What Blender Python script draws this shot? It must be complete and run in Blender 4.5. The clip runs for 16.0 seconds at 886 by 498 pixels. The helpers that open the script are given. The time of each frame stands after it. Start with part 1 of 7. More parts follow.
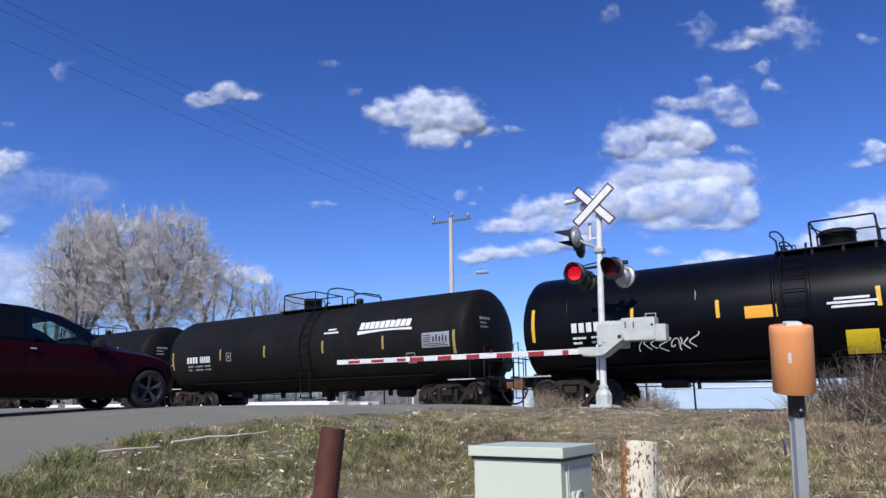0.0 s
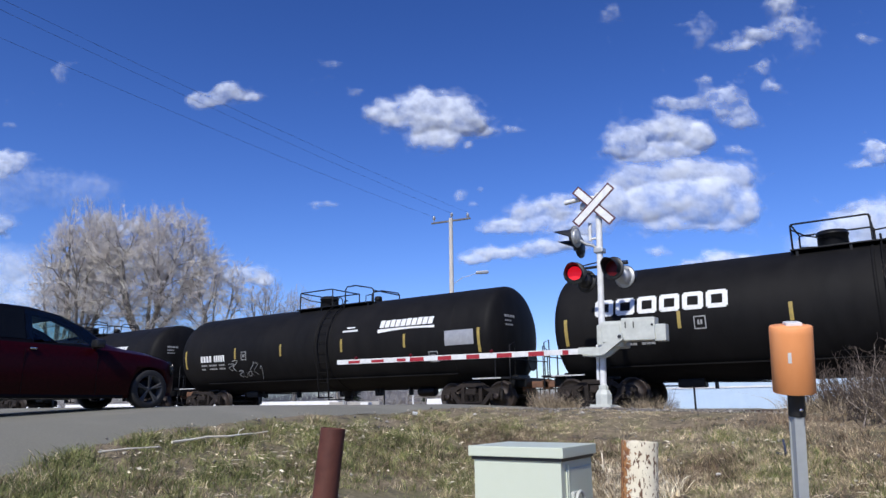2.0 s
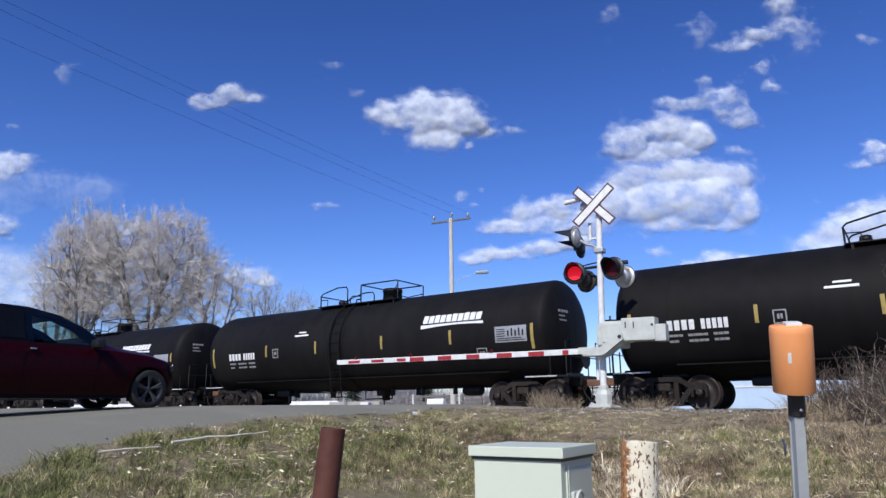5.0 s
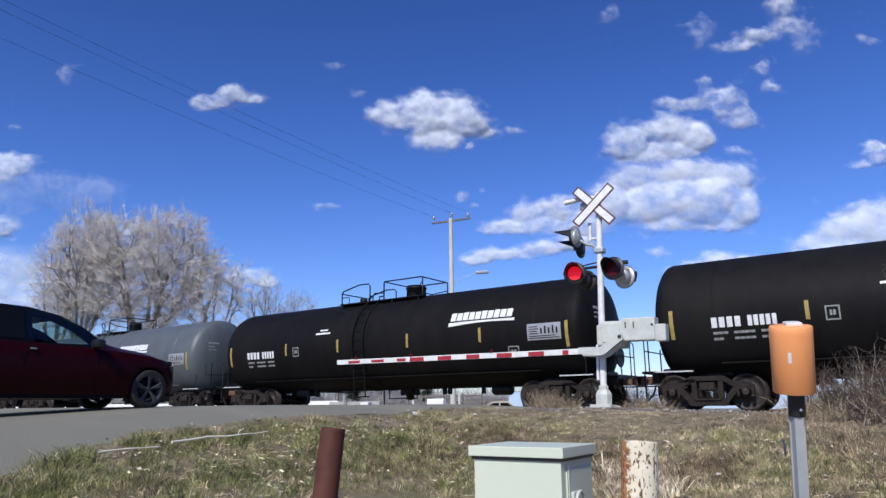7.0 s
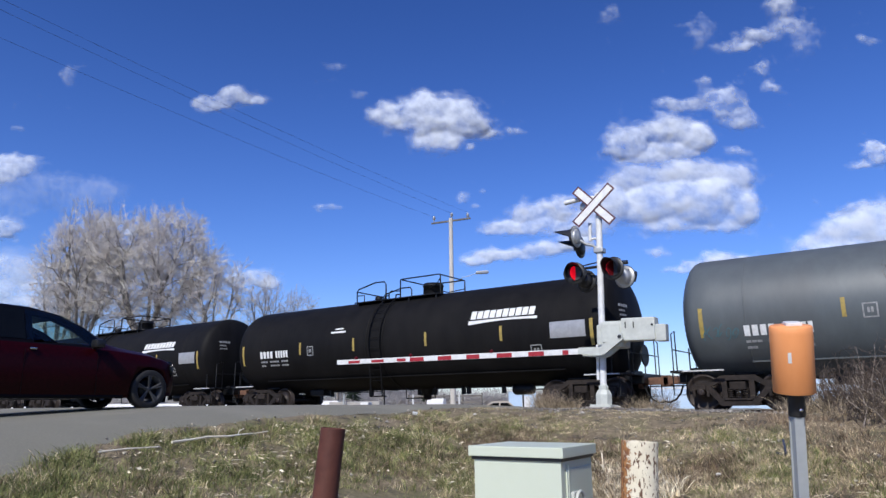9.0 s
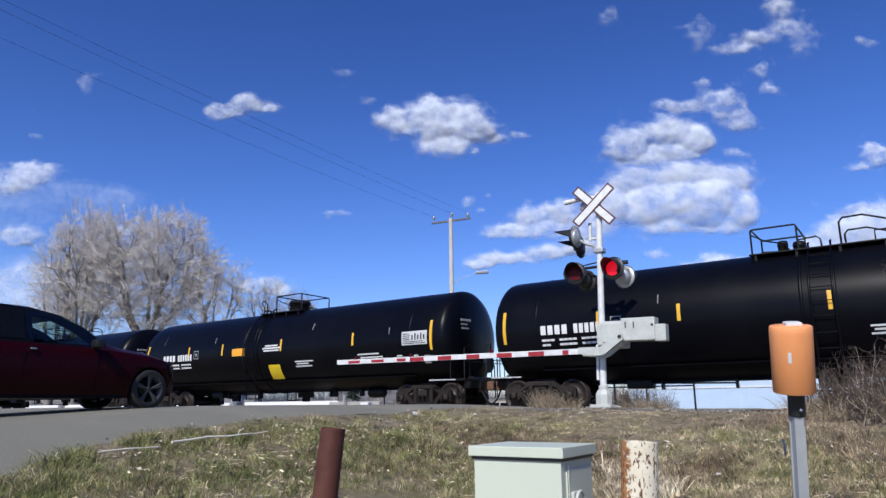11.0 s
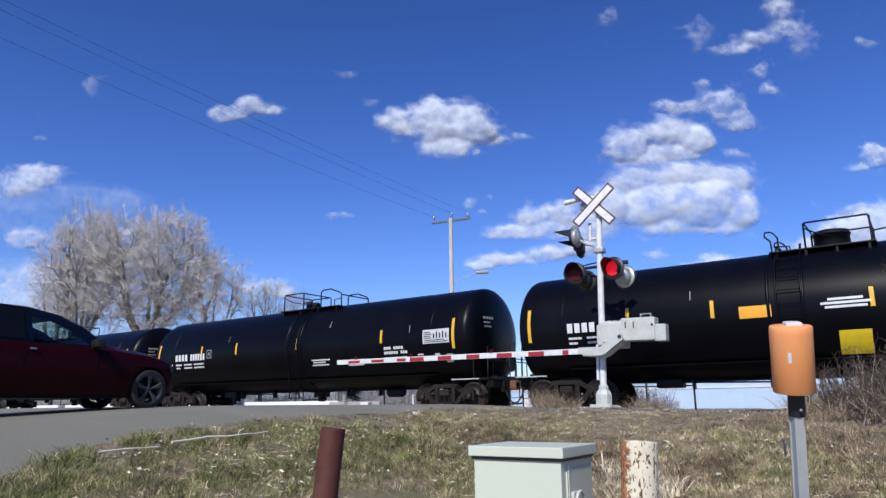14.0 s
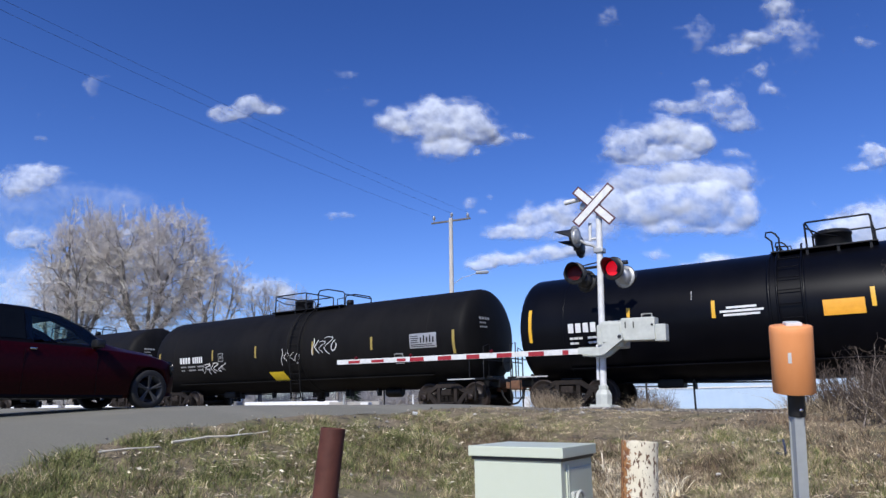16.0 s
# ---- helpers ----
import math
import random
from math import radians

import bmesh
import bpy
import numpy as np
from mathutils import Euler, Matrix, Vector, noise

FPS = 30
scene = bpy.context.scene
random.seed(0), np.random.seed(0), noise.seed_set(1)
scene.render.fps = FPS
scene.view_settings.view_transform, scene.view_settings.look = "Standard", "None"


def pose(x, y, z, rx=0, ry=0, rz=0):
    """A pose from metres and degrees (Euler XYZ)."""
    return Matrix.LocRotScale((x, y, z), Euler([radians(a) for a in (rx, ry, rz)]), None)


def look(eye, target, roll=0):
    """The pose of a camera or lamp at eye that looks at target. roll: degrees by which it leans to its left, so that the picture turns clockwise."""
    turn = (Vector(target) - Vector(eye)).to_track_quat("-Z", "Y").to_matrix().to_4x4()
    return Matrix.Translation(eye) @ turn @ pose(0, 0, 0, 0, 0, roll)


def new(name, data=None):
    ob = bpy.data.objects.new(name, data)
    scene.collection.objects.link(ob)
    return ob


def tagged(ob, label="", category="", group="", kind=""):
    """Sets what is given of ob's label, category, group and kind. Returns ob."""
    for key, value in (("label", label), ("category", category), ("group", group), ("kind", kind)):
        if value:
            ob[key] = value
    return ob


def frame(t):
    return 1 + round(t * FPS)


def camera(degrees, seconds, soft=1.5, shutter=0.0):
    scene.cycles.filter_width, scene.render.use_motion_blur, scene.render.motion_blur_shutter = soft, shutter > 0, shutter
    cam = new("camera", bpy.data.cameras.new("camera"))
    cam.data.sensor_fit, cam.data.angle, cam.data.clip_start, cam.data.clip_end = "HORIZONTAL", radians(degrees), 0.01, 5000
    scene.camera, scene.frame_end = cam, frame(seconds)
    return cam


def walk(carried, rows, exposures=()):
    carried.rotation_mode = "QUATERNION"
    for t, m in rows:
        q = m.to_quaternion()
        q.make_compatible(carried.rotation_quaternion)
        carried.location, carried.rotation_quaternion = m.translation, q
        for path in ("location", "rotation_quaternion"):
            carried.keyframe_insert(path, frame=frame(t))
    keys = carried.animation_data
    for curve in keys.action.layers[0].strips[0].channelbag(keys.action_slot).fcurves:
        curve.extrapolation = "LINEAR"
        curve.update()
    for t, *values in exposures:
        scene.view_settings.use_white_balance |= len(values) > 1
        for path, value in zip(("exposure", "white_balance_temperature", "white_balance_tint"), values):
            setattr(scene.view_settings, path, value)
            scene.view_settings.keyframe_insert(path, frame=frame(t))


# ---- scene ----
# ---- camera ----
cam = camera(65.694, 16.0, soft=1.45)
EYE = (0.0, -19.3212, 0.1994)
AIM = (-5.5452, -11.3023, 2.4237)
POSE = look(EYE, AIM, -0.597)
walk(cam, [(0.0, POSE), (16.0, POSE)], exposures=[(0.0, 0.0, 6000, 10), (16.0, 0.0, 6000, 10)])

# ---- light ----
SUN_FROM = Vector((0.15, -0.735, 0.66)).normalized()
world = bpy.data.worlds.new("sky")
scene.world = world
world.use_nodes = True
wn = world.node_tree
sky = wn.nodes.new("ShaderNodeTexSky")
sky.sky_type = "NISHITA"
sky.sun_disc = False
sky.sun_elevation = math.asin(SUN_FROM.z)
sky.sun_rotation = math.atan2(SUN_FROM.x, SUN_FROM.y)
sky.altitude = 600
sky.air_density = 1.15
sky.dust_density = 0.4
sky.ozone_density = 5.0
deep = wn.nodes.new("ShaderNodeHueSaturation")
deep.inputs["Hue"].default_value = 0.513
deep.inputs["Saturation"].default_value = 1.19
wn.links.new(sky.outputs[0], deep.inputs["Color"])
tint = wn.nodes.new("ShaderNodeMix")
tint.data_type, tint.blend_type = "RGBA", "MULTIPLY"
tint.inputs[0].default_value = 1.0
tint.inputs[7].default_value = (0.97, 0.95, 1.14, 1)
wn.links.new(deep.outputs[0], tint.inputs[6])
wn.links.new(tint.outputs[2], wn.nodes["Background"].inputs[0])
# the air grows paler towards the horizon
where = wn.nodes.new("ShaderNodeTexCoord")
height = wn.nodes.new("ShaderNodeSeparateXYZ")
wn.links.new(where.outputs["Generated"], height.inputs[0])
pale = wn.nodes.new("ShaderNodeMapRange")
pale.interpolation_type = "SMOOTHSTEP"
pale.inputs[1].default_value, pale.inputs[2].default_value = 0.10, 0.62
pale.inputs[3].default_value, pale.inputs[4].default_value = 0.124, 0.096
wn.links.new(height.outputs["Z"], pale.inputs[0])
wn.links.new(pale.outputs[0], wn.nodes["Background"].inputs[1])
sun = new("sun", bpy.data.lights.new("sun", "SUN"))
sun.data.energy = 4.4
sun.data.angle = radians(0.53)
sun.data.color = (1.0, 0.93, 0.82)
sun.matrix_world = look(SUN_FROM * 50, (0, 0, 0))


# ---- materials ----
def material(name, colour, rough=0.6, metal=0.0, colour2=None, scale=6.0, bump=0.1, stain=None, stain_scale=1.2, stain_amount=0.5, stretch=(1, 1, 1), spec=0.5, coat=0.0, per_object=0.0):
    """A principled surface: grain between two colours, larger stains, and a fine bump."""
    m = bpy.data.materials.new(name)
    m.use_nodes = True
    n, l = m.node_tree.nodes, m.node_tree.links
    p = n["Principled BSDF"]
    p.inputs["Metallic"].default_value = metal
    p.inputs["Specular IOR Level"].default_value = spec
    p.inputs["Coat Weight"].default_value = coat
    p.inputs["Coat Roughness"].default_value = 0.06
    co = n.new("ShaderNodeTexCoord")
    mp = n.new("ShaderNodeMapping")
    mp.inputs["Scale"].default_value = stretch
    l.new(co.outputs["Object"], mp.inputs[0])
    grain = n.new("ShaderNodeTexNoise")
    grain.inputs["Scale"].default_value = scale
    grain.inputs["Detail"].default_value = 8
    grain.inputs["Roughness"].default_value = 0.65
    l.new(mp.outputs[0], grain.inputs["Vector"])
    ramp = n.new("ShaderNodeMix")
    ramp.data_type = "RGBA"
    c2 = colour2 or tuple(min(1, c * 0.72) for c in colour)
    ramp.inputs[6].default_value = (*c2, 1)
    ramp.inputs[7].default_value = (*colour, 1)
    cr = n.new("ShaderNodeMapRange")
    cr.inputs[1].default_value, cr.inputs[2].default_value = 0.35, 0.65
    l.new(grain.outputs[0], cr.inputs[0])
    l.new(cr.outputs[0], ramp.inputs[0])
    out = ramp.outputs[2]
    big = n.new("ShaderNodeTexNoise")
    big.inputs["Scale"].default_value = stain_scale
    big.inputs["Detail"].default_value = 6
    l.new(mp.outputs[0], big.inputs["Vector"])
    if stain:
        sr = n.new("ShaderNodeMapRange")
        sr.inputs[1].default_value, sr.inputs[2].default_value = 0.48, 0.72
        sr.inputs[4].default_value = stain_amount
        l.new(big.outputs[0], sr.inputs[0])
        mix = n.new("ShaderNodeMix")
        mix.data_type = "RGBA"
        l.new(sr.outputs[0], mix.inputs[0])
        l.new(out, mix.inputs[6])
        mix.inputs[7].default_value = (*stain, 1)
        out = mix.outputs[2]
    if per_object:
        info = n.new("ShaderNodeObjectInfo")
        hsv = n.new("ShaderNodeHueSaturation")
        vr = n.new("ShaderNodeMapRange")
        vr.inputs[3].default_value, vr.inputs[4].default_value = 1 - per_object, 1 + per_object
        l.new(info.outputs["Random"], vr.inputs[0])
        l.new(vr.outputs[0], hsv.inputs["Value"])
        l.new(out, hsv.inputs["Color"])
        out = hsv.outputs[0]
    l.new(out, p.inputs["Base Color"])
    rr = n.new("ShaderNodeMapRange")
    rr.inputs[3].default_value, rr.inputs[4].default_value = max(0.02, rough - 0.1), min(1, rough + 0.1)
    l.new(big.outputs[0], rr.inputs[0])
    l.new(rr.outputs[0], p.inputs["Roughness"])
    if bump:
        b = n.new("ShaderNodeBump")
        b.inputs["Strength"].default_value = bump
        b.inputs["Distance"].default_value = 0.02
        l.new(grain.outputs[0], b.inputs["Height"])
        l.new(b.outputs[0], p.inputs["Normal"])
    return m


def glow_material(name, colour, strength):
    m = bpy.data.materials.new(name)
    m.use_nodes = True
    p = m.node_tree.nodes["Principled BSDF"]
    p.inputs["Base Color"].default_value = (*colour, 1)
    p.inputs["Emission Color"].default_value = (*colour, 1)
    p.inputs["Emission Strength"].default_value = strength
    return m


BLACK_MATT = material("weathered black tank paint", (0.0100, 0.0096, 0.0098), 0.62, 0, (0.0065, 0.0062, 0.0064), 3.0, 0.03, (0.017, 0.0155, 0.0145), 0.7, 0.5, (1, 1, 0.35), spec=0.10, per_object=0.15)
BLACK_GLOSS = material("glossy black tank paint", (0.0028, 0.003, 0.005), 0.34, 0, (0.002, 0.0022, 0.0036), 3.0, 0.01, (0.006, 0.006, 0.008), 0.6, 0.4, (1, 1, 0.4), spec=0.13)
GREY_TANK = material("grey tank paint", (0.098, 0.112, 0.118), 0.5, 0, (0.078, 0.09, 0.096), 2.5, 0.03, (0.07, 0.07, 0.07), 0.8, 0.5, (1, 1, 0.35))
BLACK_STEEL = material("black painted steel", (0.008, 0.008, 0.009), 0.5, 0, (0.004, 0.004, 0.0045), 9, 0.05, spec=0.25)
TRUCK_STEEL = material("dusty cast steel", (0.026, 0.020, 0.017), 0.8, 0.0, (0.010, 0.008, 0.007), 7, 0.25, (0.045, 0.034, 0.027), 2.0, 0.5, per_object=0.25, spec=0.25)
WHEEL_STEEL = material("rusty wheel steel", (0.036, 0.027, 0.023), 0.55, 0.3, (0.018, 0.014, 0.012), 8, 0.15, (0.055, 0.032, 0.022), 3, 0.4)
COUPLER_STEEL = material("rusty coupler steel", (0.18, 0.09, 0.05), 0.8, 0.0, (0.08, 0.042, 0.03), 8, 0.25)
WHITE_MARK = material("white stencil paint", (0.78, 0.78, 0.76), 0.6, 0, (0.62, 0.62, 0.6), 14, 0)
TEAL_MARK = material("faded teal spray paint", (0.06, 0.16, 0.18), 0.7, 0, (0.08, 0.11, 0.12), 14, 0)
GREY_MARK = material("faded white paint", (0.36, 0.36, 0.35), 0.65, 0, (0.2, 0.2, 0.2), 12, 0)
PANEL_WHITE = material("off-white label film", (0.62, 0.62, 0.61), 0.5, 0, (0.5, 0.5, 0.5), 9, 0)
SILVER_MARK = material("silver label film", (0.42, 0.42, 0.43), 0.4, 0.3, (0.34, 0.34, 0.35), 9, 0)
YELLOW_MARK = material("yellow reflective tape", (0.85, 0.48, 0.03), 0.4, 0, (0.7, 0.38, 0.02), 14, 0)
DULL_YELLOW = material("dirty yellow tape", (0.42, 0.30, 0.06), 0.6, 0, (0.25, 0.19, 0.06), 10, 0)
YELLOW_PANEL = material("yellow panel paint", (0.85, 0.62, 0.02), 0.45, 0, (0.75, 0.52, 0.02), 6, 0)
ORANGE_PANEL = material("orange panel paint", (0.88, 0.42, 0.03), 0.45, 0, (0.8, 0.36, 0.02), 6, 0)
STEP_WHITE = material("scuffed white sill paint", (0.6, 0.6, 0.58), 0.6, 0, (0.3, 0.3, 0.3), 10, 0.05)
RAIL_STEEL = material("rail steel", (0.17, 0.12, 0.09), 0.55, 0.5, (0.1, 0.07, 0.05), 9, 0.15)
TIE_WOOD = material("creosoted timber", (0.10, 0.075, 0.055), 0.85, 0, (0.05, 0.04, 0.03), 9, 0.3, stretch=(1, 0.2, 1))
WHITE_PAINT = material("weathered white paint", (0.76, 0.76, 0.74), 0.5, 0, (0.62, 0.62, 0.6), 7, 0.06, (0.45, 0.43, 0.4), 2.2, 0.35)
SIGN_BORDER = material("dark red border paint", (0.085, 0.012, 0.02), 0.5, 0, (0.06, 0.01, 0.015), 9, 0.02)
RED_PAINT = material("red sign paint", (0.36, 0.022, 0.03), 0.5, 0, (0.28, 0.016, 0.022), 9, 0.02)
GALVANISED = material("galvanised steel", (0.46, 0.48, 0.48), 0.5, 0.2, (0.38, 0.40, 0.40), 9, 0.05, (0.3, 0.31, 0.31), 3, 0.4)
SILVER_PAINT = material("weathered silver paint", (0.54, 0.555, 0.50), 0.5, 0, (0.46, 0.475, 0.43), 9, 0.04, (0.36, 0.36, 0.32), 3, 0.4)
ALUMINIUM = material("grey aluminium casting", (0.50, 0.51, 0.50), 0.45, 0.5, (0.4, 0.4, 0.4), 8, 0.06, (0.25, 0.25, 0.25), 4, 0.4)
LAMP_BLACK = material("black lamp paint", (0.012, 0.012, 0.013), 0.45, 0, (0.02, 0.02, 0.02), 9, 0.03)
CONCRETE = material("pale concrete", (0.46, 0.44, 0.40), 0.9, 0, (0.34, 0.32, 0.29), 11, 0.3, (0.25, 0.23, 0.2), 2, 0.5)
BOX_GREEN = material("pale green enamel", (0.59, 0.63, 0.50), 0.45, 0, (0.56, 0.60, 0.47), 5, 0.01, (0.44, 0.47, 0.40), 2.5, 0.25)
RUST_BROWN = material("brown painted pipe", (0.098, 0.035, 0.024), 0.65, 0, (0.070, 0.025, 0.017), 14, 0.12, (0.15, 0.062, 0.04), 5, 0.4, spec=0.25)
MARKER_ORANGE = material("faded orange plastic", (0.88, 0.355, 0.125), 0.6, 0, (0.82, 0.31, 0.10), 8, 0.02, (0.86, 0.43, 0.22), 6, 0.45, stretch=(1, 1, 0.3))
MARKER_BLACK = material("black plastic", (0.012, 0.012, 0.013), 0.45, 0, (0.02, 0.02, 0.02), 9, 0.02)
POLE_WOOD = material("grey weathered pole wood", (0.62, 0.59, 0.54), 0.85, 0, (0.46, 0.43, 0.38), 6, 0.3, stretch=(4, 4, 0.3))
ARM_WOOD = material("dark weathered arm wood", (0.16, 0.145, 0.13), 0.85, 0, (0.09, 0.08, 0.07), 6, 0.2)
FENCE_WOOD = material("grey fence boards", (0.20, 0.18, 0.16), 0.85, 0, (0.13, 0.12, 0.105), 6, 0.2)
WIRE = material("dark wire", (0.03, 0.03, 0.035), 0.6, 0, None, 5, 0)
PORCELAIN = material("grey porcelain", (0.45, 0.45, 0.46), 0.25, 0, None, 9, 0)
BARK = material("grey bark", (0.27, 0.25, 0.225), 0.9, 0, (0.10, 0.092, 0.085), 3, 0.3, stretch=(2, 2, 0.5))
TWIG = material("pale budding twigs", (0.71, 0.655, 0.59), 0.9, 0, (0.44, 0.41, 0.40), 0.5, 0, (0.72, 0.67, 0.53), 0.22, 0.6)
TWIG_FAR = material("hazy grey twigs", (0.46, 0.43, 0.40), 0.9, 0, (0.36, 0.34, 0.33), 2, 0)
BRUSH = material("dry brown brush stems", (0.125, 0.092, 0.066), 0.9, 0, (0.042, 0.031, 0.025), 4, 0)
TAN_TWIG = material("tan dry twigs", (0.40, 0.31, 0.21), 0.9, 0, (0.22, 0.165, 0.115), 5, 0)
PALE_STEM = material("bleached dead stems", (0.42, 0.36, 0.29), 0.9, 0, (0.26, 0.21, 0.17), 6, 0)
CAR_RED = material("dark red car paint", (0.0125, 0.0005, 0.0015), 0.4, 0.0, (0.022, 0.0007, 0.0026), 20, 0, spec=0.10, coat=0.04)
CAR_GLASS = material("dark car glass", (0.006, 0.007, 0.008), 0.05, 0, None, 5, 0, spec=0.22)
TINTED = bpy.data.materials.new("tinted window glass")
TINTED.use_nodes = True
tn, tl = TINTED.node_tree.nodes, TINTED.node_tree.links
clear, gloss, blend = tn.new("ShaderNodeBsdfTransparent"), tn.new("ShaderNodeBsdfGlossy"), tn.new("ShaderNodeMixShader")
clear.inputs[0].default_value = (0.62, 0.74, 0.70, 1)
gloss.inputs["Roughness"].default_value = 0.03
blend.inputs[0].default_value = 0.07
tl.new(clear.outputs[0], blend.inputs[1])
tl.new(gloss.outputs[0], blend.inputs[2])
tl.new(blend.outputs[0], tn["Material Output"].inputs[0])
ROOF_BLACK = material("glossy black car surface", (0.004, 0.003, 0.004), 0.35, 0, (0.003, 0.0025, 0.003), 20, 0, spec=0.12)
TYRE = material("tyre rubber", (0.010, 0.010, 0.010), 0.8, 0, (0.016, 0.015, 0.015), 12, 0.1)
RIM = material("grey alloy", (0.05, 0.05, 0.052), 0.6, 0.1, None, 9, 0)
TRIM_BLACK = material("black trim", (0.012, 0.012, 0.012), 0.4, 0, None, 9, 0)
CHROME = material("chrome", (0.7, 0.7, 0.7), 0.12, 1.0, None, 9, 0)
WAGON_TAN = material("pale tan car paint", (0.50, 0.44, 0.36), 0.4, 0, (0.46, 0.40, 0.33), 3, 0)
BARRIER_WHITE = material("white painted concrete", (0.80, 0.80, 0.79), 0.7, 0, (0.70, 0.70, 0.69), 3, 0.1)
PALE_BLUE = material("pale blue siding", (0.48, 0.60, 0.74), 0.6, 0, (0.44, 0.56, 0.70), 2, 0.03, (0.55, 0.64, 0.74), 0.5, 0.4)
HOUSE_GREY = material("grey siding", (0.30, 0.29, 0.28), 0.8, 0, (0.25, 0.24, 0.23), 3, 0.1)
ROOF_DARK = material("dark roof shingle", (0.09, 0.085, 0.085), 0.9, 0, (0.06, 0.06, 0.06), 6, 0.2)
STICK = material("bleached board", (0.82, 0.76, 0.63), 0.85, 0, (0.62, 0.56, 0.45), 8, 0.2, stretch=(0.3, 3, 3))
SPRUCE = material("dark spruce needles", (0.025, 0.04, 0.022), 0.9, 0, (0.015, 0.025, 0.015), 6, 0)
PAPER = material("litter paper", (0.7, 0.7, 0.68), 0.8, 0, None, 9, 0)
PALE_STONE = material("pale limestone", (0.66, 0.61, 0.52), 0.9, 0, (0.46, 0.42, 0.36), 20, 0.3)
STAKE_BLUE = material("faded blue stake paint", (0.05, 0.06, 0.11), 0.8, 0, (0.03, 0.035, 0.06), 20, 0.1)


def ground_material():
    """Grass-grown soil: grey-tan thatch, olive flushes and dark bare earth."""
    m = material("grassy soil", (0.30, 0.235, 0.14), 0.95, 0, (0.115, 0.088, 0.052), 14, 0.9, (0.11, 0.11, 0.04), 0.9, 0.7)
    n, l = m.node_tree.nodes, m.node_tree.links
    p = n["Principled BSDF"]
    old = p.inputs["Base Color"].links[0].from_socket
    co = n.new("ShaderNodeTexCoord")
    ns = n.new("ShaderNodeTexNoise")
    ns.inputs["Scale"].default_value = 3.1
    ns.inputs["Detail"].default_value = 9
    ns.inputs["Roughness"].default_value = 0.7
    l.new(co.outputs["Object"], ns.inputs["Vector"])
    r = n.new("ShaderNodeMapRange")
    r.inputs[1].default_value, r.inputs[2].default_value = 0.52, 0.62
    r.inputs[4].default_value = 0.85
    l.new(ns.outputs[0], r.inputs[0])
    mix = n.new("ShaderNodeMix")
    mix.data_type = "RGBA"
    l.new(r.outputs[0], mix.inputs[0])
    l.new(old, mix.inputs[6])
    mix.inputs[7].default_value = (0.05, 0.04, 0.028, 1)
    l.new(mix.outputs[2], p.inputs["Base Color"])
    return m


SOIL = ground_material()
ASPHALT = material("worn grey asphalt", (0.225, 0.213, 0.162), 0.95, 0, (0.165, 0.155, 0.118), 60, 0.25, (0.26, 0.243, 0.188), 0.7, 0.6)
BALLAST = material("crushed stone", (0.19, 0.165, 0.14), 0.9, 0, (0.11, 0.095, 0.08), 14, 0.8, (0.15, 0.125, 0.10), 0.9, 0.6)


def blade_material(name, a, b):
    """Grass blades that vary from blade to blade and from tussock to tussock."""
    m = bpy.data.materials.new(name)
    m.use_nodes = True
    n, l = m.node_tree.nodes, m.node_tree.links
    p = n["Principled BSDF"]
    g = n.new("ShaderNodeNewGeometry")
    mix = n.new("ShaderNodeMix")
    mix.data_type = "RGBA"
    l.new(g.outputs["Random Per Island"], mix.inputs[0])
    mix.inputs[6].default_value = (*a, 1)
    mix.inputs[7].default_value = (*b, 1)
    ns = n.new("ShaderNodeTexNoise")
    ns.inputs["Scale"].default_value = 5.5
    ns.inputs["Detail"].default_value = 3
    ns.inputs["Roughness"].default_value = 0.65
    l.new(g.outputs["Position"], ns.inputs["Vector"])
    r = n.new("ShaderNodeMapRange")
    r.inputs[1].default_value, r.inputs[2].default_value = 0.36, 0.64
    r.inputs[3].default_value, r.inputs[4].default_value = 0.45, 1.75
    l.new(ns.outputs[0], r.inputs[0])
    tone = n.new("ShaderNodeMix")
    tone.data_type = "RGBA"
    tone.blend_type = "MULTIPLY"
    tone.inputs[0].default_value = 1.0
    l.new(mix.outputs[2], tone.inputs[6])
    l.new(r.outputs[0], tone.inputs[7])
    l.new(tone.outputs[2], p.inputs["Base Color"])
    p.inputs["Roughness"].default_value = 0.8
    p.inputs["Specular IOR Level"].default_value = 0.2
    return m


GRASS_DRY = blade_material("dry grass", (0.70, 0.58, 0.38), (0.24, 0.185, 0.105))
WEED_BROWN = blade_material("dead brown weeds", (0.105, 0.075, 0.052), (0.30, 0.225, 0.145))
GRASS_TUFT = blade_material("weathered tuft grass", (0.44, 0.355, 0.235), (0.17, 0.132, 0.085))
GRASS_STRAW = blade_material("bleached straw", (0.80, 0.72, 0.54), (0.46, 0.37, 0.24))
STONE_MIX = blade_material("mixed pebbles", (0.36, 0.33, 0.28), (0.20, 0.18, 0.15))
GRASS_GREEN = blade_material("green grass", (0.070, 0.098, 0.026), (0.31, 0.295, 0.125))


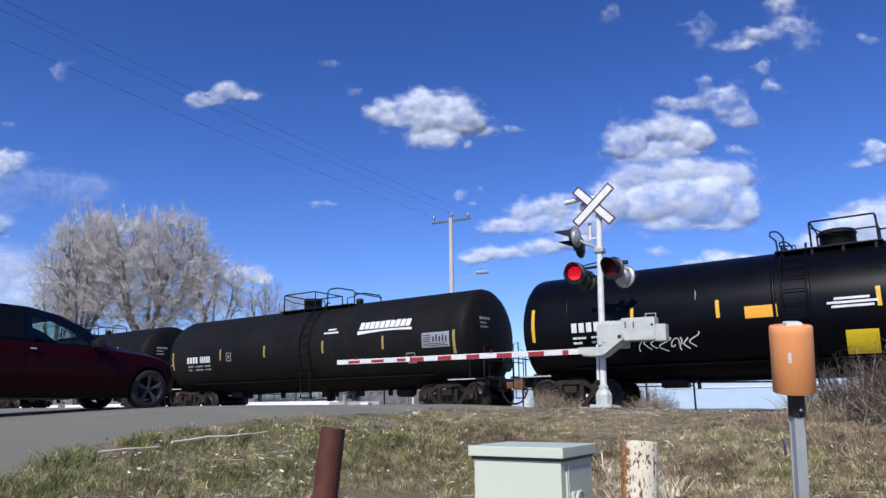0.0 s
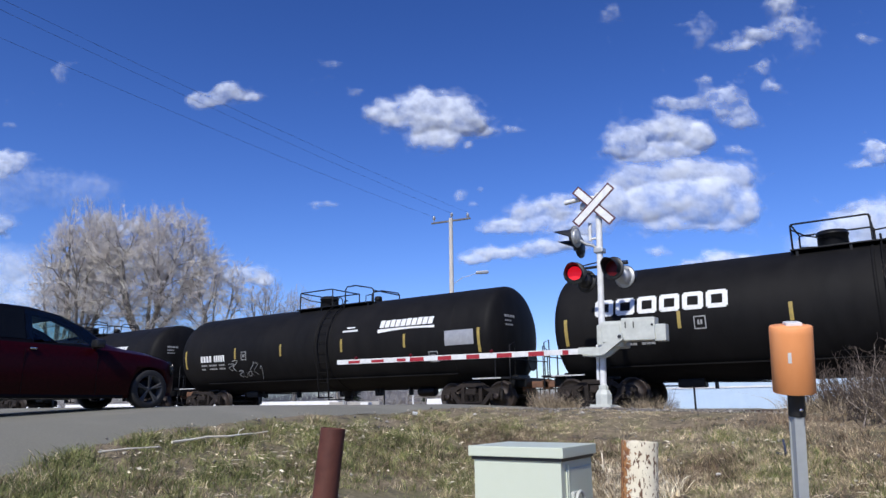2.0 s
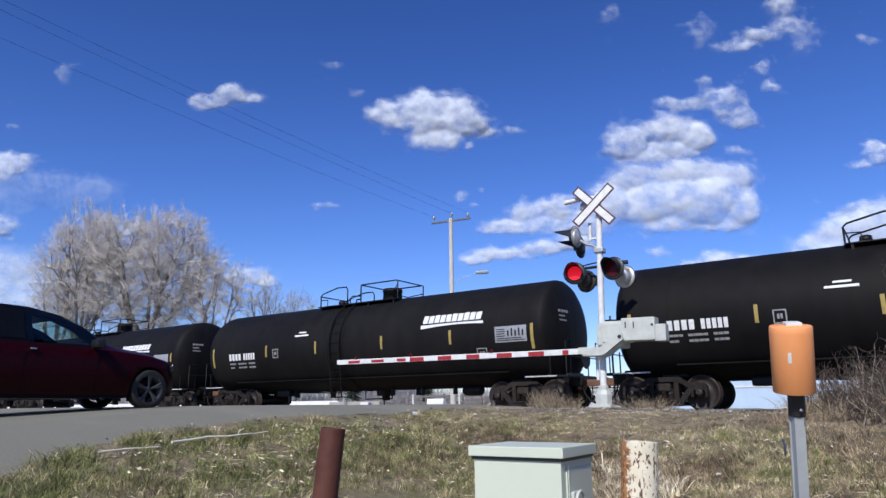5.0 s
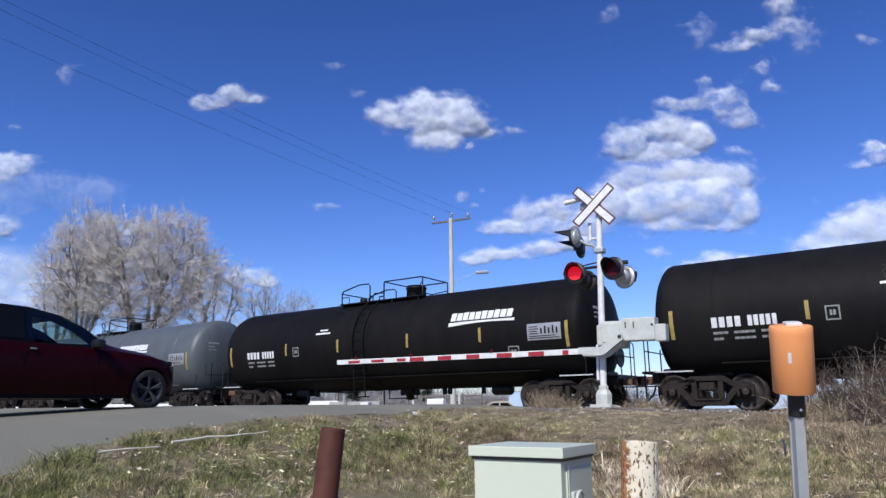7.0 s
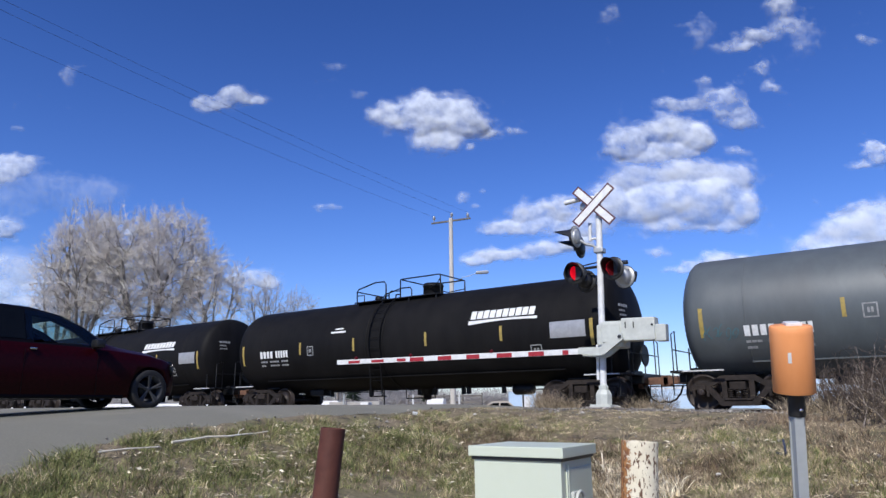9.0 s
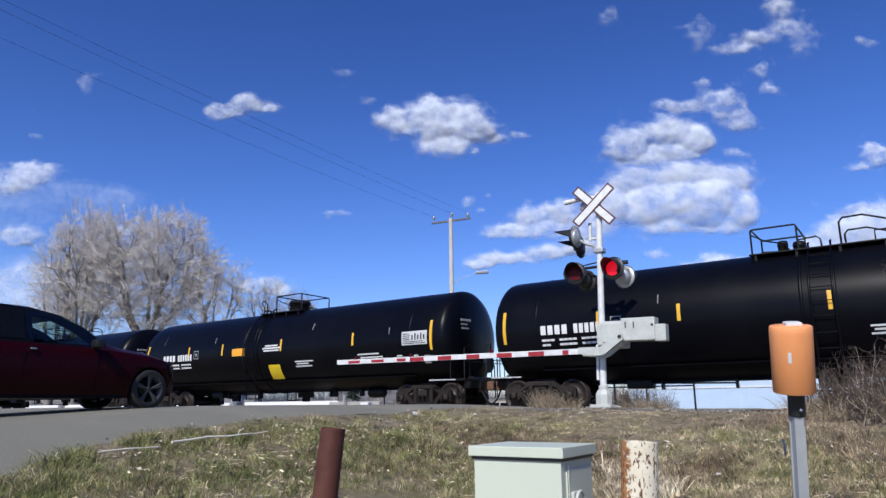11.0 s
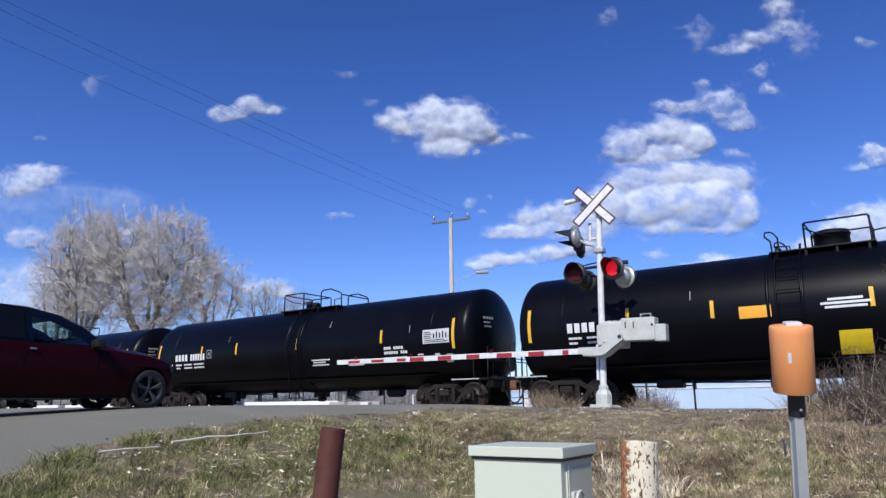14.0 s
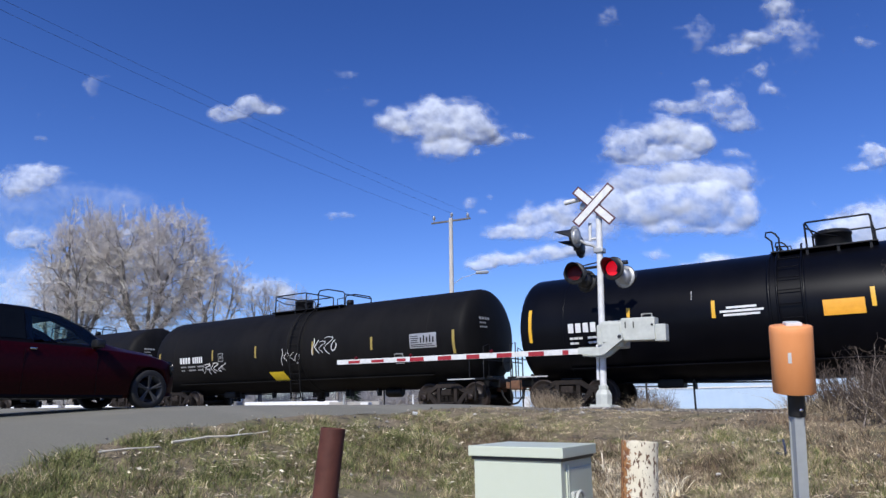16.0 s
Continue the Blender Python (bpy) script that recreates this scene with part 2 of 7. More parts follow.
def cloud_material():
    """Sunlit vapour, opaque where the cloud is deep and fraying at its rim."""
    m = bpy.data.materials.new("cloud vapour")
    m.use_nodes = True
    n, l = m.node_tree.nodes, m.node_tree.links
    p = n["Principled BSDF"]
    p.inputs["Base Color"].default_value = (0.70, 0.74, 0.80, 1)
    p.inputs["Roughness"].default_value = 1.0
    p.inputs["Specular IOR Level"].default_value = 0.0
    at = n.new("ShaderNodeAttribute")
    at.attribute_name = "cover"
    co = n.new("ShaderNodeTexCoord")
    ns = n.new("ShaderNodeTexNoise")
    ns.inputs["Scale"].default_value = 0.035
    ns.inputs["Detail"].default_value = 6
    ns.inputs["Roughness"].default_value = 0.6
    l.new(co.outputs["Object"], ns.inputs["Vector"])
    a = n.new("ShaderNodeMath")
    a.operation = "MULTIPLY_ADD"
    l.new(ns.outputs[0], a.inputs[0])
    a.inputs[1].default_value = 0.5
    a.inputs[2].default_value = -0.25
    s = n.new("ShaderNodeMath")
    s.operation = "ADD"
    l.new(a.outputs[0], s.inputs[0])
    l.new(at.outputs["Fac"], s.inputs[1])
    r = n.new("ShaderNodeMapRange")
    r.interpolation_type = "SMOOTHSTEP"
    r.inputs[1].default_value, r.inputs[2].default_value = 0.0, 1.2
    r.inputs[4].default_value = 0.9
    l.new(s.outputs[0], r.inputs[0])
    gate_mul = n.new("ShaderNodeMath")
    gate_mul.operation = "MULTIPLY"
    lo = n.new("ShaderNodeMapRange")
    lo.inputs[1].default_value, lo.inputs[2].default_value = 0.0, 0.12
    l.new(at.outputs["Fac"], lo.inputs[0])
    l.new(r.outputs[0], gate_mul.inputs[0])
    l.new(lo.outputs[0], gate_mul.inputs[1])
    l.new(gate_mul.outputs[0], p.inputs["Alpha"])
    return m


CLOUD = cloud_material()


# ---- building blocks ----
class Shape:
    """Vertices and faces gathered piece by piece, then made into one mesh."""

    def __init__(self):
        self.v, self.f, self.smooth = [], [], []

    def add(self, verts, faces, smooth=False):
        o = len(self.v)
        self.v += [tuple(p) for p in verts]
        self.f += [tuple(i + o for i in f) for f in faces]
        self.smooth += [smooth] * len(faces)
        return self

    def box(self, c, s, turn=None, bev=0.0):
        x, y, z = (k / 2 for k in s)
        if bev <= 0:
            vs = [Vector((i * x, j * y, k * z)) for i in (-1, 1) for j in (-1, 1) for k in (-1, 1)]
            fs = [(0, 1, 3, 2), (4, 6, 7, 5), (0, 4, 5, 1), (2, 3, 7, 6), (0, 2, 6, 4), (1, 5, 7, 3)]
        else:
            bm = bmesh.new()
            bmesh.ops.create_cube(bm, size=1)
            for v in bm.verts:
                v.co = Vector((v.co.x * s[0], v.co.y * s[1], v.co.z * s[2]))
            bmesh.ops.bevel(bm, geom=bm.edges[:], offset=min(bev, min(s) * 0.45), segments=2, affect="EDGES", profile=0.6)
            bm.verts.index_update()
            vs = [v.co.copy() for v in bm.verts]
            fs = [tuple(v.index for v in f.verts) for f in bm.faces]
            bm.free()
        if turn:
            vs = [turn.to_3x3() @ v for v in vs]
        c = Vector(c)
        return self.add([v + c for v in vs], fs)

    def tube(self, pts, r, n=8, cap=True, r2=None):
        pts = [Vector(p) for p in pts]
        rings, last = [], None
        for i, p in enumerate(pts):
            d = (pts[min(i + 1, len(pts) - 1)] - pts[max(i - 1, 0)]).normalized()
            side = d.orthogonal().normalized() if last is None else (last - d * last.dot(d)).normalized()
            last = side
            up = d.cross(side)
            k = r if r2 is None else r + (r2 - r) * i / (len(pts) - 1)
            rings.append([p + (side * math.cos(a) + up * math.sin(a)) * k for a in (2 * math.pi * j / n for j in range(n))])
        vs = [v for ring in rings for v in ring]
        fs = [(i * n + j, i * n + (j + 1) % n, (i + 1) * n + (j + 1) % n, (i + 1) * n + j) for i in range(len(pts) - 1) for j in range(n)]
        self.add(vs, fs, n > 4)
        if cap:
            self.add(rings[0], [tuple(range(n))[::-1]])
            self.add(rings[-1], [tuple(range(n))])
        return self

    def lathe(self, profile, n=32, axis="z", at=(0, 0, 0), smooth=True, cap=True):
        """profile: (radius, height) pairs, turned about an axis."""
        vs, fs = [], []
        for r, h in profile:
            for j in range(n):
                a = 2 * math.pi * j / n
                x, y = r * math.cos(a), r * math.sin(a)
                p = {"z": (x, y, h), "x": (h, x, y), "y": (y, h, x)}[axis]
                vs.append(Vector(p) + Vector(at))
        for i in range(len(profile) - 1):
            for j in range(n):
                k = (j + 1) % n
                fs.append((i * n + j, i * n + k, (i + 1) * n + k, (i + 1) * n + j))
        self.add(vs, fs, smooth)
        for ring, flip in ((0, True), (len(profile) - 1, False)):
            if cap and profile[ring][0] > 1e-4:
                idx = [ring * n + j for j in range(n)]
                self.add([vs[i] for i in idx], [tuple(range(n))[::-1] if flip else tuple(range(n))])
        return self

    def prism(self, outline, depth, m=None):
        """A flat outline (x, z) given thickness along y, centred."""
        m = m or Matrix.Identity(4)
        n = len(outline)
        vs = [m @ Vector((x, y, z)) for y in (-depth / 2, depth / 2) for x, z in outline]
        fs = [tuple(range(n)), tuple(range(2 * n - 1, n - 1, -1))] + [(i, n + i, n + (i + 1) % n, (i + 1) % n) for i in range(n)]
        return self.add(vs, fs)

    def mesh(self, name, mat):
        me = bpy.data.meshes.new(name)
        me.from_pydata(self.v, [], self.f)
        me.polygons.foreach_set("use_smooth", self.smooth)
        for k in (mat if isinstance(mat, (list, tuple)) else [mat]):
            me.materials.append(k)
        bm = bmesh.new()
        bm.from_mesh(me)
        bmesh.ops.recalc_face_normals(bm, faces=bm.faces)
        bm.to_mesh(me)
        bm.free()
        return me


MESHES = {}


def part(name, shape, mat, parent=None, label="", at=None, key=None):
    """One mesh object under a thing or part. A key lets alike pieces share a mesh; shape may be a function that makes it."""
    me = MESHES.get(key) if key else None
    if me is None:
        me = (shape() if callable(shape) else shape).mesh(name, mat)
        if key:
            MESHES[key] = me
    ob = new(name, me)
    if parent:
        ob.parent = parent
    if at is not None:
        ob.matrix_basis = at
    if label:
        tagged(ob, label)
    return ob


def thing(name, m, label, category, group="", kind=""):
    ob = new(name)
    ob.empty_display_size = 0.2
    ob.matrix_basis = m
    return tagged(ob, label, category, group, kind)


def ease(a, b, x):
    k = min(1.0, max(0.0, (x - a) / (b - a)))
    return k * k * (3 - 2 * k)
# ---- ground, road, railway ----
ROAD_X = (-19.5, -7.7)


def ground_z(x, y):
    """Height of the land: a level bench by the railway, falling into the verge where the camera stands."""
    top = 0.16 - 0.10 * ease(-9.0, -6.2, x) - 0.05 * ease(-5.2, -3.0, x)
    bench = top - 0.24 * ease(-11.0, -17.5, y) - 0.5 * ease(-18.0, -50.0, y)
    d = min(x + 8.5, -7.6 - y)
    if d > 0:
        e = abs((x + 8.5) - (-7.6 - y))
        d = max(0.0, d - 0.28 * max(0.0, 1.8 - e))
    z = bench - (1.13 + bench - top) * ease(0.0, 5.6, d)
    if y > -4.4:
        z = top - (0.26 + top) * ease(-4.4, -2.9, y)
    if y > 3.0:
        z = -0.26 + 0.1 * ease(3.0, 9.0, y) - 0.7 * ease(34.0, 42.0, y) * ease(-16.0, -22.0, x)
    on_road = ease(ROAD_X[1] + 0.4, ROAD_X[1] - 1.4, x) * ease(ROAD_X[0] - 1.0, ROAD_X[0] + 1.0, x)
    if on_road > 0 and y > -9:
        zr = 0.20 - 0.16 * ease(-6.5, -2.0, y) if y < 3 else 0.04 - 0.2 * ease(3.0, 12.0, y)
        z += (zr - z) * on_road
    elif on_road > 0:
        z += (bench + 0.05 - z) * ease(ROAD_X[1] - 0.2, ROAD_X[1] - 2.4, x) * ease(ROAD_X[0] - 1.0, ROAD_X[0] + 1.0, x)
    far = math.hypot(x, y + 10)
    bumps = 0.05 * noise.noise((x * 0.6, y * 0.6, 0.3)) + 0.03 * noise.noise((x * 1.9, y * 1.9, 2.0))
    return z + bumps * (1 - on_road) * ease(2.6, 4.5, abs(y)) * (1 if far < 60 else 60 / far)


def axis(fine_a, fine_b, step, reach):
    """Grid lines: close together in the middle, wider and wider outwards."""
    vals = list(np.arange(fine_a, fine_b + step / 2, step))
    k, s = fine_a, step
    while k > -reach:
        s *= 1.25
        k -= s
        vals.insert(0, k)
    k, s = fine_b, step
    while k < reach:
        s *= 1.25
        k += s
        vals.append(k)
    return vals


def sheet(xs, ys, height, mask=None):
    s = Shape()
    n = len(ys)
    vs = [(x, y, height(x, y)) for x in xs for y in ys]
    fs = [(i * n + j, (i + 1) * n + j, (i + 1) * n + j + 1, i * n + j + 1) for i in range(len(xs) - 1) for j in range(n - 1)]
    if mask:
        fs = [f for f in fs if mask((vs[f[0]][0] + vs[f[2]][0]) / 2, (vs[f[0]][1] + vs[f[2]][1]) / 2)]
    return s.add(vs, fs, True)


part("ground", sheet(axis(-26, 6, 0.28, 3000), axis(-22, 6, 0.28, 3000), ground_z), SOIL)
tagged(bpy.data.objects["ground"], "dry spring grass verge and soil sloping down from the railway", "ground", kind="structure")


def road_edge(y):
    return ROAD_X[1] + 0.05 * noise.noise((y * 7.0, 0.0, 1.0)) + 0.35 * noise.noise((y * 0.45, 0.0, 7.0)) + 0.12 * noise.noise((y * 2.1, 0.0, 3.0)) + 0.9 * ease(-14.0, -17.0, y)


def road_sheet(y0, y1):
    s = Shape()
    ys = list(np.arange(y0, y1 + 0.01, 0.2 if y0 > -25 and y1 < 10 else 1.0))
    cols = [0.0, 0.12, 0.25, 0.4, 0.52, 0.62, 0.7, 0.76, 0.81, 0.85, 0.885, 0.915, 0.94, 0.96, 0.98, 1.0]
    vs = []
    for y in ys:
        for u in cols:
            x = -19.5 + (road_edge(y) + 19.5) * u
            vs.append((x, y, ground_z(x, y) + (0.03 if u < 0.95 else 0.03 - 0.6 * (u - 0.95))))
    n = len(cols)
    return s.add(vs, [(i * n + k, i * n + k + 1, (i + 1) * n + k + 1, (i + 1) * n + k) for i in range(len(ys) - 1) for k in range(n - 1)], True)


road = part("road", road_sheet(-24.0, -1.9), ASPHALT)
for a, b in ((-70.0, -24.0), (1.9, 60.0)):
    tagged(part("road", road_sheet(a, b), ASPHALT), "worn grey asphalt road running on", "road", kind="structure")
tagged(road, "worn grey asphalt road with a ragged gravel edge", "road", kind="structure")
panel = Shape()
for y in (-1.32, 0.0, 1.32):
    panel.box((-13.6, y, -0.03), (12.0, 0.5 if y else 1.24, 0.1), bev=0.02)
tagged(part("crossing_panel", panel, CONCRETE), "grey concrete panels between the rails at the crossing", "crossing panel", kind="structure")


def ballast_z(x, y):
    a = abs(y)
    z = -0.16 if a < 1.75 else -0.16 - 0.24 * (a - 1.75) / 1.5
    return z + 0.02 * noise.noise((x * 4, y * 4, 0))


ballast = part("ballast", sheet(list(np.arange(-75, 12, 0.35)), list(np.arange(-3.3, 3.31, 0.22)), ballast_z), BALLAST)
tagged(ballast, "bed of brown-grey crushed stone under the track", "ballast", kind="structure")
gravel = part("gravel_strip", sheet(list(np.arange(-7.4, 3.1, 0.15)), list(np.arange(-6.0, -3.0, 0.15)), lambda x, y: ground_z(x, y) + 0.012 + 0.015 * noise.noise((x * 5, y * 5, 4.0)), lambda x, y: y > -5.5 + 0.7 * noise.noise((x * 0.8, y * 0.8, 9.0)) + 0.2 * noise.noise((x * 4, y * 4, 3.0))), BALLAST)
tagged(gravel, "strip of tan gravel beside the track", "gravel", kind="structure")
RAIL_PROFILE = [(-0.07, -0.17), (0.07, -0.17), (0.07, -0.155), (0.012, -0.13), (0.012, -0.05), (0.037, -0.035), (0.037, -0.006), (0.028, 0.0), (-0.028, 0.0), (-0.037, -0.006), (-0.037, -0.035), (-0.012, -0.05), (-0.012, -0.13), (-0.07, -0.155)]
for side in (-1, 1):
    r = Shape().prism(RAIL_PROFILE, 260.0, pose(-60, side * 0.755, 0, 0, 0, 90))
    tagged(part("rail", r, RAIL_STEEL), "brown steel rail with a worn shining head", "rail", "rails", "structure")
ties = thing("sleepers", pose(0, 0, 0), "row of dark creosoted timber sleepers in the ballast", "sleepers", kind="structure")
for i in range(110):
    part("sleeper", lambda: Shape().box((0, 0, 0), (0.23, 2.6, 0.18), bev=0.015), TIE_WOOD, ties, at=pose(4 - i * 0.55, random.uniform(-0.03, 0.03), -0.235, 0, 0, random.uniform(-0.8, 0.8)), key="sleeper")


# ---- tank cars ----
TANK_R, TANK_Z = 1.60, 2.345


def patch(s, x0, x1, z0, z1, slant=0.0, off=0.008, rise=0.0, near=True):
    """A strip that lies on the tank's near side between two heights. slant: metres that the top leans along x."""
    nx = max(1, int(abs(x1 - x0) / 0.4))
    nz = max(2, int((z1 - z0) / 0.08))
    vs, R = [], TANK_R + off
    for j in range(nz + 1):
        for i in range(nx + 1):
            u, w = i / nx, j / nz
            z = z0 + (z1 - z0) * w + rise * u
            y = -math.sqrt(max(R * R - (z - TANK_Z) ** 2, 0.0))
            vs.append((x0 + (x1 - x0) * u + slant * w, y if near else -y, z))
    fs = [(j * (nx + 1) + i, j * (nx + 1) + i + 1, (j + 1) * (nx + 1) + i + 1, (j + 1) * (nx + 1) + i) for j in range(nz) for i in range(nx)]
    return s.add(vs, fs)


def bars(s, x0, x1, z0, z1, count, fill=0.72, slant=0.0, gaps=()):
    """A row of letter-sized bars."""
    w = (x1 - x0) / count
    for i in range(count):
        if i not in gaps:
            patch(s, x0 + i * w + w * (1 - fill) / 2, x0 + (i + 1) * w - w * (1 - fill) / 2, z0, z1, slant)
    return s


def open_blocks(s, x0, x1, z0, z1, count):
    """A row of broad open blocks in thick strokes."""
    w = (x1 - x0) / count
    for i in range(count):
        a, b, t = x0 + i * w + 0.035, x0 + (i + 1) * w - 0.035, 0.125
        patch(s, a + 0.04, b - 0.04, z1 - t * 0.9, z1)
        patch(s, a + 0.04, b - 0.04, z0, z0 + t * 0.9)
        patch(s, a, a + t, z0 + 0.04, z1 - 0.04, off=0.009)
        patch(s, b - t, b, z0 + 0.04, z1 - 0.04, off=0.009)
    return s


def tank_shape(half, head=0.52):
    prof = []
    for i in range(9):
        a = math.pi / 2 * i / 8
        prof.append((TANK_R * math.sin(a), -half - head * math.cos(a)))
    prof[0] = (0.0, prof[0][1])
    body = prof + [(TANK_R, -half + 0.4 + k * (2 * half - 0.8) / 6) for k in range(7)]
    body += [(r, -h) for r, h in prof[::-1]]
    return Shape().lathe(body, 72, "x", (0, 0, TANK_Z))


def hoop(x, r, w):
    return Shape().lathe([(TANK_R - 0.02, x - w / 2), (r, x - w / 2 + 0.01), (r, x + w / 2 - 0.01), (TANK_R - 0.02, x + w / 2)], 72, "x", (0, 0, TANK_Z))


def wheelset():
    s = Shape()
    for k in (-1, 1):
        y = 0.755 * k
        prof = [(0.10, 0.085), (0.16, 0.08), (0.20, 0.03), (0.36, 0.01), (0.395, 0.055), (0.44, 0.06), (0.452, 0.05), (0.457, -0.055), (0.482, -0.065), (0.482, -0.085), (0.40, -0.085), (0.36, -0.03), (0.20, -0.03), (0.10, -0.06)]
        s.lathe([(r, h * k) for r, h in prof], 40, "y", (0, y, 0))
        s.lathe([(0.075, 0), (0.1, 0.03 * k), (0.1, 0.16 * k), (0.085, 0.2 * k), (0.04, 0.205 * k)], 16, "y", (0, 0.93 * k, 0))
        for b in range(3):
            a = b * 2.094
            s.lathe([(0.018, 0), (0.018, 0.02 * k)], 6, "y", (0.055 * math.cos(a), 1.135 * k, 0.055 * math.sin(a)))
    s.tube([(0, -1.0, 0), (0, 1.0, 0)], 0.08, 12)
    return s


def side_frame():
    """Cast side frame of a truck: arched top, sloping struts, spring pocket."""
    s = Shape()
    t = 0.13
    top = [(-1.10, 0.50), (-1.10, 0.62), (-1.0, 0.70), (-0.62, 0.72), (-0.40, 0.86), (0.40, 0.86), (0.62, 0.72), (1.0, 0.70), (1.10, 0.62), (1.10, 0.50), (0.98, 0.50), (0.92, 0.585), (0.60, 0.60), (0.36, 0.74), (-0.36, 0.74), (-0.60, 0.60), (-0.92, 0.585), (-0.98, 0.50)]
    s.prism(top, t)
    for k in (-1, 1):
        s.prism([(k * 0.70, 0.66), (k * 0.84, 0.60), (k * 0.44, 0.17), (k * 0.30, 0.20)], t)
        s.prism([(k * 0.26, 0.76), (k * 0.38, 0.76), (k * 0.38, 0.20), (k * 0.26, 0.20)], t * 0.9)
        s.box((k * 0.89, 0, 0.57), (0.26, 0.2, 0.12), bev=0.02)
        s.box((k * 1.06, 0, 0.44), (0.07, 0.16, 0.2), bev=0.02)
        s.box((k * 0.72, 0, 0.44), (0.07, 0.16, 0.2), bev=0.02)
    s.prism([(-0.50, 0.17), (-0.42, 0.25), (0.42, 0.25), (0.50, 0.17), (0.40, 0.12), (-0.40, 0.12)], t * 1.3)
    s.box((0, 0, 0.28), (0.66, 0.24, 0.05), bev=0.01)
    return s


def springs():
    s = Shape()
    for x in (-0.18, 0.0, 0.18):
        for y in (-0.06, 0.07):
            pts = [(x + 0.065 * math.cos(a), y + 0.065 * math.sin(a), 0.30 + 0.24 * a / (2 * math.pi * 5)) for a in (k * math.pi / 5 for k in range(51))]
            s.tube(pts, 0.014, 5)
    return s


def add_truck(car, x):
    t = new("truck")
    t.parent = car
    t.matrix_basis = pose(x, 0, 0)
    tagged(t, "dusty brown cast-steel railway truck")
    for y in (-1.03, 1.03):
        part("side_frame", side_frame, TRUCK_STEEL, t, at=pose(0, y, 0), key="side_frame")
        part("spring_group", springs, TRUCK_STEEL, t, at=pose(0, y, 0), key="springs")
    part("bolster", lambda: Shape().box((0, 0, 0.60), (0.38, 2.3, 0.2), bev=0.03).box((0, 0, 0.74), (0.5, 0.7, 0.1), bev=0.03), TRUCK_STEEL, t, key="bolster")
    for k in (-0.89, 0.89):
        WHEELS.append(part("wheelset", wheelset, WHEEL_STEEL, t, "rusty wheels with worn treads on one axle", at=pose(k, 0, 0.457), key="wheelset"))


# where the fittings stand along the tank: hatches (x, radius, height), cage, second rail, ladder, deck
FITTINGS = {
    "prox": (((-0.57, 0.36, 0.52), (1.9, 0.14, 0.30)), (-1.40, 0.30), ("slope", 0.95, 2.30), (0.46, 0.94), (-1.45, 2.3)),
    "prox_b": (((0.77, 0.36, 0.52), (-1.7, 0.14, 0.30)), (1.60, -0.10), ("slope", -0.75, -2.10), (-0.74, -0.26), (-2.1, 1.65)),
    "grey": (((0.61, 0.30, 0.50),), (-0.43, 1.16), ("hoop", -1.08), (-0.69, -0.19), (-1.36, 1.05)),
    "tilx": (((-0.02, 0.42, 0.52),), (-0.54, 0.86), ("hoop", -1.30), (-1.20, -0.66), (-1.35, 0.95)),
    "gatx": (((-0.32, 0.13, 0.42), (0.06, 0.15, 0.36)), (-0.94, 0.12), ("slope", 1.05, 2.10), (0.34, 0.82), (-1.0, 2.1)),
}


def cage(a, b):
    """A guard frame round the hatch, with a low handrail past its end b."""
    s = Shape()
    zt, k = 4.51, 1 if b > a else -1
    for y in (-0.75, 0.75):
        s.tube([(a, y, 3.72), (a, y, zt - 0.03), (a + 0.05 * k, y, zt), (b - 0.05 * k, y, zt), (b, y, zt - 0.04), (b, y, 3.78)], 0.024, 8)
    for x in (a + 0.02 * k, b - 0.02 * k):
        s.tube([(x, -0.76, zt - 0.01), (x, 0.76, zt - 0.01)], 0.022, 8)
    s.tube([(a, -0.75, 4.38), (a + 0.3 * k, -0.55, 4.22), (a + 0.68 * k, -0.36, 4.14), (a + 0.7 * k, 0.75, 4.14), (a, 0.75, 4.2)], 0.018, 6)
    s.tube([(b, -0.76, 4.10), (b + 0.42 * k, -0.75, 4.14), (b + 0.5 * k, -0.75, 4.06), (b + 0.52 * k, -0.75, 3.80)], 0.020, 6)
    return s


def second_rail(kind, a, b=0.0):
    """A narrow hoop at a, or a frame that slopes down from a to b."""
    s = Shape()
    zt, k = 4.51, 1 if b > a else -1
    if kind == "hoop":
        for y in (-0.70, 0.70):
            s.tube([(a + 0.15, y, 3.70), (a + 0.15, y, 4.22), (a + 0.08, y, 4.34), (a, y, 4.40), (a - 0.13, y, 4.40), (a - 0.15, y, 4.30), (a - 0.02, y, 4.16), (a, y, 3.70)], 0.022, 8)
        s.tube([(a + 0.15, -0.71, 3.98), (a + 0.15, 0.71, 3.98)], 0.02, 8)
        s.tube([(a + 0.15, -0.70, 4.0), (a + 0.40, -0.70, 3.98), (a + 0.42, -0.70, 3.78)], 0.018, 6)
        return s
    for y in (-0.75, 0.75):
        s.tube([(a, y, 3.74), (a, y, zt - 0.10), (a + 0.08 * k, y, zt), (a + 0.5 * k, y, zt + 0.01), (b - 0.08 * k, y, zt - 0.16), (b, y, zt - 0.24), (b, y, 3.78)], 0.024, 8)
    s.tube([(b, -0.76, zt - 0.25), (b, 0.76, zt - 0.25)], 0.022, 8)
    s.tube([(b - 0.35 * k, -0.75, 3.78), (b - 0.35 * k, -0.75, 4.10), (b + 0.01 * k, -0.75, 4.12)], 0.018, 6)
    return s


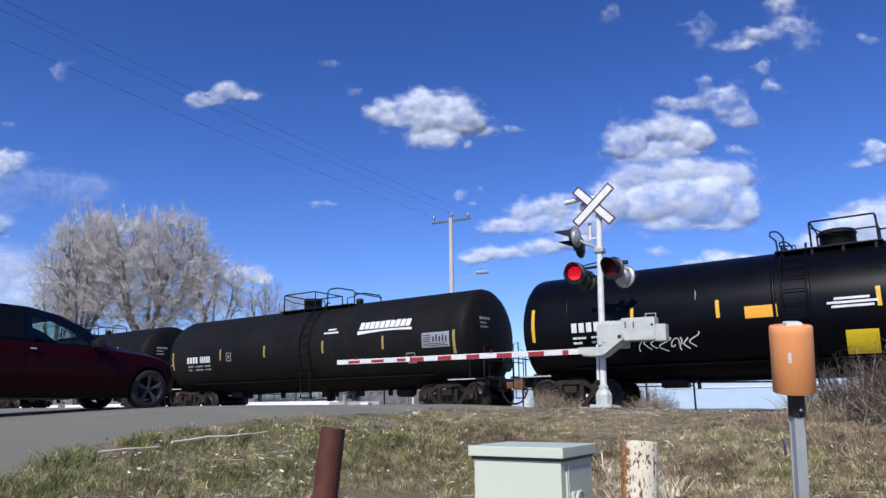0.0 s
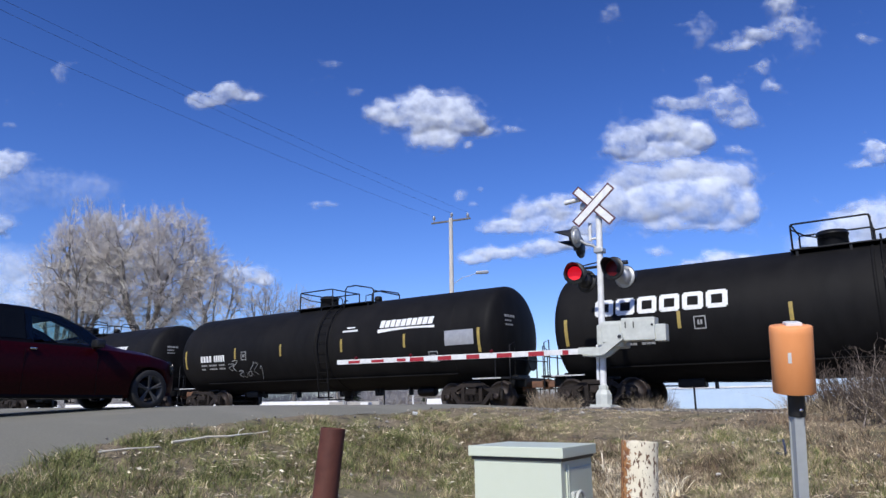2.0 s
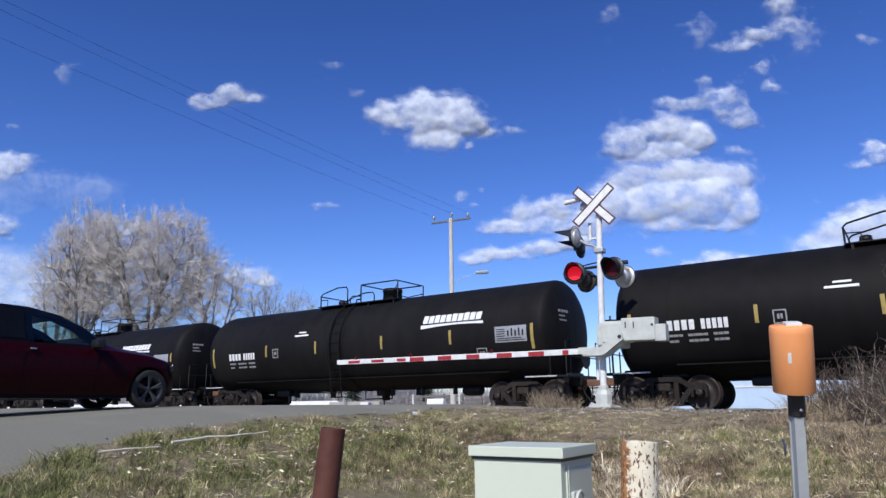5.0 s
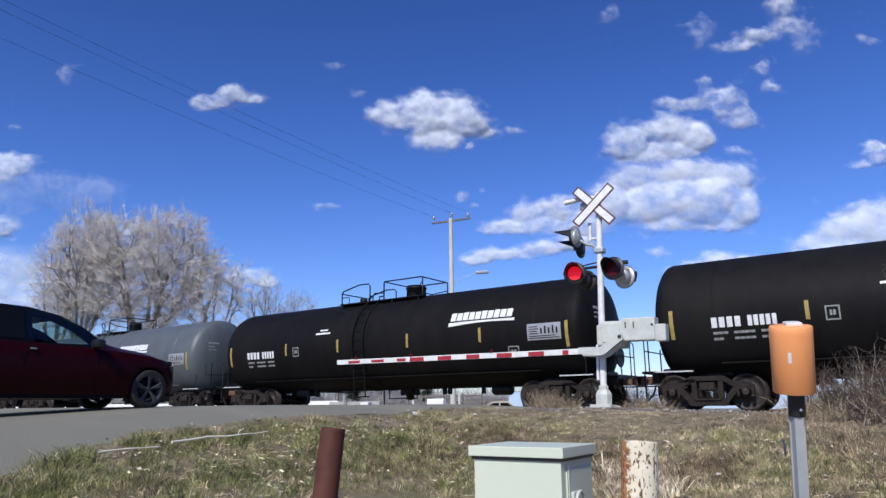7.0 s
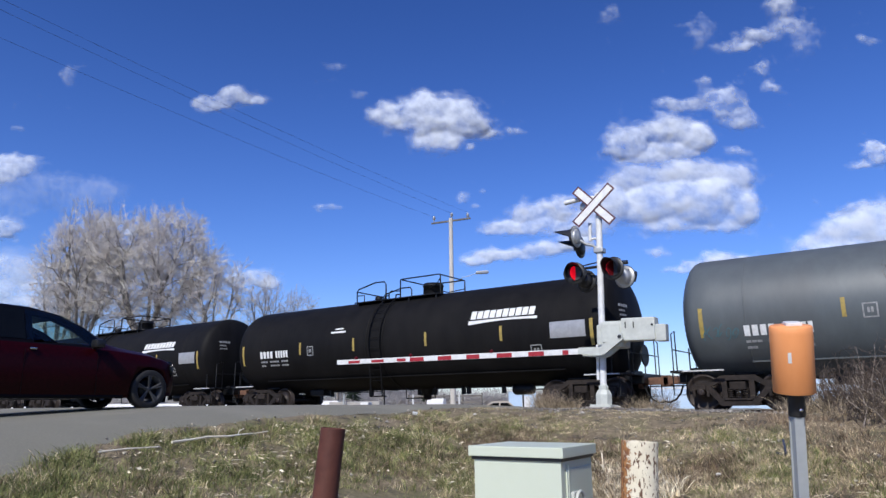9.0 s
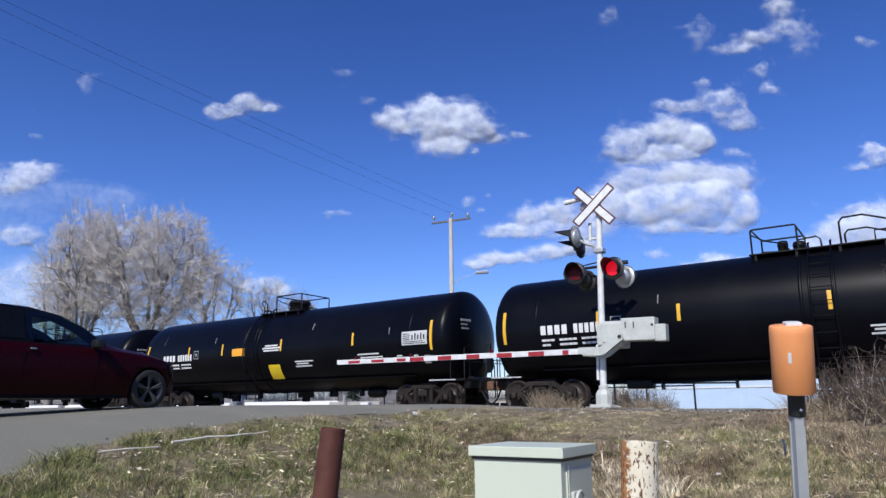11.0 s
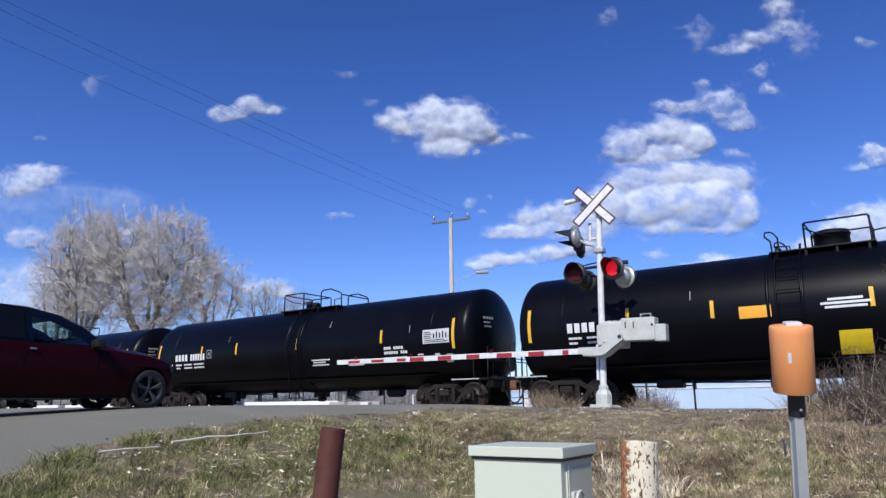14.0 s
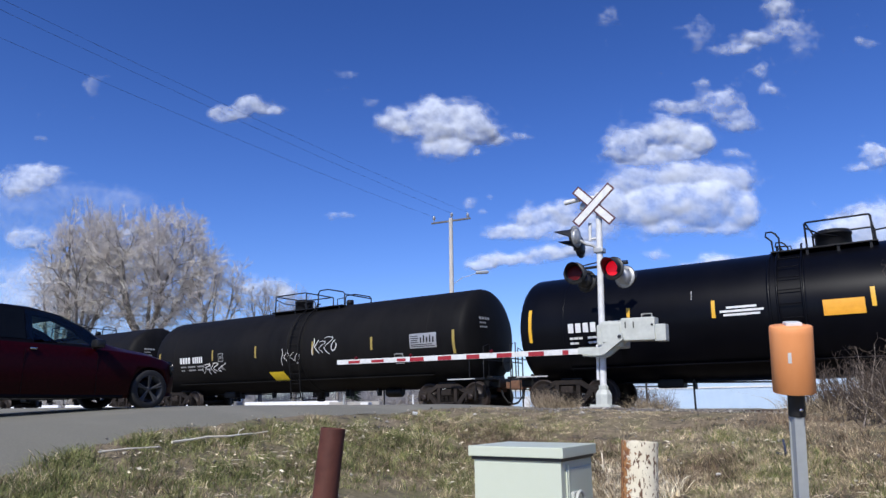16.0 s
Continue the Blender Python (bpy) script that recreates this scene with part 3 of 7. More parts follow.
def platform(a, b):
    s = Shape()
    for y in (-0.72, 0.72):
        s.box(((a + b) / 2, y, 3.84), (b - a, 0.36, 0.035), bev=0.008)
        for k in range(4):
            s.box((a + 0.15 + (b - a - 0.3) * k / 3, y, 3.74), (0.06, 0.3, 0.2))
    s.box(((a + b) / 2 + 0.2, 0, 3.85), (0.7, 1.3, 0.03))
    return s


def hatch(x, r, h):
    z = 3.86 + h
    return Shape().lathe([(r, 3.82), (r * 0.96, z - 0.14), (r * 1.03, z - 0.13), (r * 1.03, z - 0.09), (r * 0.98, z - 0.08), (r * 0.93, z - 0.02), (r * 0.6, z), (0.0, z + 0.01)], 32, "z", (x, 0, 0)).lathe([(r + 0.04, 3.86), (r + 0.07, 3.90), (r + 0.04, 3.95)], 32, "z", (x, 0, 0))


def ladder(x0, x1):
    """A broad ladder: rails follow the tank's curve and run straight down below it."""
    s = Shape()
    rails = []
    for x in (x0, x1):
        pts = [(x, -0.62, 4.02), (x, -0.78, 3.98)]
        for i in range(9):
            a = math.radians(60 - i * 8.5)
            pts.append((x, -(TANK_R + 0.09) * math.cos(a), TANK_Z + (TANK_R + 0.09) * math.sin(a)))
        pts += [(x, -TANK_R - 0.05, 1.9), (x, -1.55, 1.2), (x, -1.48, 0.50)]
        s.tube(pts, 0.026, 6)
        rails.append(pts)
    flat = [Vector(p) for p in rails[0][2:]]
    steps = [flat[0]]
    for a, b in zip(flat, flat[1:]):
        for k in range(1, 13):
            p = a.lerp(b, k / 12)
            if (p - steps[-1]).length > 0.33:
                steps.append(p)
    for p in steps:
        s.tube([p, p + Vector((x1 - x0, 0, 0))], 0.012, 6)
    s.box(((x0 + x1) / 2, -1.42, 0.52), (x1 - x0 + 0.08, 0.22, 0.04), bev=0.01)
    return s


def end_gear(k, half):
    """End platform with sill, steps and grab irons at one end (k = -1 or 1)."""
    s = Shape()
    e = half + 0.35
    s.box((k * (e - 0.5), 0, 0.86), (1.9, 0.9, 0.26), bev=0.02)
    s.box((k * (e + 0.25), 0, 0.98), (0.34, 2.7, 0.06), bev=0.01)
    s.box((k * (half - 1.0), 0, 1.05), (0.7, 1.5, 0.4), bev=0.05)
    s.box((k * (half - 0.6), 0, 0.95), (2.2, 0.8, 0.3), bev=0.03)
    for y in (-1.25, 1.25):
        s.tube([(k * (e + 0.35), y, 0.95), (k * (e + 0.35), y, 1.95), (k * (e + 0.35), y * 0.75, 2.05), (k * (e + 0.35), y * 0.75, 0.95)], 0.018, 6)
        s.tube([(k * (e + 0.05), y, 0.95), (k * (e + 0.05), y, 0.40), (k * (e + 0.38), y, 0.40), (k * (e + 0.38), y, 0.95)], 0.018, 6)
        s.tube([(k * (e - 0.1), y * 1.08, 0.95), (k * (e - 0.1), y * 1.08, 1.55)], 0.02, 6)
    s.tube([(k * (e + 0.36), -1.2, 1.55), (k * (e + 0.36), 1.2, 1.55)], 0.018, 6)
    s.lathe([(0.3, 0), (0.32, 0.02), (0.3, 0.04)], 20, "x", (k * (e + 0.2), 0.45, 1.55))
    return s


def side_sill(k, half, y):
    return Shape().box((k * (half - 0.05), y, 0.985), (1.0, 0.05, 0.035))


def coupler(k, half):
    s = Shape()
    e = half + 0.85
    s.box((k * (e + 0.1), 0, 0.80), (0.7, 0.16, 0.2), bev=0.03)
    s.box((k * (e + 0.42), 0.05, 0.80), (0.26, 0.30, 0.30), bev=0.06)
    s.box((k * (e - 0.25), 0, 0.80), (0.12, 0.5, 0.4), bev=0.04)
    return s


def air_hose(k, half):
    e = half + 0.85
    return Shape().tube([(k * (e - 0.1), -0.3, 0.68), (k * (e - 0.02), -0.32, 0.46), (k * (e + 0.12), -0.32, 0.29), (k * (e + 0.30), -0.31, 0.22), (k * (e + 0.48), -0.3, 0.25)], 0.026, 8)


ZB = TANK_Z - TANK_R


def outlet(x):
    """The bottom outlet valve in its guard."""
    s = Shape()
    s.lathe([(0.24, ZB + 0.08), (0.22, ZB - 0.10), (0.14, ZB - 0.16), (0.14, ZB - 0.34), (0.0, ZB - 0.35)], 18, "z", (x, 0, 0))
    s.box((x, 0, ZB - 0.08), (0.8, 0.1, 0.22), bev=0.03)
    return s.tube([(x - 0.6, -0.4, ZB + 0.12), (x - 0.6, -0.4, ZB - 0.30), (x, -0.1, ZB - 0.28), (x + 0.6, -0.4, ZB - 0.30), (x + 0.6, -0.4, ZB + 0.12)], 0.025, 6)


def scribble(s, seed, x, z, w, h, strokes=6):
    """Spray-painted letters that nobody can read: thin hooks, loops and crossed slashes side by side."""
    rnd = random.Random(seed)
    R = TANK_R + 0.012

    def on(px, pz):
        return (px, -math.sqrt(max(R * R - (pz - TANK_Z) ** 2, 0.01)), pz)

    def stroke(pts, t):
        for (ax, az), (bx, bz) in zip(pts, pts[1:]):
            n = math.hypot(bx - ax, bz - az) or 1
            ox, oz = -(bz - az) / n * t, (bx - ax) / n * t
            ex, ez = (bx - ax) / n * t * 0.6, (bz - az) / n * t * 0.6
            s.add([on(ax - ox - ex, az - oz - ez), on(bx - ox + ex, bz - oz + ez), on(bx + ox + ex, bz + oz + ez), on(ax + ox - ex, az + oz - ez)], [(0, 1, 2, 3)])

    step = w / strokes
    for k in range(strokes):
        cx, cz = x + step * (k + 0.5), z + h * rnd.uniform(0.3, 0.6)
        a, b = step * rnd.uniform(0.38, 0.62), h * rnd.uniform(0.28, 0.52)
        t = rnd.uniform(0.008, 0.017)
        tilt = rnd.uniform(0.1, 0.4)
        kind = rnd.randint(0, 2)
        if kind == 0:
            turn, span = rnd.uniform(0, 6.28), rnd.uniform(3.4, 7.4)
            stroke([(cx + a * math.cos(turn + span * i / 18) * (1 - 0.03 * i) + tilt * b * math.sin(turn + span * i / 18), cz + b * math.sin(turn + span * i / 18) * (1 - 0.03 * i)) for i in range(19)], t)
        elif kind == 1:
            stroke([(cx - a + tilt * b * u + 0.25 * a * math.sin(3 * u), cz + b * u) for u in (1.2 - 0.3 * i for i in range(9))], t)
            stroke([(cx + a, cz + b), (cx - 0.2 * a, cz + 0.1 * b), (cx - 0.4 * a, cz - 0.05 * b), (cx + 0.5 * a, cz - 0.7 * b), (cx + 1.1 * a, cz - b)], t)
        else:
            stroke([(cx + a * math.sin(1.0 + 1.9 * math.pi * i / 16) + tilt * b * (1 - i / 8), cz + b * (1 - i / 8)) for i in range(17)], t)
            if rnd.random() < 0.5:
                stroke([(cx - a, cz + b * 0.9), (cx, cz + b * 1.05), (cx + a * 1.1, cz + b * 0.95)], t)
    return s


WHEELS, CARS = [], []
LABELS = {
    "prox": "weathered matt black railway tank car with white company lettering",
    "gloss": "glossy black railway tank car with yellow reflective tape",
    "plain": "matt black railway tank car with graffiti and a yellow panel",
    "grey": "grey railway tank car with white lettering and graffiti",
}


def tank_car(kind, x_stripe, marks):
    """A tank car. kind: prox, gloss or grey; x_stripe: where its rear stripe stands at 1.5 s; marks: what is painted on it."""
    short = kind != "gloss"
    span = {"prox": 14.40, "grey": 14.40, "plain": 15.35, "gloss": 15.55}[kind]
    half = span / 2 + 0.17
    truck = span / 2 - 0.61 if short else 6.93
    car = thing("tank_car", pose(x_stripe + span / 2, 0, 0), LABELS[kind] + marks.get("say", ""), "tank car", "train of tank cars")
    CARS.append((car, x_stripe + span / 2))
    paint = {"prox": BLACK_MATT, "plain": BLACK_MATT, "gloss": BLACK_GLOSS, "grey": GREY_TANK}[kind]
    part("tank", lambda: tank_shape(half), paint, car, key=("tank", kind))
    part("weld_seam", lambda: hoop(half - 1.2, TANK_R + 0.006, 0.05), paint, car, key=("seam", kind))
    part("weld_seam", lambda: hoop(-half + 1.2, TANK_R + 0.006, 0.05), paint, car, key=("seam2", kind))
    style = {"prox": "prox_b" if marks.get("flip") else "prox", "plain": "prox", "grey": "grey"}.get(kind, "tilx" if marks.get("panel") or marks.get("panel_right") else "gatx")
    hatches, frame_ends, rail2, rungs, deck = FITTINGS[style]
    if kind != "grey":
        for x in (rungs[0] - 0.2, rungs[1] + 0.02):
            part("jacket_band", lambda: hoop(x, TANK_R + 0.018, 0.09), paint, car, key=("hoop", kind, x))
    part("platform", lambda: platform(*deck), BLACK_STEEL, car, key=("platform", style))
    for spec in hatches:
        part("manway" if spec[1] > 0.25 else "valve_housing", lambda: hatch(*spec), BLACK_STEEL, car, key=("hatch", spec))
    part("guard_rail", lambda: cage(*frame_ends), BLACK_STEEL, car, key=("cage", style))
    part("guard_rail", lambda: second_rail(*rail2), BLACK_STEEL, car, key=("rail2", style))
    part("ladder", lambda: ladder(*rungs), paint, car, key=("ladder", kind, style))
    for y in (-1, 1):
        part("jacket_flange", lambda: Shape().box((0, y * 1.13, 1.17), (2 * half - 2.4, 0.10, 0.03), pose(0, 0, 0, y * -8, 0, 0)), paint, car, key=("flange", kind, y))
    part("outlet_valve", lambda: outlet(0.5), BLACK_STEEL, car, key="outlet")
    part("brake_cylinder", lambda: Shape().lathe([(0.13, -0.34), (0.17, -0.28), (0.17, 0.28), (0.13, 0.34)], 16, "x", (4.4, -0.35, ZB - 0.08)), BLACK_STEEL, car, key="brake_cylinder")
    part("brake_reservoir", lambda: Shape().box((-4.2, -0.35, ZB - 0.03), (0.7, 0.4, 0.24), bev=0.05), BLACK_STEEL, car, key="reservoir")
    part("brake_pipe", lambda: Shape().tube([(-half + 2.4, -0.35, ZB + 0.02), (-1.7, -0.35, ZB - 0.05), (-1.6, -0.35, ZB + 0.08)], 0.022, 6), BLACK_STEEL, car, key=("pipe", half))
    for x in (-3.6, -1.7, 2.2, 2.4, 3.7):
        part("pipe_hanger", lambda: Shape().box((0, 0, 0), (0.05, 0.2, 0.30)), BLACK_STEEL, car, key="hanger", at=pose(x, -0.35, ZB - 0.04))
    for k in (-1, 1):
        part("end_platform", lambda: end_gear(k, half), BLACK_STEEL, car, key=("end", k, kind in ("prox", "grey"), kind == "plain"))
        for y in (-1.36, 1.36):
            part("side_sill", lambda: side_sill(k, half, y), STEP_WHITE, car, "scuffed white step sill", key=("sill", k, y, kind in ("prox", "grey"), kind == "plain"))
        knuckle = part("coupler", lambda: coupler(k, half), COUPLER_STEEL, car, "rusty coupler", key=("coupler", k, kind in ("prox", "grey"), kind == "plain"))
        part("air_hose", lambda: air_hose(k, half), BLACK_STEEL, knuckle, "black air hose", key=("hose", k, kind in ("prox", "grey"), kind == "plain"))
        add_truck(car, k * truck)
    tape, lo, hi = (DULL_YELLOW, 1.92, 2.50) if short else (YELLOW_MARK, 2.08, 2.87)
    hi_in = 2.49 if short else 2.68
    for x in (-span / 2, span / 2 - (0.0 if short else 0.16)):
        part("reflective_tape", lambda: patch(Shape(), x - 0.05, x + 0.05, lo - 0.15, hi), tape, car, key=("tape", kind, x))
    late = marks.get("late", 0.0)
    inner = (-4.08, -1.49, 1.58, 4.35) if short else (-4.85, -2.68, 0.72, 4.30 + late)
    for x in inner:
        part("reflective_tape", lambda: patch(Shape(), x - 0.045, x + 0.045, hi_in - 0.44, hi_in), tape, car, key=("tape", kind, x))
    # reporting mark and data lines, as bars
    if short:
        rows = ((-6.25, -5.52, 2.00, 2.25, 4, ()), (-5.4, -4.72, 2.00, 2.25, 5, ()), (-6.22, -4.75, 1.84, 1.90, 12, (3, 8)), (-6.22, -4.75, 1.70, 1.76, 12, (2, 3, 8)))
    else:
        rows = ((-6.62, -5.75, 2.12, 2.38, 4, ()), (-5.6, -4.62, 2.12, 2.38, 6, ()), (-6.58, -4.7, 1.94, 2.00, 14, (3, 8)), (-6.58, -4.7, 1.81, 1.87, 14, (2, 3, 8)))
    drop = 0.24 if kind == "grey" else 0.0
    for i, (x0, x1, z0, z1, n, gaps) in enumerate(rows):
        z0, z1 = z0 - drop, z1 - drop
        w = (x1 - x0) / n
        words, a = [], 0
        for b in [*gaps, n]:
            words += [(a, b)] if b > a else []
            a = b + 1
        for a, b in words:
            part("stencil_mark" if i < 2 else "stencil_line", lambda: bars(Shape(), x0 + a * w, x0 + b * w, z0, z1, b - a, 0.72 if i < 2 else 0.9), GREY_MARK if short and i > 1 else WHITE_MARK, car, key=("stencil", short, drop, i, a))
    part("placard_holder", lambda: frame_patch(-3.72 if short else -4.5, 2.03 if short else 2.2, 0.30), GREY_MARK, car, key=("holder", short))
    if short:
        part("placard_holder", lambda: frame_patch(5.28, 1.58, 0.36), GREY_MARK, car, key="holder_r")
    if marks.get("logo", short and kind != "black"):
        lx = 1.93 if kind == "grey" else 3.21
        for i in range(10):
            part("company_mark", lambda: bars(Shape(), lx + 0.04 + 0.222 * i, lx + 0.262 + 0.222 * i, 2.76, 3.0 + 0.012 * (i in (0, 2, 5, 7)), 1, 0.84, 0.03), WHITE_MARK, car, "white slanted company mark", key=("logo", lx, i))
        part("swoosh", lambda: company_swoosh(lx), WHITE_MARK, car, "white curved stroke under the mark", key=("swoosh", lx))
        if kind != "grey":
            sx = -2.24 if marks.get("flip") else 1.95
            part("small_lettering", lambda: patch(Shape(), sx - 0.35, sx + 0.35, 2.72, 2.78), WHITE_MARK, car, key=("small", sx))
            part("small_lettering", lambda: patch(Shape(), sx - 0.17, sx + 0.21, 2.84, 2.89), WHITE_MARK, car, key=("small_up", sx))
    if marks.get("big"):
        w = (6.36 - 2.83) / 6
        for i in range(6):
            part("owner_mark", lambda: open_blocks(Shape(), -6.36 + w * i, -6.36 + w * (i + 1), 2.50, 2.96, 1), WHITE_MARK, car, "large white open block mark", key=("big", i))
    table = marks.get("table", "lines")
    if table == "silver":
        part("data_panel", lambda: patch(Shape(), 5.95, 7.02, 2.02, 2.48), SILVER_MARK, car, "plain silver data panel", key=("silver", short))
    else:
        x0, x1 = (5.97, 7.03) if short else (6.45, 7.47)
        z0, z1 = (2.00, 2.47) if short else (2.12, 2.56)
        panel = part("data_panel", lambda: patch(Shape(), x0, x1, z0, z1), SILVER_MARK if short else PANEL_WHITE, car, "pale data panel with dark print", key=("table", short))
        part("panel_text", lambda: panel_text(x0, x1, z0, z1), BLACK_STEEL, panel, key=("text", short))
    if not short:
        if style == "tilx":
            sx = -2.03 if marks.get("panel_right") else 0.2
            for k, (w, z) in enumerate(((0.35, 2.44), (0.5, 2.35), (0.42, 2.26))):
                part("small_lettering", lambda: patch(Shape(), sx - w, sx + w, z, z + 0.055), WHITE_MARK, car, key=("small", sx, k))
        lines = [(1.43, 2.34, 1.80), (1.50, 2.10, 1.72), (1.43, 2.25, 1.63), (6.19, 6.42, 1.78), (6.88, 7.06, 1.76)]
        if style == "tilx":
            lines += [(4.50, 5.45, 1.90), (4.60, 5.60, 1.79), (4.70, 5.43, 1.67)]
        else:
            lines += [(4.41 + late, 5.33 + late, 1.73), (4.41 + late, 5.01 + late, 1.62), (3.12, 3.86, 1.73), (3.10, 3.70, 1.655), (3.14, 3.85, 1.57)]
            for k, (x0, x1, z, n, gap) in enumerate(((4.40 + late, 5.22 + late, 2.02, 8, 3), (4.40 + late, 5.38 + late, 1.87, 10, 6))):
                for a, b in ((0, gap), (gap + 1, n)):
                    w = (x1 - x0) / n
                    part("test_mark", lambda: bars(Shape(), x0 + a * w, x0 + b * w, z, z + 0.09, b - a, 0.82), WHITE_MARK, car, key=("test_mark", late, k, a))
        for x0, x1, z in lines:
            part("test_data_line", lambda: patch(Shape(), x0, x1, z, z + 0.045), WHITE_MARK, car, key=("test", x0, z))
        part("arrow_label", lambda: patch(Shape(), 7.26, 7.50, 1.52, 1.78, 0.04), GREY_MARK, car, key="arrow")
        for k, (x, z) in enumerate(((5.91, 2.64), (2.26, 3.05), (-3.2, 2.86))):
            part("rivet_mark", lambda: patch(Shape(), x - 0.012, x + 0.012, z - 0.12, z + 0.12), GREY_MARK, car, key=("tick", k))
    if marks.get("panel_right"):
        part("warning_panel", lambda: patch(Shape(), -0.28, 0.55, 2.10, 2.46, 0, 0.026), ORANGE_PANEL, car, "orange rectangular panel", key="orange_r")
    if marks.get("panel"):
        part("warning_panel", lambda: patch(Shape(), -2.06, -1.34, 2.17, 2.46), ORANGE_PANEL, car, "orange rectangular panel", key="orange")
        part("warning_panel", lambda: patch(Shape(), -0.04, 0.60, 1.24, 1.76, 0.03, 0.026), YELLOW_PANEL, car, "yellow rectangular panel low on the tank", key="yellow")
    if marks.get("yellow_low"):
        part("warning_panel", lambda: patch(Shape(), -0.7, 0.1, 1.15, 1.5, -0.2, 0.026), YELLOW_PANEL, car, "yellow rectangular panel low on the tank", key="yellow_c")
    for i, (x, z, w, h) in enumerate(marks.get("graffiti", ())):
        part("graffiti", scribble(Shape(), len(CARS) * 10 + i, x, z, w, h, max(2, round(w / 0.27))), GREY_MARK if kind == "grey" or "faint" in marks else WHITE_MARK, car, "sprayed white graffiti scrawl")
    if kind == "grey":
        part("spray_patch", lambda: scribble(Shape(), 77, -7.15, 1.66, 0.8, 0.42, 5), TEAL_MARK, car, "patch of faded teal spray paint")
    if marks.get("head_lines", True):
        for k in range(3):
            part("head_lettering", lambda: head_lines(half, k), GREY_MARK, car, key=("head", half, k))
    return car


def frame_patch(x, z, w):
    s = Shape()
    t = 0.03
    patch(s, x, x + w, z - t, z)
    patch(s, x, x + w, z + 0.27, z + 0.27 + t)
    patch(s, x, x + t, z, z + 0.27)
    patch(s, x + w - t, x + w, z, z + 0.27)
    return bars(s, x + 0.08, x + w - 0.08, z + 0.08, z + 0.2, 2, 0.7)


def company_swoosh(x0):
    """A curved stroke, deep at its tail and thin in the middle."""
    vs, n, R = [], 24, TANK_R + 0.008
    for i in range(n + 1):
        u = i / n
        for z in (2.585 + 0.075 * math.sin(u * 2.6), 2.71 + 0.012 * math.sin(u * 3.14)):
            vs.append((x0 + 2.34 * u, -math.sqrt(R * R - (z - TANK_Z) ** 2), z))
    return Shape().add(vs, [(2 * i, 2 * i + 2, 2 * i + 3, 2 * i + 1) for i in range(n)])


def panel_text(x0, x1, z0, z1):
    """Dark columns and lines printed on a pale data panel."""
    s = Shape()
    w, h = x1 - x0, z1 - z0
    for k in range(4):
        patch(s, x0 + 0.05 * w, x0 + (0.34 - 0.03 * (k % 2)) * w, z0 + h * (0.36 + 0.14 * k), z0 + h * (0.42 + 0.14 * k), off=0.012)
    for k in range(5):
        a = x0 + w * (0.40 + 0.115 * k)
        patch(s, a, a + 0.05 * w, z0 + h * 0.36, z0 + h * (0.84 if k % 2 else 0.72), off=0.012)
    for k in range(2):
        patch(s, x0 + 0.05 * w, x1 - (0.06 + 0.1 * k) * w, z0 + h * (0.09 + 0.12 * k), z0 + h * (0.14 + 0.12 * k), off=0.012)
    return s


def head_lines(half, k):
    """One stencil line on the tank's leading head."""
    s = Shape()
    w, h = ((0.5, 0.08), (0.3, 0.05), (0.36, 0.05))[k]
    z = 2.85 - 0.13 * k
    for i in range(4):
        y = -0.95 + w * i / 4
        q = []
        for yy, zz in ((y, z), (y + w / 5, z), (y + w / 5, z + h), (y, z + h)):
            rr = math.hypot(yy, zz - TANK_Z) / TANK_R
            q.append((half + 0.52 * math.sqrt(max(0.0, 1 - rr * rr)) + 0.01, yy, zz))
        s.add(q, [(0, 1, 2, 3)])
    return s


TRAIN = [
    ("gloss", 17.44, dict(panel=1, graffiti=((-4.7, 1.55, 1.5, 0.4),), say=" and graffiti")),
    ("prox", 0.28, dict()),
    ("prox", -16.94, dict(big=1)),
    ("prox", -34.22, dict(graffiti=((-4.5, 1.56, 0.5, 0.45), (-4.0, 1.34, 0.75, 0.36), (-3.3, 1.30, 0.68, 0.75)), faint=1, table="silver")),
    ("prox", -51.54, dict(graffiti=((-4.2, 1.90, 0.7, 0.36), (-2.6, 1.87, 0.8, 0.28), (2.65, 1.76, 0.65, 0.45), (3.35, 1.74, 1.05, 0.65)), table="silver")),
    ("prox", -68.85, dict(flip=1, table="silver")),
    ("prox", -86.15, dict(flip=1)),
    ("prox", -103.45, dict(flip=1, table="silver")),
    ("prox", -120.76, dict(flip=1)),
    ("grey", -138.06, dict(graffiti=((-0.55, 1.8, 0.8, 0.45), (0.95, 1.8, 1.1, 0.45), (4.1, 1.85, 0.95, 0.4), (5.2, 1.95, 0.6, 0.3)))),
    ("prox", -155.36, dict(flip=1, table="silver")),
    ("prox", -172.67, dict(flip=1, graffiti=((3.3, 1.3, 1.1, 0.5),), table="silver")),
    ("gloss", -190.71, dict()),
    ("gloss", -208.79, dict(panel=1)),
    ("gloss", -226.87, dict()),
    ("gloss", -244.93, dict(panel=1)),
    ("gloss", -262.98, dict(late=0.42)),
    ("gloss", -281.00, dict(panel_right=1)),
    ("plain", -299.03, dict(logo=0, yellow_low=1, graffiti=((-4.8, 1.6, 1.5, 0.4), (0.0, 1.75, 0.9, 0.5), (1.6, 2.05, 1.2, 0.6)))),
    ("prox", -316.27, dict(logo=0)),
]
for kind, x, marks in TRAIN:
    tank_car(kind, x, marks)
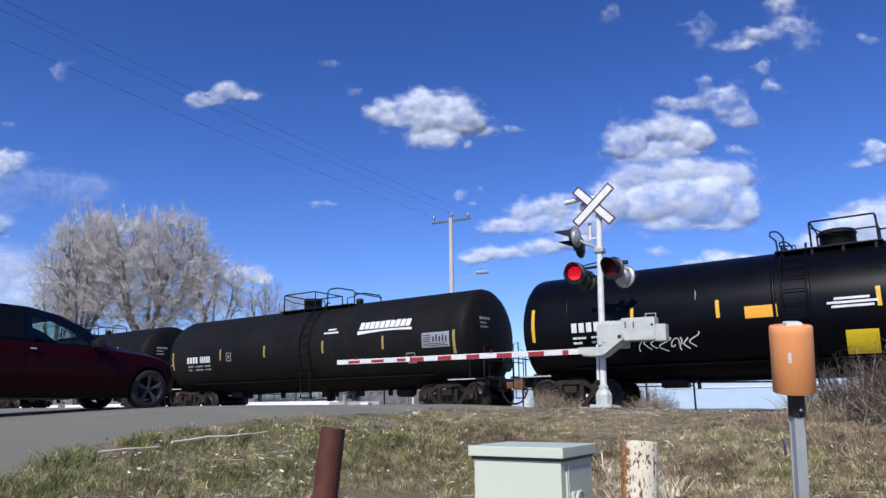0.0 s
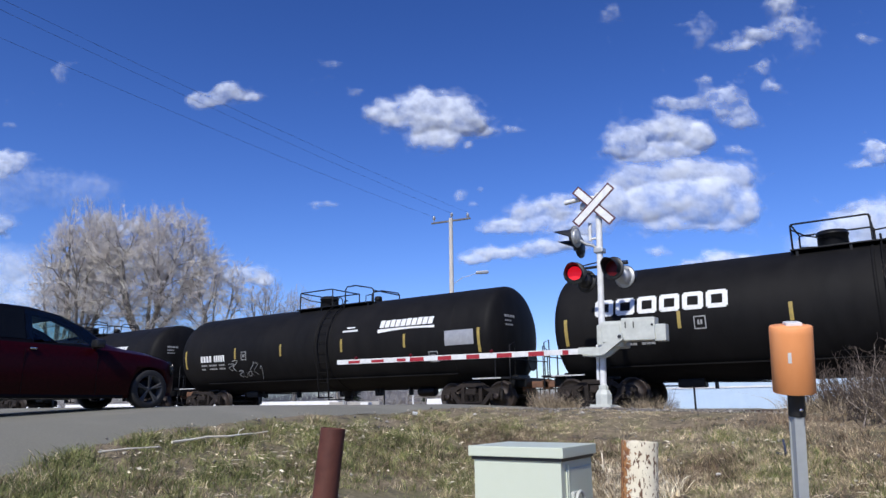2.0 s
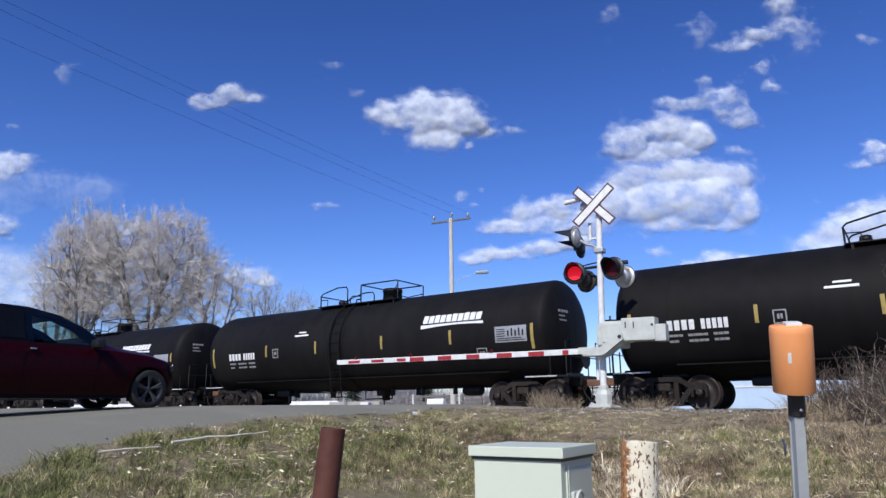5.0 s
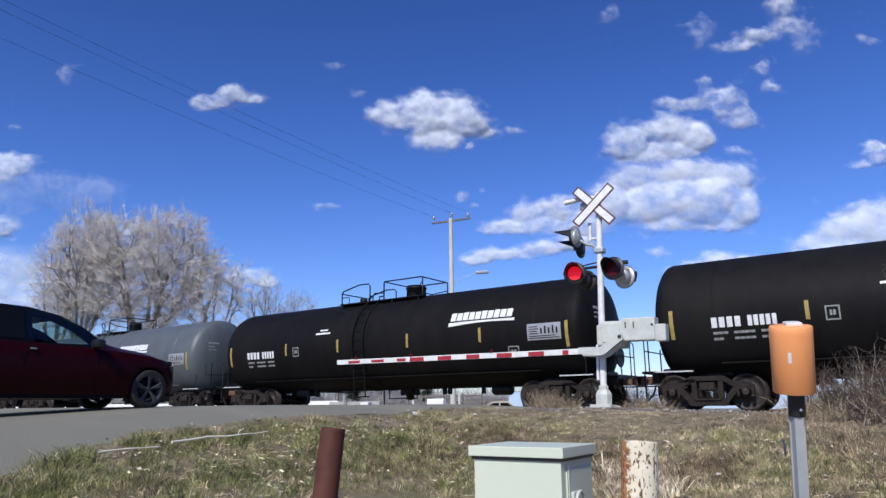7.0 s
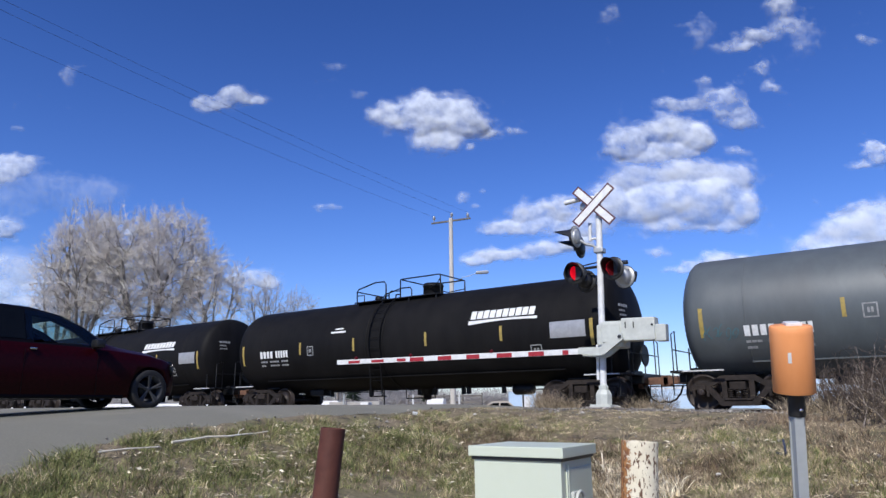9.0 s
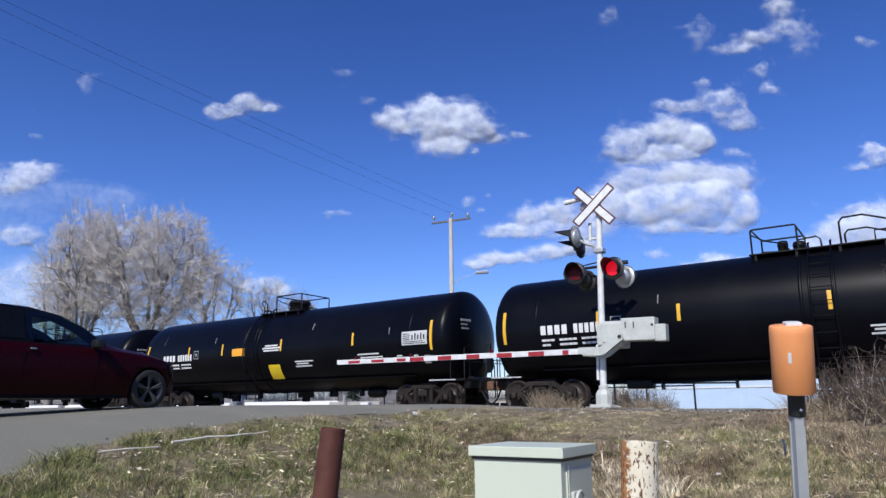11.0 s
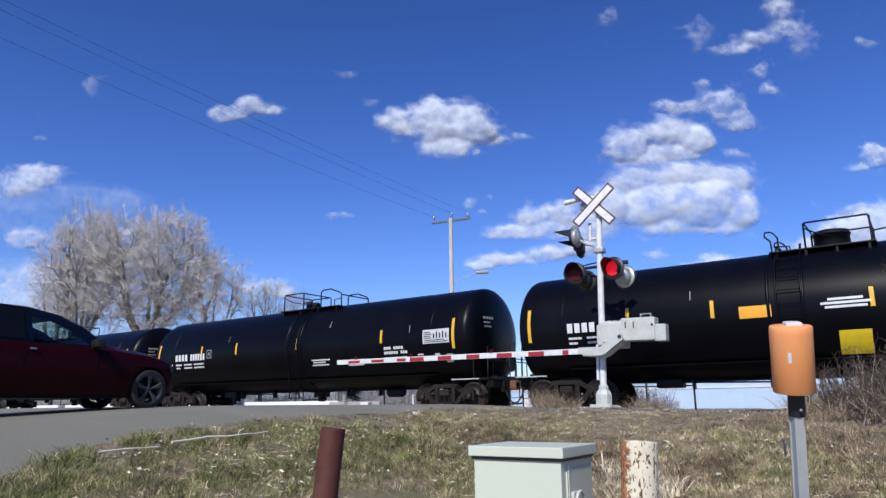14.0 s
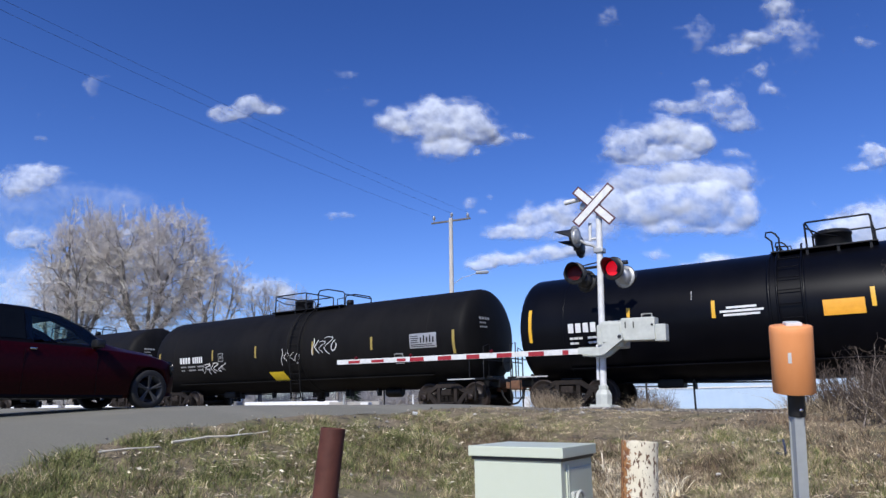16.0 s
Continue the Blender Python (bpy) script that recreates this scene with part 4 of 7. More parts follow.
# metres that the train has gone since 1.5 s
RUN = [(0.0, -26.57), (0.75, -13.29), (1.5, 0.00), (2.5, 17.78), (3.5, 35.62), (4.5, 53.54), (5.5, 71.47), (6.25, 84.88), (7.0, 98.26), (8.0, 115.97), (9.0, 133.60), (9.2, 137.13), (11.3, 186.84), (11.5, 190.42), (12.5, 208.53), (13.4, 224.78), (14.5, 244.65), (15.25, 258.21), (16.0, 271.77)]


# ---- crossing signal with its gate ----
MAST = (-6.095, -4.163)


def crossing_signal():
    bx, by = MAST
    base_z = 0.154
    sig = thing("crossing_signal", pose(bx, by, base_z, -1.1, 1.55, 0) @ Matrix.Scale(1.15, 4), "white railway crossing signal with crossbuck, lamps and lowered gate", "crossing signal")
    part("foundation", Shape().box((0, 0, -0.08), (0.56, 0.56, 0.12), bev=0.02), CONCRETE, sig)
    part("base_casting", Shape().box((0, 0, 0.0), (0.42, 0.42, 0.045), bev=0.01).lathe([(0.165, 0.02), (0.165, 0.22), (0.125, 0.30), (0.10, 0.31), (0.10, 0.38), (0.075, 0.40)], 8, "z", smooth=False), SILVER_PAINT, sig)
    part("mast", Shape().tube([(0, 0, 0.36), (0, 0, 4.32)], 0.064, 16), WHITE_PAINT, sig, "white tubular mast")
    part("mast_cap", Shape().lathe([(0.072, 4.30), (0.072, 4.36), (0.0, 4.40)], 16), WHITE_PAINT, sig)
    return sig, base_z


SIGNAL, BASE_Z = crossing_signal()
FACE = pose(0, 0, 0, 0, 0, -8)


def crossbuck():
    for k, a in enumerate((45, -45)):
        m = pose(-0.05, -0.14 - 0.02 * k, 4.08, 0, 0, 8) @ pose(0, 0, 0, 0, a, 0)
        blade = part("crossbuck_blade", Shape().box((0, 0, 0), (1.09, 0.015, 0.20)), SIGN_BORDER, SIGNAL, "white crossbuck blade with a red border", at=m)
        part("blade_face", Shape().box((0, -0.011, 0), (1.02, 0.006, 0.136)), WHITE_PAINT, blade)
        part("blade_back", Shape().box((0, 0.011, 0), (1.02, 0.006, 0.136)), WHITE_PAINT, blade)


crossbuck()
LAMPS = []


def lamp(x, y, z, turn, depth=0.30, dome=0.20, back=None, low=0.45):
    """A flashing lamp: backing disc, hood, red lens, and the bulb carrier that turns inside."""
    head = new("lamp_head")
    head.parent = SIGNAL
    head.matrix_basis = pose(x, y, z, 0, 0, turn)
    tagged(head, "black flashing lamp with a hood and a red lens")
    part("backing_disc", Shape().lathe([(0.0, 0.012), (0.233, 0.012), (0.238, 0.0), (0.233, -0.012), (0.16, -0.012)], 36, "y"), LAMP_BLACK, head)
    part("disc_back", Shape().lathe([(0.15, 0.016), (0.225, 0.016), (0.225, 0.013), (0.15, 0.013)], 36, "y", cap=False), back or ALUMINIUM, head, "back face of the disc")
    part("housing", Shape().lathe([(0.16, 0.0), (0.16, dome * 0.5), (0.13, dome * 0.85), (0.0, dome)], 28, "y"), back or ALUMINIUM, head)
    hood = Shape()
    n = 20
    for r in (0.165, 0.172):
        vs, fs = [], []
        for i in range(n + 1):
            a = math.radians(-35 + 250 * i / n)
            d = depth * (low + (1 - low) * max(0.0, math.sin(a)))
            vs += [(r * math.cos(a), -0.012, r * math.sin(a)), (r * math.cos(a) * 1.04, -0.012 - d, r * math.sin(a) * 1.04)]
        fs = [(2 * i, 2 * i + 1, 2 * i + 3, 2 * i + 2) for i in range(n)]
        hood.add(vs, fs, True)
    part("hood", hood, LAMP_BLACK, head)
    part("lens_rim", Shape().lathe([(0.150, -0.03), (0.165, -0.03), (0.165, 0.0), (0.150, 0.0)], 32, "y", cap=False), LAMP_BLACK, head)
    bulb = new("bulb_carrier")
    bulb.parent = head
    bulb.matrix_basis = pose(0, -0.02, 0, 0, 0, 180)
    tagged(bulb, "red reflector that turns, lit on one side")
    part("lit_reflector", Shape().lathe([(0.0, -0.012), (0.08, -0.010), (0.146, -0.003)], 28, "y", cap=False), LENS_LIT, bulb)
    part("dark_reflector", Shape().lathe([(0.0, 0.012), (0.08, 0.010), (0.146, 0.003)], 28, "y", cap=False), LENS_OFF, bulb)
    return bulb


LENS_LIT = glow_material("lit red lens", (0.62, 0.002, 0.012), 0.85)
LENS_OFF = material("unlit red lens", (0.10, 0.004, 0.007), 0.35, 0, (0.07, 0.003, 0.005), 30, 0.1, spec=0.15)


def lamps():
    zl = 2.68
    part("crossarm", Shape().tube([(-0.62, 0, zl + 0.12), (0.62, 0, zl + 0.12)], 0.03, 10).tube([(-0.62, 0, zl + 0.16), (0, 0, zl + 0.22), (0.62, 0, zl + 0.16)], 0.014, 6), LAMP_BLACK, SIGNAL, at=FACE)
    for x in (-0.49, 0.40):
        lamp_pair(x, zl)


def lamp_pair(x, zl):
    for y, turn in ((-0.19, 14 if x < 0 else -8), (0.19, 170)):
        p = FACE @ Vector((x + (0.05 if y > 0 else 0), y, zl - (0.12 if y > 0 else 0)))
        # backs and housings: black on the left pair, aluminium on the right
        b = lamp(p.x, p.y, p.z, turn, 0.30, 0.20, LAMP_BLACK if x < 0 else None)
        if y < 0:
            LAMPS.append((b, x < 0))


lamps()


def upper_lamps():
    z = 3.30
    part("crossarm", Shape().tube([(0, 0, z - 0.16), (-0.12, -0.06, z - 0.06), (-0.24, -0.12, z - 0.03), (-0.36, -0.16, z + 0.06)], 0.03, 8).box((0, 0, z - 0.17), (0.2, 0.2, 0.1), bev=0.02), ALUMINIUM, SIGNAL)
    lamp(-0.41, -0.26, z + 0.12, -94, 0.50, 0.07, None, 0.12)
    lamp(-0.44, 0.02, z - 0.04, -92, 0.50, 0.07, LAMP_BLACK, 0.12)


upper_lamps()
part("bell", Shape().lathe([(0.0, 0.0), (0.09, 0.0), (0.11, 0.03), (0.09, 0.07), (0.04, 0.1), (0.0, 0.1)], 24, "y"), ALUMINIUM, SIGNAL, "grey metal warning bell", at=pose(-0.30, -0.06, 4.12))
part("bell_bracket", Shape().tube([(0, 0.0, 4.26), (-0.25, -0.05, 4.30), (-0.72, -0.1, 4.24)], 0.052, 10), WHITE_PAINT, SIGNAL)
part("bracket", Shape().tube([(-0.2, 0, 3.36), (-0.2, 0, 3.75)], 0.035, 10).tube([(-0.2, 0, 3.4), (0, 0, 3.4)], 0.025, 8), WHITE_PAINT, SIGNAL)


def gate():
    mech = part("gate_mechanism", Shape().box((0.84, -0.18, 1.45), (0.66, 0.26, 0.44), bev=0.025), SILVER_PAINT, SIGNAL, "pale grey gate mechanism box")
    part("counterweight", Shape().box((1.26, -0.18, 1.37), (0.21, 0.20, 0.32), bev=0.02), SILVER_PAINT, SIGNAL, "pale grey counterweight block")
    part("gear_case", Shape().box((0.28, 0, 1.38), (0.46, 0.44, 0.52), bev=0.05), SILVER_PAINT, SIGNAL)
    part("case_door", Shape().box((0.28, -0.228, 1.40), (0.36, 0.02, 0.36), bev=0.008), SILVER_PAINT, SIGNAL)
    part("mounting_clamp", Shape().box((0.02, 0, 1.38), (0.18, 0.24, 0.42), bev=0.03), SILVER_PAINT, SIGNAL)
    for x in (0.60, 0.76):
        part("case_hinge", Shape().box((x, -0.315, 1.53), (0.02, 0.02, 0.12), bev=0.005), LAMP_BLACK, mech)
    part("case_bolt", Shape().lathe([(0.02, -0.312), (0.02, -0.325), (0.0, -0.328)], 10, "y", (1.12, 0, 1.52)), LAMP_BLACK, mech)
    outline = [(0.56, 1.26), (0.54, 1.37), (0.46, 1.37), (0.10, 1.12), (-0.36, 1.12), (-0.37, 1.00), (0.10, 0.955), (0.20, 0.99)]
    part("gate_support", Shape().prism(outline, 0.06, pose(0, -0.34, 0)), SILVER_PAINT, SIGNAL, "bent pale metal gate support arm")
    part("gate_support", Shape().prism([(x, z - 0.03) for x, z in outline], 0.06, pose(0, -0.11, 0)), SILVER_PAINT, SIGNAL)
    part("pivot_shaft", Shape().tube([(0.50, -0.39, 1.31), (0.50, 0.10, 1.31)], 0.035, 16), LAMP_BLACK, SIGNAL)
    part("conduit", Shape().tube([(-0.10, -0.02, 0.5), (-0.10, -0.02, 1.2)], 0.03, 10), WHITE_PAINT, SIGNAL)
    arm = part("gate_arm", Shape().box((-3.62, 0, 0), (6.62, 0.035, 0.115), bev=0.008), WHITE_PAINT, SIGNAL, "white gate arm with red stripes", at=pose(0, -0.30, 1.055, 1.1, -1.0, 0))
    for x, w in STRIPES:
        h = 0.090 if x > -4.8 else 0.066
        part("red_stripe", Shape().box((x, 0, -0.008), (w, 0.040, h)), RED_PAINT, arm)
    for x in (-2.4, -4.6, -6.3):
        part("arm_lamp", Shape().lathe([(0.035, -0.03), (0.045, 0.0), (0.035, 0.03)], 14, "y", (x, 0, 0.085)), LENS_OFF, arm)


STRIPES = [(-0.66, 0.13), (-1.32, 0.36), (-2.08, 0.37), (-2.87, 0.34), (-3.63, 0.37), (-4.41, 0.4), (-4.87, 0.26), (-5.6, 0.39), (-6.35, 0.38)]
gate()


# ---- red car waiting at the crossing ----
def car_section(x):
    """Half-widths and heights of the body at x metres from the front axle, forward positive."""
    keys = [
        # x, sill z, mid z, belt z, top z, half-width low, half-width belt, half-width top
        (0.66, 0.28, 0.50, 0.62, 0.66, 0.50, 0.52, 0.30),
        (0.56, 0.22, 0.50, 0.72, 0.76, 0.74, 0.72, 0.45),
        (0.32, 0.20, 0.52, 0.80, 0.86, 0.86, 0.82, 0.55),
        (0.00, 0.20, 0.54, 0.86, 0.93, 0.90, 0.87, 0.60),
        (-0.45, 0.18, 0.56, 0.90, 0.98, 0.91, 0.88, 0.62),
        (-0.70, 0.18, 0.56, 0.92, 1.02, 0.91, 0.88, 0.66),
        (-1.10, 0.18, 0.56, 0.94, 1.22, 0.91, 0.88, 0.66),
        (-1.50, 0.18, 0.56, 0.95, 1.36, 0.91, 0.88, 0.63),
        (-1.90, 0.18, 0.56, 0.96, 1.42, 0.91, 0.88, 0.61),
        (-2.40, 0.18, 0.57, 0.97, 1.43, 0.91, 0.88, 0.60),
        (-2.90, 0.19, 0.58, 0.98, 1.38, 0.91, 0.88, 0.59),
        (-3.40, 0.22, 0.60, 1.00, 1.24, 0.90, 0.86, 0.58),
        (-3.75, 0.26, 0.62, 1.00, 1.08, 0.86, 0.82, 0.58),
        (-3.95, 0.30, 0.62, 0.90, 0.98, 0.76, 0.74, 0.55),
    ]
    keys = sorted(keys)
    for a, b in zip(keys, keys[1:]):
        if a[0] <= x <= b[0]:
            u = (x - a[0]) / (b[0] - a[0])
            s = [p + (q - p) * u for p, q in zip(a[1:], b[1:])]
            s[3] = s[2] + (s[3] - s[2]) * 1.34
            return s
    return list(keys[-1][1:]) if x > 0 else list(keys[0][1:])


def body_ring(x):
    sill, mid, belt, top, wl, wb, wt = car_section(x)
    side = [(0.0, sill), (wl * 0.92, sill), (wl * 0.985, sill + 0.08), (wl, mid), (wl * 0.99, (mid + belt) / 2), (wb, belt), (wb - 0.03, belt + 0.02)]
    cab = top - belt
    side += [(wb - 0.05 - (wb - 0.05 - wt) * u, belt + 0.02 + (cab - 0.02) * (u ** 0.92) * 0.97) for u in (0.25, 0.5, 0.75, 0.94)]
    side += [(wt * 0.8, top - 0.012), (wt * 0.4, top), (0.0, top + 0.006)]
    return side


def red_car(m):
    car = thing("red_car", m, "dark red sedan, black above the belt line, waiting at the gate", "car")
    xs = [0.67 - 4.62 * i / 60 for i in range(61)]
    rings = [body_ring(x) for x in xs]
    bm = bmesh.new()
    rows = []
    for x, ring in zip(xs, rings):
        row = [bm.verts.new((x, -y, z)) for y, z in ring] + [bm.verts.new((x, y, z)) for y, z in ring[-2:0:-1]]
        rows.append(row)
    k = len(rows[0])
    for a, b in zip(rows, rows[1:]):
        for j in range(k):
            bm.faces.new((a[j], a[(j + 1) % k], b[(j + 1) % k], b[j]))
    bm.faces.new(rows[0])
    bm.faces.new(rows[-1][::-1])
    bmesh.ops.recalc_face_normals(bm, faces=bm.faces)
    for f in bm.faces:
        f.smooth = True
    me = bpy.data.meshes.new("body")
    bm.to_mesh(me)
    bm.free()
    body = new("body", me)
    cut = Shape()
    for x in (0.0, -2.78):
        cut.lathe([(0.0, -1.2), (0.365, -1.2), (0.365, -0.62), (0.0, -0.62)], 36, "y", (x, 0, 0.33))
        cut.lathe([(0.0, 0.62), (0.365, 0.62), (0.365, 1.2), (0.0, 1.2)], 36, "y", (x, 0, 0.33))
    inside = [(-0.90, 1.0), (-1.15, 1.21), (-1.5, 1.40), (-1.9, 1.48), (-2.4, 1.49), (-2.9, 1.41), (-3.1, 1.0)]
    room = []
    for k in (-1, 1):
        room += [(x, k * (0.80 - 0.30 * min(1.0, (z - 1.0) / 0.48)), z) for x, z in inside]
    m = len(inside)
    cut.add(room, [tuple(range(m)), tuple(range(2 * m - 1, m - 1, -1))] + [(i, m + i, m + (i + 1) % m, (i + 1) % m) for i in range(m)])
    for k in (-1, 1):
        cut.prism([(-1.06, 1.01), (-1.92, 1.0), (-1.92, 1.40), (-1.62, 1.37), (-1.30, 1.22)], 0.7, pose(0, k * 0.85, 0))
    cut.prism([(-0.80, 1.02), (-0.60, 1.25), (-1.15, 1.60), (-1.50, 1.38), (-1.10, 1.02)], 1.24)
    cutter = new("cutter", cut.mesh("cutter", CAR_RED))
    mod = body.modifiers.new("arches", "BOOLEAN")
    mod.object, mod.operation, mod.solver = cutter, "DIFFERENCE", "EXACT"
    mod.use_self = True
    bpy.context.view_layer.update()
    cut_me = bpy.data.meshes.new_from_object(body.evaluated_get(bpy.context.evaluated_depsgraph_get()))
    bpy.data.objects.remove(body)
    bpy.data.objects.remove(cutter)
    cut_me.materials.clear()
    cut_me.materials.append(CAR_RED)
    cut_me.materials.append(ROOF_BLACK)
    # faces above the belt line take the black surface
    for poly in cut_me.polygons:
        if -3.5 < poly.center.x < -0.85 and poly.center.z > car_section(poly.center.x)[2] + 0.025:
            poly.material_index = 1
    body = new("body", cut_me)
    body.parent = car
    # side windows: strips of the cabin surface, set 6 mm proud
    for name, x0, x1, mat in (("front_window", -1.0, -2.02, TINTED), ("rear_window", -2.035, -2.95, CAR_GLASS), ("quarter_glass", -3.0, -3.32, CAR_GLASS)):
        for k in (-1, 1):
            s = Shape()
            vs, fs = [], []
            nn = 14
            for i in range(nn + 1):
                x = x0 + (x1 - x0) * i / nn
                ring = body_ring(x)
                lo, hi = Vector(ring[6]), Vector(ring[10])
                for u in (0.08, 0.36, 0.64, 0.92):
                    p = lo.lerp(hi, u)
                    q = [Vector(ring[j]) for j in (6, 7, 8, 9, 10)]
                    w = u * 4
                    j = min(3, int(w))
                    p = q[j].lerp(q[j + 1], w - j)
                    vs.append((x, k * (p.x + 0.006), p.y + 0.002))
            for i in range(nn):
                for j in range(3):
                    fs.append((i * 4 + j, i * 4 + j + 1, (i + 1) * 4 + j + 1, (i + 1) * 4 + j))
            part(name, s.add(vs, fs, True), mat, car, "dark side window glass")
    # windscreen
    s = Shape()
    vs, fs = [], []
    for i in range(9):
        x = -0.76 - 0.70 * i / 8
        section = car_section(x)
        top, wt = section[3], section[6]
        for j in range(7):
            u = -1 + 2 * j / 6
            vs.append((x + 0.004, u * wt * 0.98, top + 0.010 - 0.03 * u * u))
    fs = [(i * 7 + j, i * 7 + j + 1, (i + 1) * 7 + j + 1, (i + 1) * 7 + j) for i in range(8) for j in range(6)]
    part("windscreen", s.add(vs, fs, True), TINTED, car, "windscreen glass reflecting the sky")
    for k in (-1, 1):
        part("wing_mirror", Shape().box((-1.02, k * 1.0, 1.02), (0.16, 0.2, 0.14), bev=0.05).box((-1.0, k * 0.9, 0.97), (0.08, 0.1, 0.05), bev=0.015), TRIM_BLACK, car)
        part("seat_back", Shape().box((-2.25, k * 0.36, 1.0), (0.16, 0.5, 0.5), bev=0.06).box((-2.28, k * 0.36, 1.32), (0.1, 0.26, 0.16), bev=0.04), TRIM_BLACK, car)
        part("door_handle", Shape().box((-1.95, k * 0.905, 0.90), (0.10, 0.03, 0.032), bev=0.01), CHROME, car, "chrome door handle")
        part("sill_trim", Shape().box((-1.4, k * 0.85, 0.20), (1.9, 0.05, 0.06), bev=0.02), ROOF_BLACK, car)
        part("headlight", Shape().lathe([(0.0, 0.0), (0.12, 0.01), (0.16, 0.05)], 16, "x", (0.40, k * 0.70, 0.66)), CAR_GLASS, car, "dark headlight unit")
        for x in (-0.95, -2.06, -3.0):
            part("door_seam", Shape().box((x, k * 0.905, 0.56), (0.004, 0.010, 0.66)), ROOF_BLACK, car)
    for x in (0.0, -2.78):
        for k in (-1, 1):
            w = new("wheel")
            w.parent = car
            w.matrix_basis = pose(x, k * 0.80, 0.325)
            part("tyre", Shape().lathe([(0.235, -0.10), (0.30, -0.11), (0.322, -0.085), (0.325, 0.0), (0.322, 0.085), (0.30, 0.11), (0.235, 0.10), (0.225, 0.0), (0.235, -0.10)], 40, "y", cap=False), TYRE, w)
            rim = Shape().lathe([(0.205, -0.06 * k), (0.24, 0.095 * k), (0.228, 0.10 * k), (0.195, -0.05 * k)], 36, "y", cap=False)
            rim.lathe([(0.0, 0.07 * k), (0.05, 0.075 * k), (0.06, 0.03 * k)], 18, "y")
            for i in range(5):
                a = math.radians(90 + 72 * i)
                for d in (-0.10, 0.10):
                    rim.tube([(0.04 * math.cos(a), 0.06 * k, 0.04 * math.sin(a)), (0.23 * math.cos(a + d), 0.085 * k, 0.23 * math.sin(a + d))], 0.020, 6)
            part("rim", rim, RIM, w, "five-spoke dark alloy rim")
            part("brake_disc", Shape().lathe([(0.0, 0.0), (0.16, 0.0), (0.16, 0.02 * k), (0.0, 0.02 * k)], 28, "y"), BLACK_STEEL, w)
    return car


red_car(pose(-11.77, -12.40, ground_z(-11.8, -12.8) + 0.03, 0, 0, 90))


# ---- posts and cabinet on the verge ----
def utility_box():
    gz = ground_z(-1.15, -17.05)
    top = 0.058
    box = thing("utility_box", pose(-1.174, -17.081, gz - 0.02, 0, 0, 2.2), "pale green metal utility cabinet standing on the verge", "utility box")
    h = top - gz
    w, d = 0.352, 0.30
    part("cabinet", Shape().box((0, 0, h / 2 - 0.006), (w - 0.03, d - 0.03, h - 0.014), bev=0.003), BOX_GREEN, box)
    part("lid", Shape().box((0, 0, h + 0.008), (w, d, 0.034), bev=0.003), BOX_GREEN, box, "overhanging pale green lid")
    # black strip stands in for the shadow line under the lid
    part("lid_seam", Shape().box((0, 0, h - 0.014), (w - 0.018, d - 0.018, 0.012)), MARKER_BLACK, box)
    part("side_door", Shape().box(((w - 0.03) / 2 + 0.003, 0.01, h / 2), (0.006, d - 0.08, h - 0.09), bev=0.002), BOX_GREEN, box)
    e = (w - 0.03) / 2
    part("door_edge", Shape().box((e + 0.004, -0.085, h / 2), (0.008, 0.012, h - 0.06), bev=0.002), BOX_GREEN, box)
    part("latch", Shape().box((e + 0.010, -0.05, h - 0.155), (0.016, 0.055, 0.075), bev=0.005), SILVER_PAINT, box, "grey metal latch")
    part("latch_ring", Shape().tube([(e + 0.028, -0.05 + 0.034 * math.cos(a), h - 0.150 + 0.034 * math.sin(a)) for a in (k * math.pi / 8 for k in range(17))], 0.006, 6, False), SILVER_PAINT, box, "pale metal ring on the latch")
    part("padlock", Shape().box(((w - 0.03) / 2 + 0.035, -0.03, h - 0.20), (0.02, 0.035, 0.04), bev=0.008).tube([((w - 0.03) / 2 + 0.035, -0.042, h - 0.18), ((w - 0.03) / 2 + 0.035, -0.042, h - 0.155), ((w - 0.03) / 2 + 0.035, -0.018, h - 0.155), ((w - 0.03) / 2 + 0.035, -0.018, h - 0.18)], 0.004, 6), CHROME, box, "small metal padlock")


utility_box()


def upright(foot, d, facing):
    """A pose at foot with z along the post and y along the way it is turned."""
    away = Vector((*facing, 0)).normalized()
    y = (away - d * away.dot(d)).normalized()
    x = y.cross(d)
    return Matrix(((x.x, y.x, d.x, foot.x), (x.y, y.y, d.y, foot.y), (x.z, y.z, d.z, foot.z), (0, 0, 0, 1)))


def pipe_post(name, top, foot, r, mat, label, facing):
    gz = ground_z(foot[0], foot[1])
    t, f = Vector(top), Vector(foot)
    d = (t - f).normalized()
    f = f + d * ((gz - 0.1 - f.z) / d.z)
    post = thing(name, upright(f, d, facing), label, "bollard")
    L = (t - f).length
    part("pipe", Shape().lathe([(r, 0), (r, L - 0.004), (r * 0.985, L), (r * 0.90, L), (r * 0.90, L - 0.06), (0.0, L - 0.06)], 40), mat, post)
    # added dark disc closes the pipe just below its rim
    part("plug", Shape().lathe([(0.0, L - 0.003), (r * 0.895, L - 0.003), (r * 0.895, L - 0.05), (0.0, L - 0.05)], 32), TRUCK_STEEL, post, "dark disc added just below the pipe's rim")
    return post


pipe_post("pipe_bollard", (-1.888, -17.34, 0.12), (-1.907, -17.355, -0.133), 0.047, RUST_BROWN, "brown painted steel pipe bollard leaning slightly", (-0.69, 0.72))


